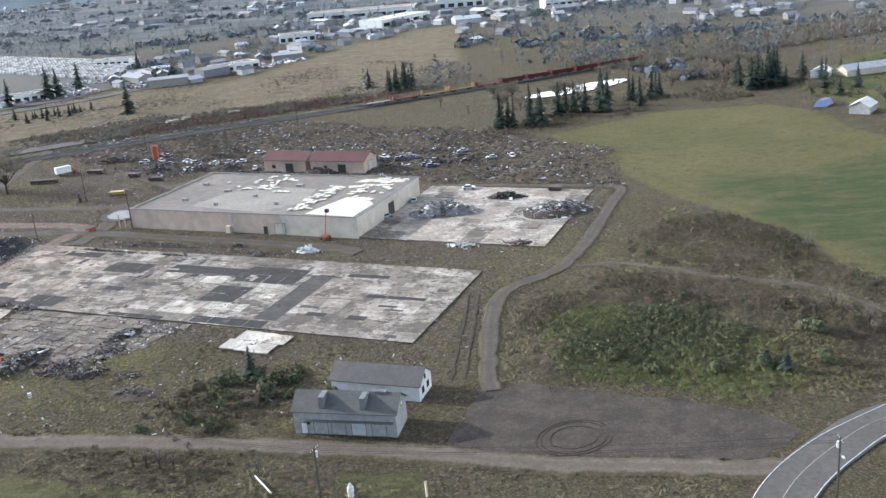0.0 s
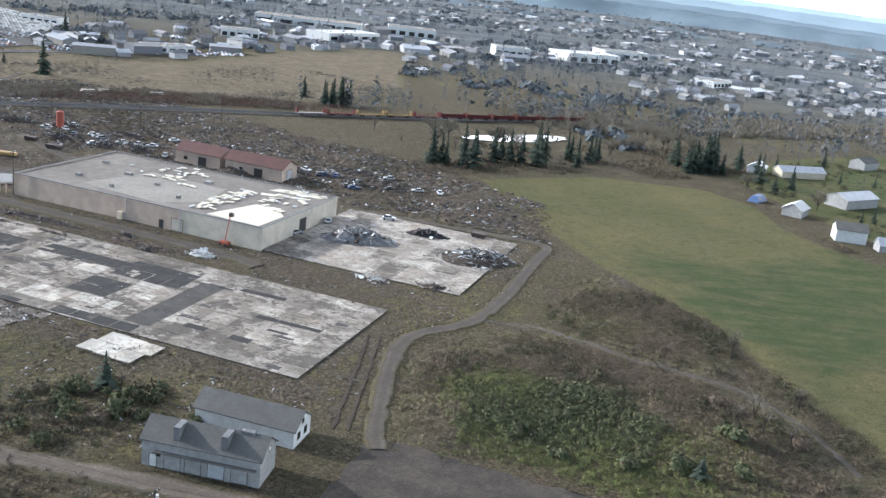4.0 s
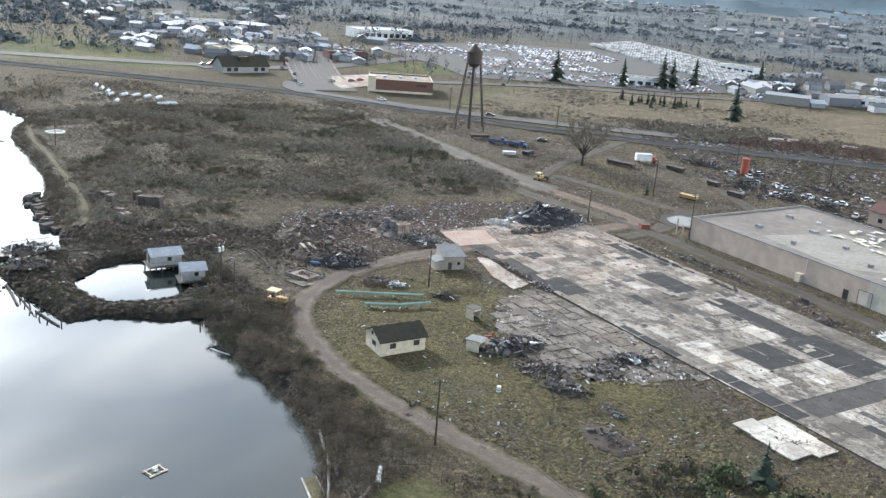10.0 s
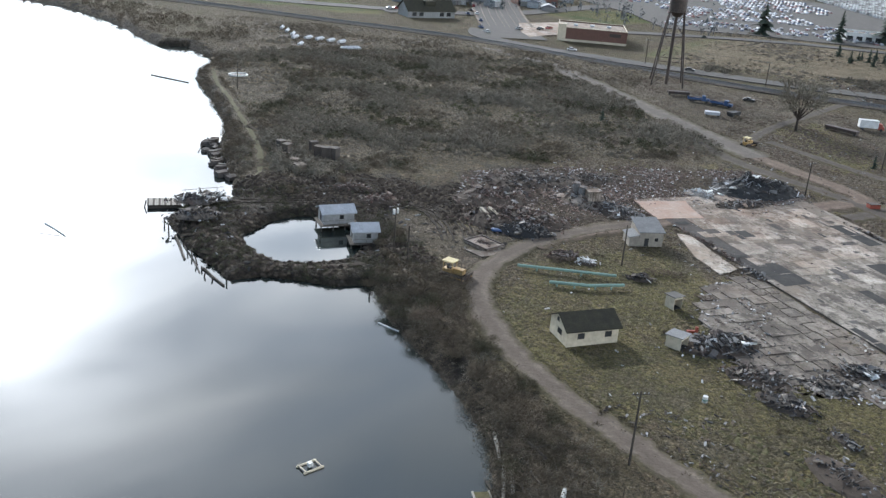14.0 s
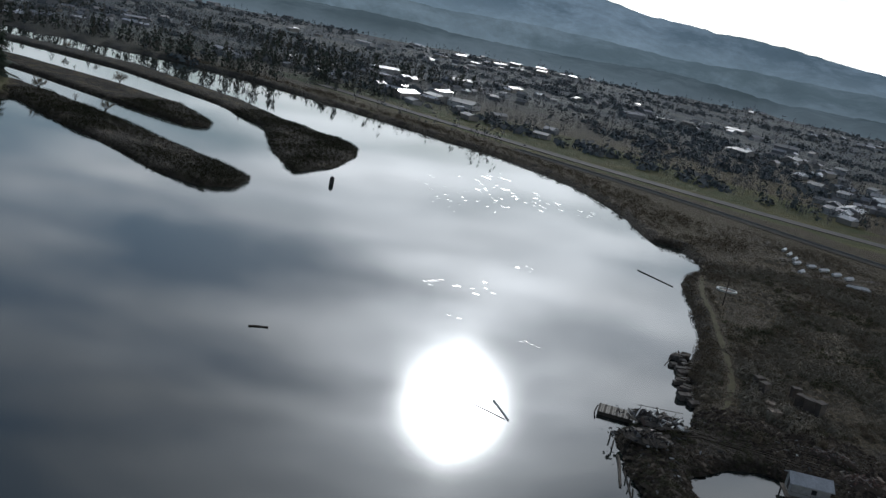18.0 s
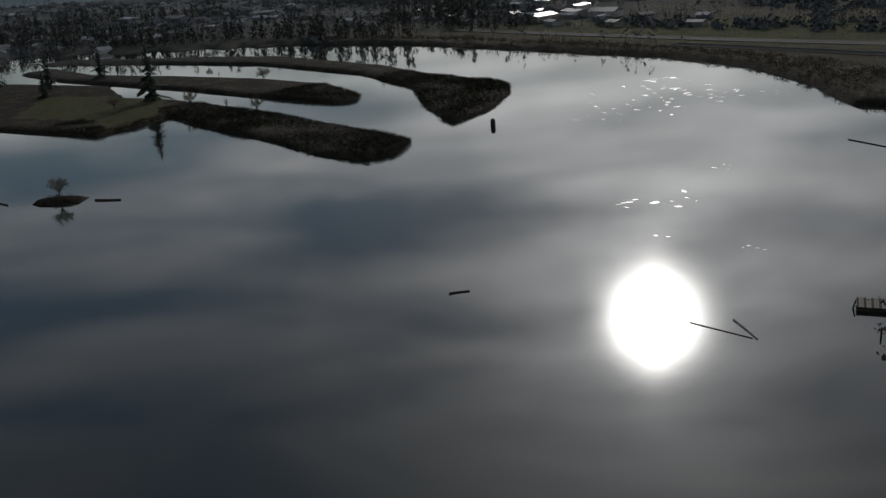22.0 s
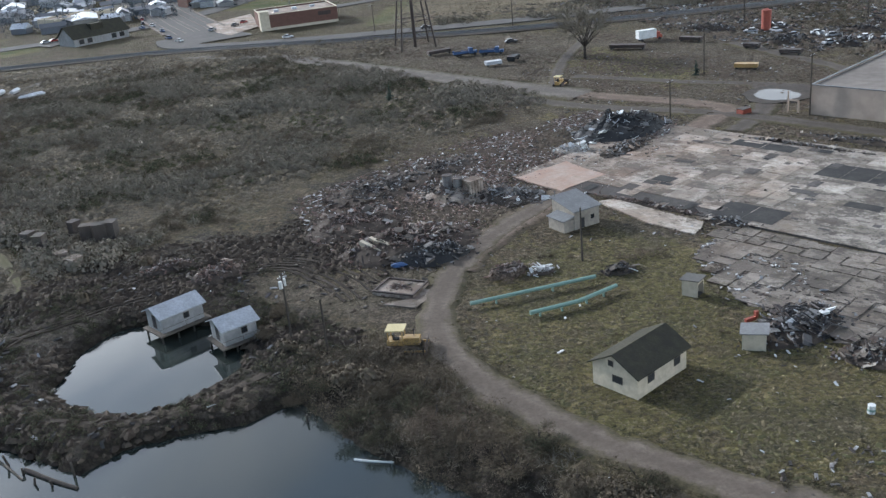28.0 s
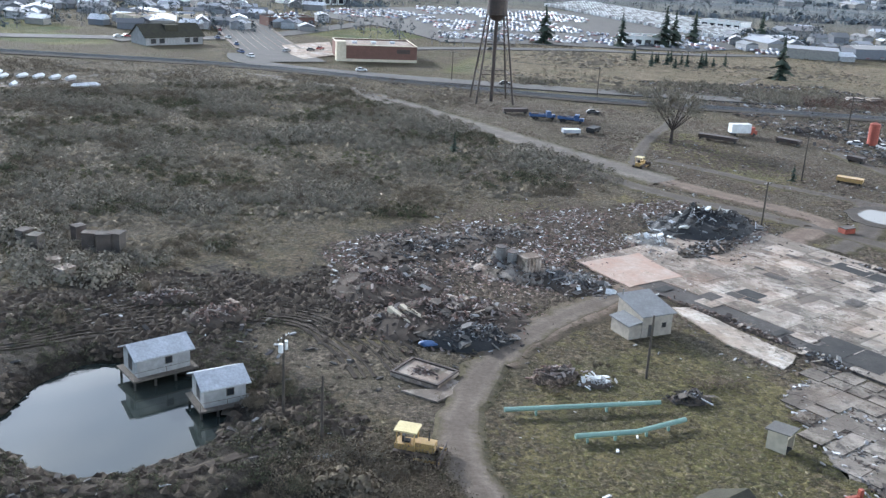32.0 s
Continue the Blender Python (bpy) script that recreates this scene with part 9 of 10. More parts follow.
def car(colour, x, y, turn, z=None, group="parked cars", label=None):
    label = label or colour + " car parked by the shops"
    m = at(x, y, height(x, y) if z is None else z, turn)
    if colour in CARS:
        return tagged(copy_thing(CARS[colour], m), label, "car", group)
    paint = plain(colour + "_car_paint", CAR_COLOURS[colour], None, 1.0, 0.3)
    c = thing("car", m, label, "car", group)

    def profile(pts, y0, y1, inset=0.0):
        bm = B()
        a, b = [bm.verts.new((px, y0 + (inset if pz > 0.95 else 0), pz)) for px, pz in pts], [bm.verts.new((px, y1 - (inset if pz > 0.95 else 0), pz)) for px, pz in pts]
        bm.faces.new(a)
        bm.faces.new(b[::-1])
        for i in range(len(pts)):
            j = (i + 1) % len(pts)
            bm.faces.new((a[i], b[i], b[j], a[j]))
        bmesh.ops.recalc_face_normals(bm, faces=bm.faces)
        return bm

    part("body", profile([(-2.2, 0.35), (2.2, 0.35), (2.25, 0.65), (1.9, 0.85), (1.0, 0.95), (-1.9, 0.98), (-2.25, 0.75)], -0.88, 0.88), paint, c)
    part("cabin", profile([(0.95, 0.952), (0.35, 1.42), (-1.1, 1.45), (-1.75, 0.982)], -0.82, 0.82, 0.12), M_GLASS, c)
    part("roof", profile([(0.3, 1.43), (0.25, 1.48), (-1.05, 1.51), (-1.1, 1.46)], -0.69, 0.69), paint, c)
    for px in (-1.4, 1.4):
        for s in (-1, 1):
            part("wheel", tube(B(), (px, s * 0.68, 0.32), (px, s * 0.9, 0.32), 0.32, 0.32, 10), M_DARK, c)
    CARS[colour] = c
    return c


car("silver", 106.7, 225.9, 20, 0.2, label="silver pickup by the warehouse door")
car("white", 121.6, 236.4, 60, 0.2, label="white car beside the warehouse end wall")
car("white", 143, 237.4, -30, 0.2, label="white car on the loading slab")
car("dark", -12.6, 404.6, 5, label="dark car by the railway")
for i, (x, y, t) in enumerate(((-203, 540, 40), (-206, 536, 40), (-209, 531, 42), (-212, 528, 40), (-172, 545, 120), (-168, 549, 120), (-124, 520, 70), (-121, 527, 70), (-133, 512, 70), (-150, 500, 125), (-143, 488, 130), (-175, 560, 105), (-180, 580, 105), (-190, 610, 105), (-158, 525, 110), (-95, 466, 10), (-40, 453, 2))):
    car(list(CAR_COLOURS)[(i * 7) % 5], x, y, t, 0.35, "cars by the shops")
rj = random.Random(88)
for i in range(34):
    f = rj.random()
    x, y = 52 + 118 * f + rj.gauss(0, 8), 384 - 116 * f + rj.gauss(0, 8)
    q = Vector((x, y, 0)) - O0
    if q.dot(V) > 56 and not (72 < q.dot(V) < 90 and -80 < q.dot(U) < -20):
        car(rj.choice(("white", "silver", "dark", "blue", "silver", "white")), x, y, rj.uniform(0, 360), None, "derelict cars", "derelict car standing among scrap in the junk yard")
ribbon("rail_lane", [(-236, 430), (-205, 412), (-176, 424), (-150, 440), (-126, 441), (-104, 430), (-88, 417)], 10.0, 0.08, M_NORTHLANE, 2.0, label="bare grey dirt lane beside the railway")
truck = thing("box_truck", at(29, 381.4, 0, 14), "white box truck parked in the junk yard", "truck")
part("box", box(B(), -4, -1.2, 0.9, 2.2, 1.2, 3.5), M_WHITE, truck)
part("cab", box(box(B(), 2.3, -1.1, 0.5, 4.3, 1.1, 1.6), 2.3, -1.0, 1.6, 3.6, 1.0, 2.5), M_ORANGE, truck)
for px in (-2.8, 3.3):
    for s in (-1, 1):
        part("wheel", tube(B(), (px, s * 0.8, 0.45), (px, s * 1.15, 0.45), 0.45, 0.45, 10), M_DARK, truck)
for x, y, t, label in ((-30, 388.5, 8, "old dark blue flatbed truck with scrap on its bed"), (-21.5, 386, -14, "old dark blue lorry parked by the tower")):
    lorry = thing("lorry", at(x, y, 0, t), label, "truck", "old lorries")
    part("chassis", box(B(), -3.6, -0.5, 0.55, 3.4, 0.5, 0.85), M_DARK, lorry)
    part("bed", box(box(box(B(), -3.8, -1.15, 0.95, 1.2, 1.15, 1.1), -3.8, -1.15, 1.1, 1.2, -1.05, 1.7), -3.8, 1.05, 1.1, 1.2, 1.15, 1.7), M_BLUE, lorry)
    bm = box(B(), 1.4, -1.05, 0.7, 3.0, 1.05, 2.5)
    for v in bm.verts:
        if v.co.z > 2 and v.co.x > 2:
            v.co.x -= 0.5
    part("cab", bm, M_BLUE, lorry)
    part("hood", box(B(), 3.0, -0.85, 0.7, 4.1, 0.85, 1.5), M_BLUE, lorry)
    part("windscreen", box(B(), 2.62, -0.9, 1.65, 2.8, 0.9, 2.25), M_GLASS, lorry)
    part("load", box(box(B(), -3.2, -0.8, 1.1, -1.2, 0.6, 1.9), -1.0, -0.7, 1.1, 0.8, 0.8, 1.6), M_RUST, lorry)
    for px in (-2.6, -1.6, 3.2):
        for q in (-1, 1):
            part("wheel", tube(B(), (px, q * 0.75, 0.45), (px, q * 1.1, 0.45), 0.45, 0.45, 10), M_DARK, lorry)
for x, y, t, ln, m, label in ((19.5, 370.5, -28, 11, M_RUST, "rusty flatbed trailer with scrap"), (-22.9, 367, 10, 5, M_TIN, "pale green container box"), (163.7, 215.6, -50, 4.5, M_RUST, "dark rusty skip on the slab edge"), (-38, 396, 20, 8, M_RUST, "rusty trailer with scrap"), (-16, 372, 60, 5, M_DARK, "dark rusty scrap box"), (40, 372, -40, 7, M_RUST, "low rusty steel trailer"), (52, 352, -45, 4.5, M_RUST, "rusty machine wreck among yard scrap"), (41, 326, -30, 6, M_YELLOW, "dull yellow steel boom section"), (58, 338, -40, 6, M_RUST, "rusty scrap truck bed")):
    t = thing("container", at(x, y, 0.05, t), label, "container", "yard containers")
    part("body", box(B(), -ln / 2, -1.2, 0.5, ln / 2, 1.2, 1.5), m, t)
    for k in range(int(ln)):
        part("rib", box(B(), -ln / 2 + k + 0.4, -1.26, 0.55, -ln / 2 + k + 0.55, -1.203, 1.45), m, t)
    for s in (-ln / 2 + 0.6, ln / 2 - 0.6):
        part("skid", box(B(), s - 0.2, -1.1, 0, s + 0.2, 1.1, 0.5), M_DARK, t)
for i, (x, y, t) in enumerate(((-198, 404.5, 12), (-193, 405.5, 8), (-187.5, 405.3, 10), (-182.5, 405.8, 12), (-173.8, 391.7, -40), (-171.6, 394.5, -42), (-203, 402, 20), (-193.2, 388.2, 30), (-208, 409, 35), (-214, 415, 38), (-220, 421, 40))):
    b = thing("covered_boat", at(x, y, 0.1, t + 68) @ Matrix.Scale(0.8, 4), "boat wrapped in white plastic on a stand", "boat", "stored boats")
    bm = B()
    prof = [(-3.4, 0.9), (2.2, 1.1), (3.8, 0.0), (2.2, -1.1), (-3.4, -0.9)]
    lo, hi = [bm.verts.new((px * 0.8, py * 0.5, 0.4)) for px, py in prof], [bm.verts.new((px, py, 1.4)) for px, py in prof]
    ridge_v = [bm.verts.new((-2.6, 0, 2.2)), bm.verts.new((2.0, 0, 2.4))]
    bm.faces.new(lo)
    for k in range(5):
        bm.faces.new((lo[k], lo[(k + 1) % 5], hi[(k + 1) % 5], hi[k]))
    for f in ((hi[0], hi[1], ridge_v[1], ridge_v[0]), (hi[1], hi[2], ridge_v[1]), (hi[2], hi[3], ridge_v[1]), (hi[3], hi[4], ridge_v[0], ridge_v[1]), (hi[4], hi[0], ridge_v[0])):
        bm.faces.new(f)
    bmesh.ops.recalc_face_normals(bm, faces=bm.faces)
    part("cover", bm, M_BOAT, b)
    part("stand", box(B(), -1.5, -0.5, -0.1, 1.5, 0.5, 0.45), M_RUST, b)
sheet("boat_yard", [(-232, 432), (-205, 418), (-178, 408), (-162, 396), (-170, 384), (-192, 384), (-204, 396), (-226, 420)], 0.02, M_PAVED, 1.5, label="gravel boat storage yard", category="yard")
t = thing("round_pool", at(-180.6, 318, height(-180.6, 318) + 0.05, 30), "white round plastic basin on the ground", "basin")
bm = B()
for i in range(20):
    a0, a1 = i * math.pi / 10, (i + 1) * math.pi / 10
    p = [(r * math.cos(a) * 1.3, r * math.sin(a), z) for r, z in ((2.6, 0), (2.6, 0.5), (2.2, 0.5), (2.2, 0.1)) for a in (a0, a1)]
    v = [bm.verts.new(q) for q in p]
    for k in (0, 2, 4):
        bm.faces.new((v[k], v[k + 1], v[k + 3], v[k + 2]))
part("rim", bm, M_WHITE, t)
part("base", tube(B(), (0, 0, 0), (0, 0, 0.08), 2.2, 2.2, 20), M_PALE, t)
M_GRASSPATH = lane_bed("grassy_path", (0.135, 0.122, 0.066), (0.095, 0.086, 0.045), (0.10, 0.085, 0.055))
ribbon("margin_path", [(-196, 326), (-180, 304), (-163, 285), (-146, 264), (-132, 247), (-121, 230), (-114, 216)], 1.9, 0.06, M_GRASSPATH, 0.9, drape=True, label="grassy path along the pond", category="path")
for dy in (-0.72, 0.72, 4.2, 5.6):
    ribbon("rail", [(-420, 452 + dy), (-300, 462 + dy), (-228, 462 + dy), (-147, 462 + dy), (-80, 446 + dy), (-20, 431 + dy), (40, 426 + dy), (110, 424 + dy), (181, 420 + dy), (270, 418 + dy), (360, 422 + dy), (520, 430 + dy)], 0.16, 0.55, M_STEEL, 0, 6, label="long rusty steel rail", category="rail", sunk=False)
RED = plain("red_wagon_paint", (0.13, 0.032, 0.03), (0.10, 0.035, 0.032), 0.5, 0.85)
YEL = plain("ochre_wagon_paint", (0.24, 0.165, 0.06), (0.18, 0.13, 0.06), 0.5, 0.85)
for i in range(11):
    x = 190 + i * 16.6
    w = thing("rail_wagon", at(x, 419.5 + (0.15 * (i - 6) if i > 6 else -0.1), 0.55, 0.5 if i < 8 else 2), ("red" if i not in (2, 3) else "ochre") + " open freight wagon on the railway", "railway wagon", "freight train")
    m = RED if i not in (2, 3) else YEL
    part("bed", box(B(), -7.6, -1.4, 0.9, 7.6, 1.4, 1.25), m if i else M_STEEL, w)
    for s in (-7.5, 7.3):
        part("end_wall", box(B(), s, -1.4, 1.25, s + 0.2, 1.4, 3.4), m, w)
    for k in range(9):
        part("stake", box(B(), -7.0 + k * 1.72, -1.45, 1.25, -6.85 + k * 1.72, -1.3, 3.0), m, w)
    if i > 4:
        part("side_wall", box(B(), -7.2, -1.28, 1.25, 7.2, -1.2, 2.9), m, w)
    for s in (-5.4, -4.0, 4.0, 5.4):
        part("wheelset", tube(B(), (s, -0.8, 0.45), (s, 0.8, 0.45), 0.45, 0.45, 10), M_DARK, w)
sheet("rail_pond", [(250, 372), (268, 362), (296, 364), (316, 372), (310, 380), (280, 379)], 0.4, M_WATER, 1.0, 3, label="narrow pond beside the railway", category="water")

# ---------------------------------------------------------------- shops and town


def flat_building(name, x, y, turn, l, w, h, wall, roof, label, windows=0, band=None, category="building"):
    b = thing(name, at(x, y, 0, turn), label, category)
    bm = B()
    for q in ((-l / 2, -w / 2, l / 2, -w / 2 + 0.3), (-l / 2, w / 2 - 0.3, l / 2, w / 2), (-l / 2, -w / 2 + 0.3, -l / 2 + 0.3, w / 2 - 0.3), (l / 2 - 0.3, -w / 2 + 0.3, l / 2, w / 2 - 0.3)):
        box(bm, q[0], q[1], -0.5, q[2], q[3], h)
    part("wall", bm, wall, b)
    part("roof", box(B(), -l / 2 + 0.3, -w / 2 + 0.3, h - 0.9, l / 2 - 0.3, w / 2 - 0.3, h - 0.5), roof, b)
    part("coping", box(box(box(box(B(), -l / 2 - 0.1, -w / 2 - 0.1, h, l / 2 + 0.1, -w / 2 + 0.4, h + 0.25), -l / 2 - 0.1, w / 2 - 0.4, h, l / 2 + 0.1, w / 2 + 0.1, h + 0.25), -l / 2 - 0.1, -w / 2 + 0.4, h, -l / 2 + 0.4, w / 2 - 0.4, h + 0.25), l / 2 - 0.4, -w / 2 + 0.4, h, l / 2 + 0.1, w / 2 - 0.4, h + 0.25), band or M_CREAM, b)
    for i in range(windows):
        opening(b, -l / 2 + (i + 0.5) * l / windows, -w / 2, 0.8, l / windows * 0.6, h * 0.45, 0.12, "-y")
    for i in range(3):
        part("roof_unit", box(B(), -l / 4 + i * l / 4 - 1, -1 + i, h - 0.5, -l / 4 + i * l / 4 + 1, 1 + i, h + 0.4), M_TIN, b)
    return b


store = flat_building("brick_store", -95.5, 512, 14, 33, 26, 6.4, M_BRICK, M_PALE, "brown brick store with a pale flat roof", 0, M_CREAM, "store")
part("sign_panel", box(B(), 8, -13.2, 3.6, 13.5, -13.003, 5.2), M_RUST, store)
part("corner_tower", box(B(), -17.2, -13.3, -0.3, -13.2, -8.5, 8.0), M_CREAM, store)
part("base_course", box(B(), -16.6, -13.12, -0.3, 16.6, -13.003, 1.0), M_CREAM, store)
pub = house("roadhouse", at(-188, 522, 0, 45), 27, 14, 3.6, 4.6, M_GREYWALL, M_MOSSROOF, "blue-grey roadhouse with a steep dark roof", "restaurant", 0.8)
part("dormer", box(B(), -3, -4.5, 4.5, 3, 0, 8.2), M_MOSSROOF, pub)
for x in (-10, -6, 6, 10):
    opening(pub, x, -7, 0.8, 2.2, 1.8, 0.15, "-y", "window", M_GLASS)
flat_building("diner", -156, 628, 32, 26, 15, 5, M_BRICK, M_RUST, "low diner with a red-brown roof band", 6, M_RUST, "restaurant")
flat_building("showroom", -172, 800, 38, 50, 24, 7, M_WHITE, M_WHITE, "long white showroom with tall dark windows", 9, M_WHITE, "store")
flat_building("motel", -215, 600, 50, 44, 16, 5, M_CREAM, M_PALE, "pale low shop building by the highway", 7, M_CREAM, "store")
for x, y, t, l, w, h, lb in ((410, 962, -28, 112, 40, 8, "long white warehouse roof in town"), (395, 838, 27, 78, 28, 7, "long white shed in town"), (521, 937, -25, 52, 34, 9, "white hall roof in town"), (651, 790, 0, 68, 36, 9, "white commercial hall in town"), (558, 792, -18, 36, 22, 9, "white gabled hall in town"), (276, 790, -17, 32, 18, 7, "pale shop roof in town"), (178, 650, 13, 34, 16, 5, "white dealership building among cars"), (690, 640, 20, 40, 20, 6, "white hall roof in town"), (760, 860, -10, 60, 30, 8, "pale hall roof in town"), (40, 640, 8, 26, 14, 5, "pale shed by the car lot"), (120, 790, -40, 30, 16, 5, "pale greenhouse by the nursery rows"), (-300, 760, 35, 40, 18, 5, "pale hall beyond the highway")):
    flat_building("town_hall_building", x, y, t, l, w, h, M_WHITE, M_WHITE if (x + y) % 2 else M_PALE, lb, 5, M_WHITE)

for x, y, t, l, w, e, wall, roof, lb in ((324, 228, 25, 11, 8, 3, M_GREYWALL, M_WHITE, "farmhouse with a pale roof"), (372, 238, 5, 24, 11, 4, M_GREYWALL, M_TIN, "long grey-sided barn with a bright roof"), (313.5, 194, -40, 11, 8, 4.5, M_WHITE, M_GREYROOF, "white farmhouse with a grey roof"), (399, 290, -12, 26, 8, 3, M_CREAM, M_TIN, "long low cream farm shed"), (380, 300, 30, 10, 8, 3, M_WHITE, M_TIN, "white farm outbuilding with tin roof"), (472, 307, 10, 16, 9, 4, M_GREYWALL, M_GREYROOF, "grey farm building with grey roof"), (520, 307, -8, 24, 9, 3, M_WHITE, M_WHITE, "long white farm shed in grass"), (316.4, 180, -30, 7, 5, 2.6, M_GREYWALL, M_TIN, "small grey shed by the farm")):
    house("farm_building", at(x, y, 0, t), l, w, e, 2.2, wall, roof, lb, "farm building", 0.4, "farm buildings")
t = thing("hay_stack", at(325, 249, 0, 20), "stack covered with a bright blue tarpaulin", "stack")
bm = box(B(), -5, -2.5, 0, 5, 2.5, 2.6)
for v in bm.verts:
    if v.co.z > 2:
        v.co.x *= 0.7
        v.co.y *= 0.5
part("tarpaulin", bm, M_BLUE, t)

CARLOT = [(-96, 640), (-70, 590), (-20, 604), (60, 614), (92, 640), (96, 690), (24, 862), (-60, 852), (-150, 770), (-156, 704)]
STORAGE = [(-6, 905), (92, 688), (142, 776), (46, 996)]
sheet("car_lot", CARLOT, 0.3, M_ROAD, 1.0, 8, curve=False, label="grey asphalt lot full of parked cars", category="car park")
OBST = [HIGHFIELD, LAKE, CARLOT, STORAGE, OPENLAND, MEADOW, [(97, 582), (140, 520), (200, 470), (271, 508), (372, 676), (217, 630)], [(-250, 480), (-60, 440), (60, 440), (60, 560), (-250, 560)], [(300, 160), (560, 160), (560, 330), (300, 330)]]
rv = random.Random(55)
vs, fs = [], []


def block(vs, fs, x, y, z, l, w, h, turn, top=1.0):
    c, s = math.cos(turn), math.sin(turn)
    k = len(vs)
    for f, zz in ((1.0, z), (top, z + h)):
        for sx, sy in ((-1, -1), (1, -1), (1, 1), (-1, 1)):
            u, v = sx * l / 2 * f, sy * w / 2 * f
            vs.append((x + u * c - v * s, y + u * s + v * c, zz))
    fs += [(k, k + 1, k + 5, k + 4), (k + 1, k + 2, k + 6, k + 5), (k + 2, k + 3, k + 7, k + 6), (k + 3, k, k + 4, k + 7), (k + 4, k + 5, k + 6, k + 7)]


M_LOTCARS = scattered("lot_cars", [(0.7, 0.71, 0.73), (0.3, 0.31, 0.33), (0.06, 0.06, 0.07), (0.09, 0.13, 0.22), (0.2, 0.06, 0.05), (0.55, 0.56, 0.58), (0.14, 0.14, 0.15)], 0.35)
for cx, cy, w, d, turn in ((-30, 634, 90, 30, 0.2), (48, 640, 70, 26, 0.2), (-40, 700, 90, 60, 0.35), (-20, 790, 80, 70, 0.35), (40, 665, 60, 26, -0.25), (150, 640, 110, 24, 0.15), (215, 655, 40, 18, 0.15), (-120, 740, 60, 60, 0.5), (-180, 690, 40, 30, 0.5), (90, 690, 60, 22, -0.2), (330, 800, 70, 30, -0.3), (-70, 800, 50, 60, 0.3)):
    c, s = math.cos(turn), math.sin(turn)
    u = -w / 2
    while u < w / 2:
        v = -d / 2
        while v < d / 2:
            if rv.random() < 0.55:
                x, y = cx + u * c - v * s, cy + u * s + v * c
                block(vs, fs, x, y, 0.35, 4.3, 1.8, 0.6, turn + 1.57 + rv.gauss(0, 0.05), 0.97)
                block(vs, fs, x, y, 0.95, 2.4, 1.6, 0.5, turn + 1.57, 0.75)
            v += 7.5
        u += 2.9
tagged(raw("car_lots", vs, fs, M_LOTCARS), "rows of parked cars on distant lots", "cars", kind="stuff")
vs, fs = [], []
for i in range(46):
    for j in range(16):
        f, g2 = i / 45, j / 15
        x = (2 * (1 - f) + 95 * f) * (1 - g2) + (42 * (1 - f) + 135 * f) * g2
        y = (912 * (1 - f) + 695 * f) * (1 - g2) + (990 * (1 - f) + 780 * f) * g2
        block(vs, fs, x, y, 0.3, 3.2, 2.2, 1.9, 0.9 + rv.gauss(0, 0.05), 0.85)
tagged(raw("storage_rows", vs, fs, M_WHITERUB), "rows of white storage units and trailers", "trailers", kind="stuff")

M_TOWNWALL = scattered("town_walls", [(0.36, 0.36, 0.36), (0.26, 0.25, 0.24), (0.5, 0.5, 0.5), (0.18, 0.19, 0.21), (0.3, 0.28, 0.25)])
M_TOWNROOF = scattered("town_roofs", [(0.14, 0.145, 0.155), (0.22, 0.23, 0.25), (0.11, 0.11, 0.115), (0.6, 0.62, 0.65), (0.18, 0.165, 0.155), (0.26, 0.275, 0.3), (0.15, 0.15, 0.155), (0.12, 0.125, 0.13)], 0.4)
wv, wf, rvv, rf = [], [], [], []
tv, tf, bv, bf = [], [], [], []


def blocked(x, y):
    return any(inside(p, x, y) for p in OBST) or math.hypot(x + 30, y - 180) < 250


def town_house(x, y):
    l, w, h, t = rv.uniform(7.5, 14), rv.uniform(6, 8.5), rv.uniform(2.4, 4), rv.choice((0.3, 1.87, 0.3, -0.2, 1.4))
    if rv.random() < 0.12:
        l, w, h = l * 2.2, w * 1.8, h * 1.4
    z = height(x, y)
    block(wv, wf, x, y, z - 0.5, l, w, h + 0.5, t)
    k = len(rvv)
    c, s = math.cos(t), math.sin(t)
    rise = rv.uniform(1.2, 2.6)
    for u, v, q in ((-l / 2 - 0.4, -w / 2 - 0.5, 0), (l / 2 + 0.4, -w / 2 - 0.5, 0), (l / 2 + 0.4, w / 2 + 0.5, 0), (-l / 2 - 0.4, w / 2 + 0.5, 0), (-l / 2 - 0.4, 0, rise), (l / 2 + 0.4, 0, rise)):
        rvv.append((x + u * c - v * s, y + u * s + v * c, z + h + q))
    rf.extend([(k, k + 1, k + 5, k + 4), (k + 2, k + 3, k + 4, k + 5), (k, k + 4, k + 3), (k + 1, k + 2, k + 5)])


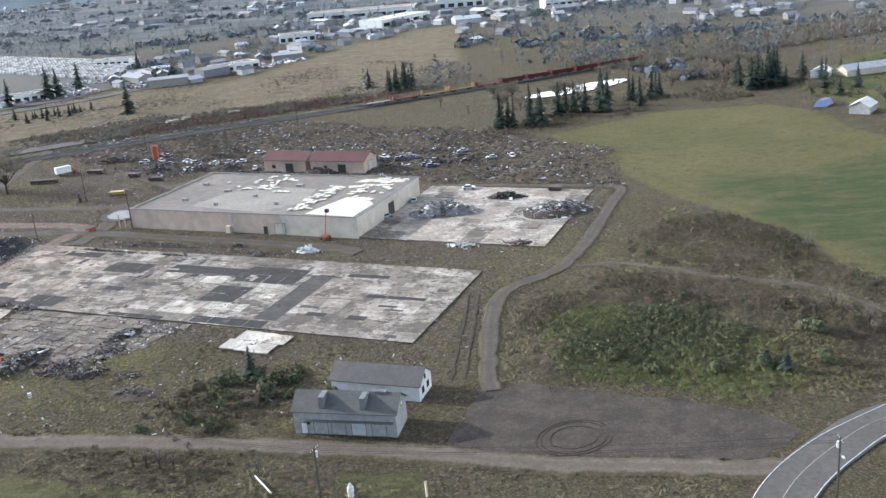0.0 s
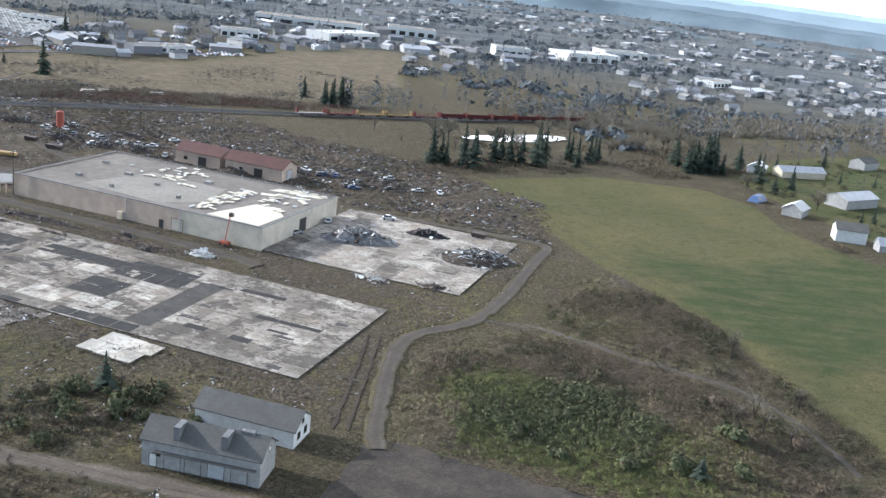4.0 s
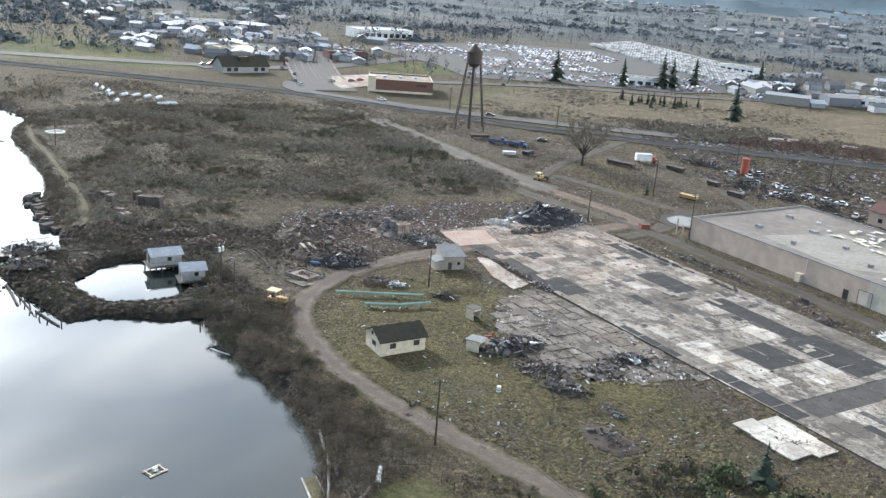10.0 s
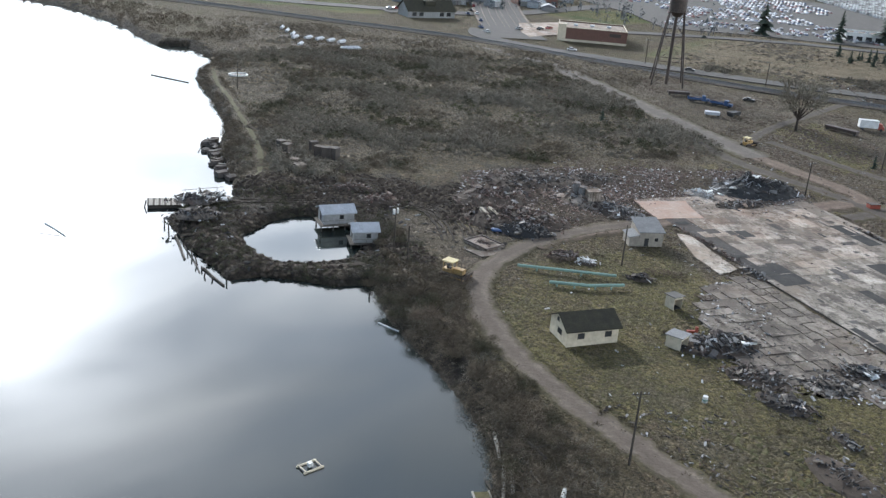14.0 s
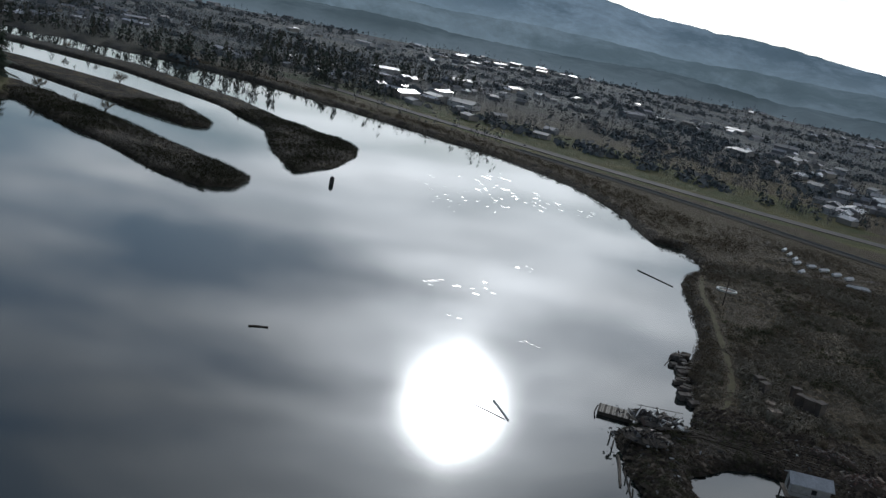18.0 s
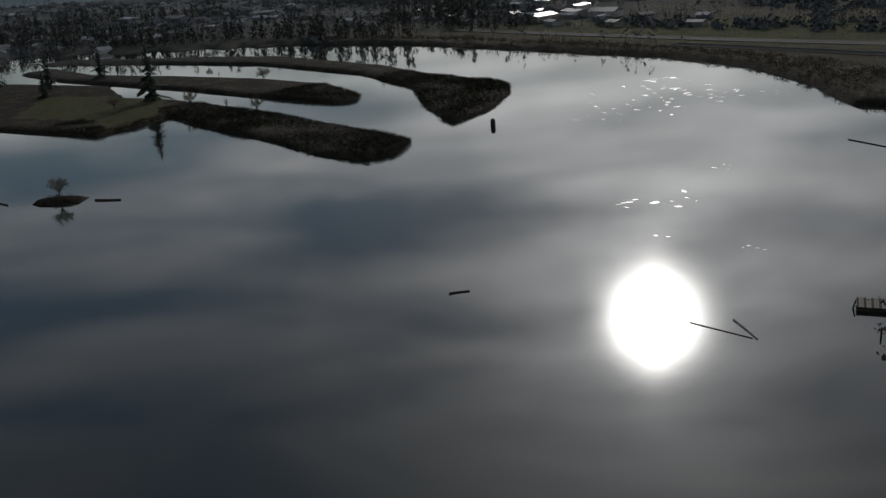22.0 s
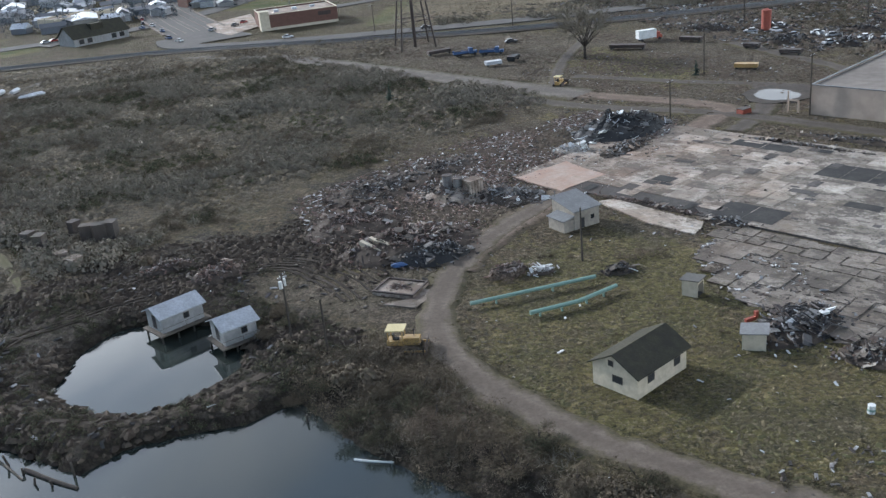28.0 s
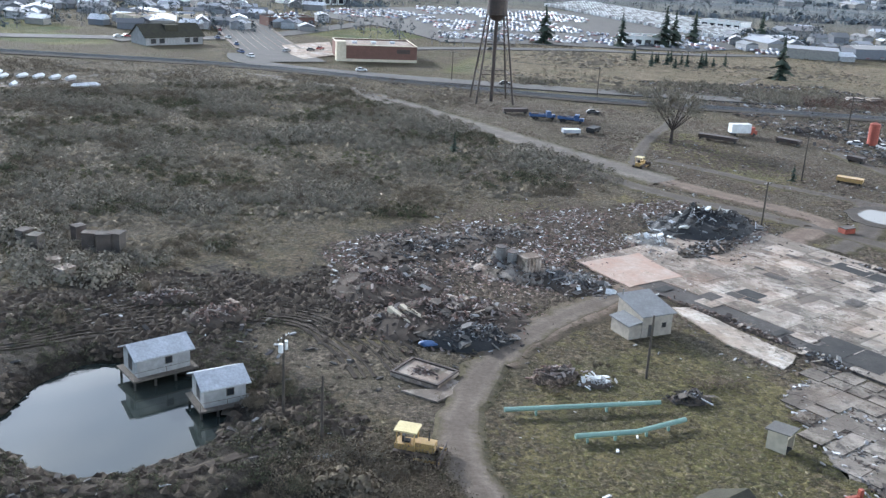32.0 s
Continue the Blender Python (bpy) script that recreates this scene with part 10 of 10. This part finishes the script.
def far_tree(x, y):
    z = height(x, y) - 0.3
    h = rv.uniform(5, 12) * (1.6 if rv.random() < 0.22 else 1)
    if rv.random() < 0.34:
        for i in range(20):
            f = rv.random() ** 0.8
            r, t = h * (0.17 * (1 - f) + 0.012), rv.uniform(0, 6.3)
            p, w = Vector((x + math.cos(t) * r * 0.5, y + math.sin(t) * r * 0.5, z + h * (0.06 + 0.94 * f))), h * (0.085 * (1 - f) + 0.022)
            k = len(tv)
            for _ in range(3):
                tv.append(tuple(p + Vector((rv.gauss(0, w), rv.gauss(0, w), rv.gauss(0, w * 0.8)))))
            tf.append((k, k + 1, k + 2))
    else:
        h *= 0.8
        for i in range(22):
            f, t = rv.random(), rv.uniform(0, 6.3)
            r = h * 0.3 * math.sqrt(rv.random()) * math.sin(math.pi * (0.15 + 0.85 * f))
            p = Vector((x + math.cos(t) * r, y + math.sin(t) * r, z + h * (0.25 + 0.75 * f)))
            k, w = len(bv), h * 0.06
            for _ in range(3):
                bv.append(tuple(p + Vector((rv.gauss(0, w), rv.gauss(0, w), rv.gauss(0, w)))))
            bf.append((k, k + 1, k + 2))
        k = len(bv)
        bv.extend([(x - 0.2, y, z), (x + 0.2, y, z), (x, y, z + h * 0.7)])
        bf.append((k, k + 1, k + 2))


dv, df = [], []


def grove_tree(x, y):
    """A tall dark tree of the far bank, fir or leafless, with an uneven crown."""
    if field_of(LAKE, np.array([x]), np.array([y]))[0] > -2:
        return
    z, h = height(x, y) - 0.4, rv.uniform(8, 19)
    fir = rv.random() < 0.45
    for i in range(26):
        f = rv.uniform(0.05, 1.0)
        r = h * (0.19 * (1 - f) + 0.02 if fir else 0.22 * math.sin(math.pi * min(f * 0.8 + 0.2, 1.0)) + 0.02)
        a = rv.uniform(0, 6.3)
        k, q = len(dv), Vector((x + math.cos(a) * r * 0.6, y + math.sin(a) * r * 0.6, z + h * f))
        s = h * (0.075 if fir else 0.055)
        for _ in range(3):
            dv.append(tuple(q + Vector((rv.gauss(0, s), rv.gauss(0, s), rv.gauss(0, s * 1.3)))))
        df.append((k, k + 1, k + 2))
    k = len(dv)
    dv.extend([(x - 0.25, y, z), (x + 0.25, y, z), (x, y, z + h * 0.95)])
    df.append((k, k + 1, k + 2))


houses = trees = 0
while houses < 1700 or trees < 14000:
    az, d = radians(rv.uniform(-75, 118)), 300 + 2600 * rv.random() ** 1.7
    x, y = -30 - math.sin(az) * d, 120 + math.cos(az) * d
    if y < 470 and -420 < x < 200 or blocked(x, y):
        continue
    q = noise.noise((x * 0.0035, y * 0.0035, 3))
    east = x > 150
    if houses < 1700 and (q > -0.12 if east else q > (0.08 if x > -260 else -0.05 if d < 900 else 0.15)) and (y > 480 or x < -420):
        town_house(x, y)
        houses += 1
    if trees < 14000 and rv.random() < (0.9 if q < 0.0 else 0.55) and noise.noise((x * 0.012, y * 0.012, 9)) > -0.15:
        for _ in range(3):
            xx, yy = x + rv.gauss(0, 13), y + rv.gauss(0, 13)
            if not blocked(xx, yy) and not (yy < 440 and -420 < xx < 420):
                far_tree(xx, yy)
                trees += 1
for line, n in (([(-420, 462), (-520, 440), (-620, 424), (-720, 390), (-840, 290)], 60), ([(-680, 60), (-740, 130), (-820, 175), (-900, 240)], 160), ([(-640, -10), (-720, 40), (-800, 90)], 150), ([(380, 340), (420, 400), (330, 440), (420, 470)], 120), ([(430, 330), (620, 360), (780, 330)], 140), ([(-300, 560), (-200, 700), (-90, 900)], 130)):
    pts = smooth(line, 5)
    for i in range(n):
        p = pts[rv.randrange(len(pts))]
        far_tree(p.x + rv.gauss(0, 9), p.y + rv.gauss(0, 9))
for line, n, spread in (([(-858, 124), (-880, 170), (-860, 235), (-822, 300), (-765, 352), (-700, 390), (-640, 408)], 260, 10), ([(-760, 470), (-775, 500), (-765, 545), (-750, 570)], 90, 12), ([(-900, 60), (-960, 110), (-990, 190), (-960, 270)], 220, 22), ([(-1190, 60), (-1220, 200), (-1210, 330), (-1120, 440)], 200, 25), ([(-1050, 560), (-900, 640), (-760, 700)], 160, 25), ([(-690, 470), (-600, 480)], 50, 12)):
    pts = smooth(line, 5)
    for i in range(n):
        p = pts[rv.randrange(len(pts))]
        grove_tree(p.x + rv.gauss(0, spread), p.y + rv.gauss(0, spread))
woods = []
while len(woods) < 9000:
    az, d = radians(rv.uniform(-78, 118)), 430 + 2500 * rv.random() ** 1.2
    x, y = -30 - math.sin(az) * d, 120 + math.cos(az) * d
    if blocked(x, y) or y < 480 and -420 < x < 330:
        continue
    q = noise.noise((x * 0.004 + y * 0.002, y * 0.009, 8)) + 0.5 * noise.noise((x * 0.02, y * 0.02, 2))
    if q > (0.02 if x < -300 else 0.2):
        woods.append((x, y, height(x, y) - 0.5, rv.uniform(3.5, 7.5)))
M_GROVE = scattered("dark_bank_woods", [(0.066, 0.078, 0.066), (0.085, 0.09, 0.076), (0.054, 0.068, 0.06), (0.105, 0.10, 0.086)], 0.95)
# woods paled and blued, aerial haze painted into their tones
M_HAZEWOOD = scattered("far_woodland", [(0.12, 0.142, 0.155), (0.14, 0.16, 0.173), (0.16, 0.174, 0.188), (0.105, 0.126, 0.136), (0.17, 0.17, 0.175)], 0.95)
thicket("far_woodland", woods, 16, M_HAZEWOOD, "distant woods in strips and groves, coloured pale blue for haze", 0.28, 70, "woods", puff=True)
tagged(raw("town_house_walls", wv, wf, M_TOWNWALL), "pale walls of many small town houses", "houses", kind="stuff")
tagged(raw("town_house_roofs", rvv, rf, M_TOWNROOF), "grey and pale roofs of the town", "roofs", kind="stuff")
tagged(raw("bank_woods", dv, df, M_GROVE), "dark mixed woods round the far end of the pond", "trees", kind="stuff")
tagged(raw("far_firs", tv, tf, M_FARFIR), "fir trees between the houses, tinted blue for haze", "trees", kind="stuff")
# bare twigs paled towards grey, with haze in the colour
M_HAZEBARE = scattered("far_bare_trees", [(0.17, 0.168, 0.17), (0.195, 0.188, 0.185), (0.15, 0.152, 0.157)], 0.95)
tagged(raw("far_bare_trees", bv, bf, M_HAZEBARE), "bare trees between the houses, greyed for haze", "trees", kind="stuff")
sheet("store_lot", [(-140, 536), (-122, 560), (-112, 512), (-122, 492), (-130, 505)], 0.3, M_PALE, 0.3, curve=False, label="pale concrete parking lot of the store", category="car park")
sheet("roadhouse_lot", [(-216, 524), (-204, 545), (-196, 540), (-206, 515)], 0.3, M_ROAD, 0.3, curve=False, label="asphalt car park of the roadhouse", category="car park")
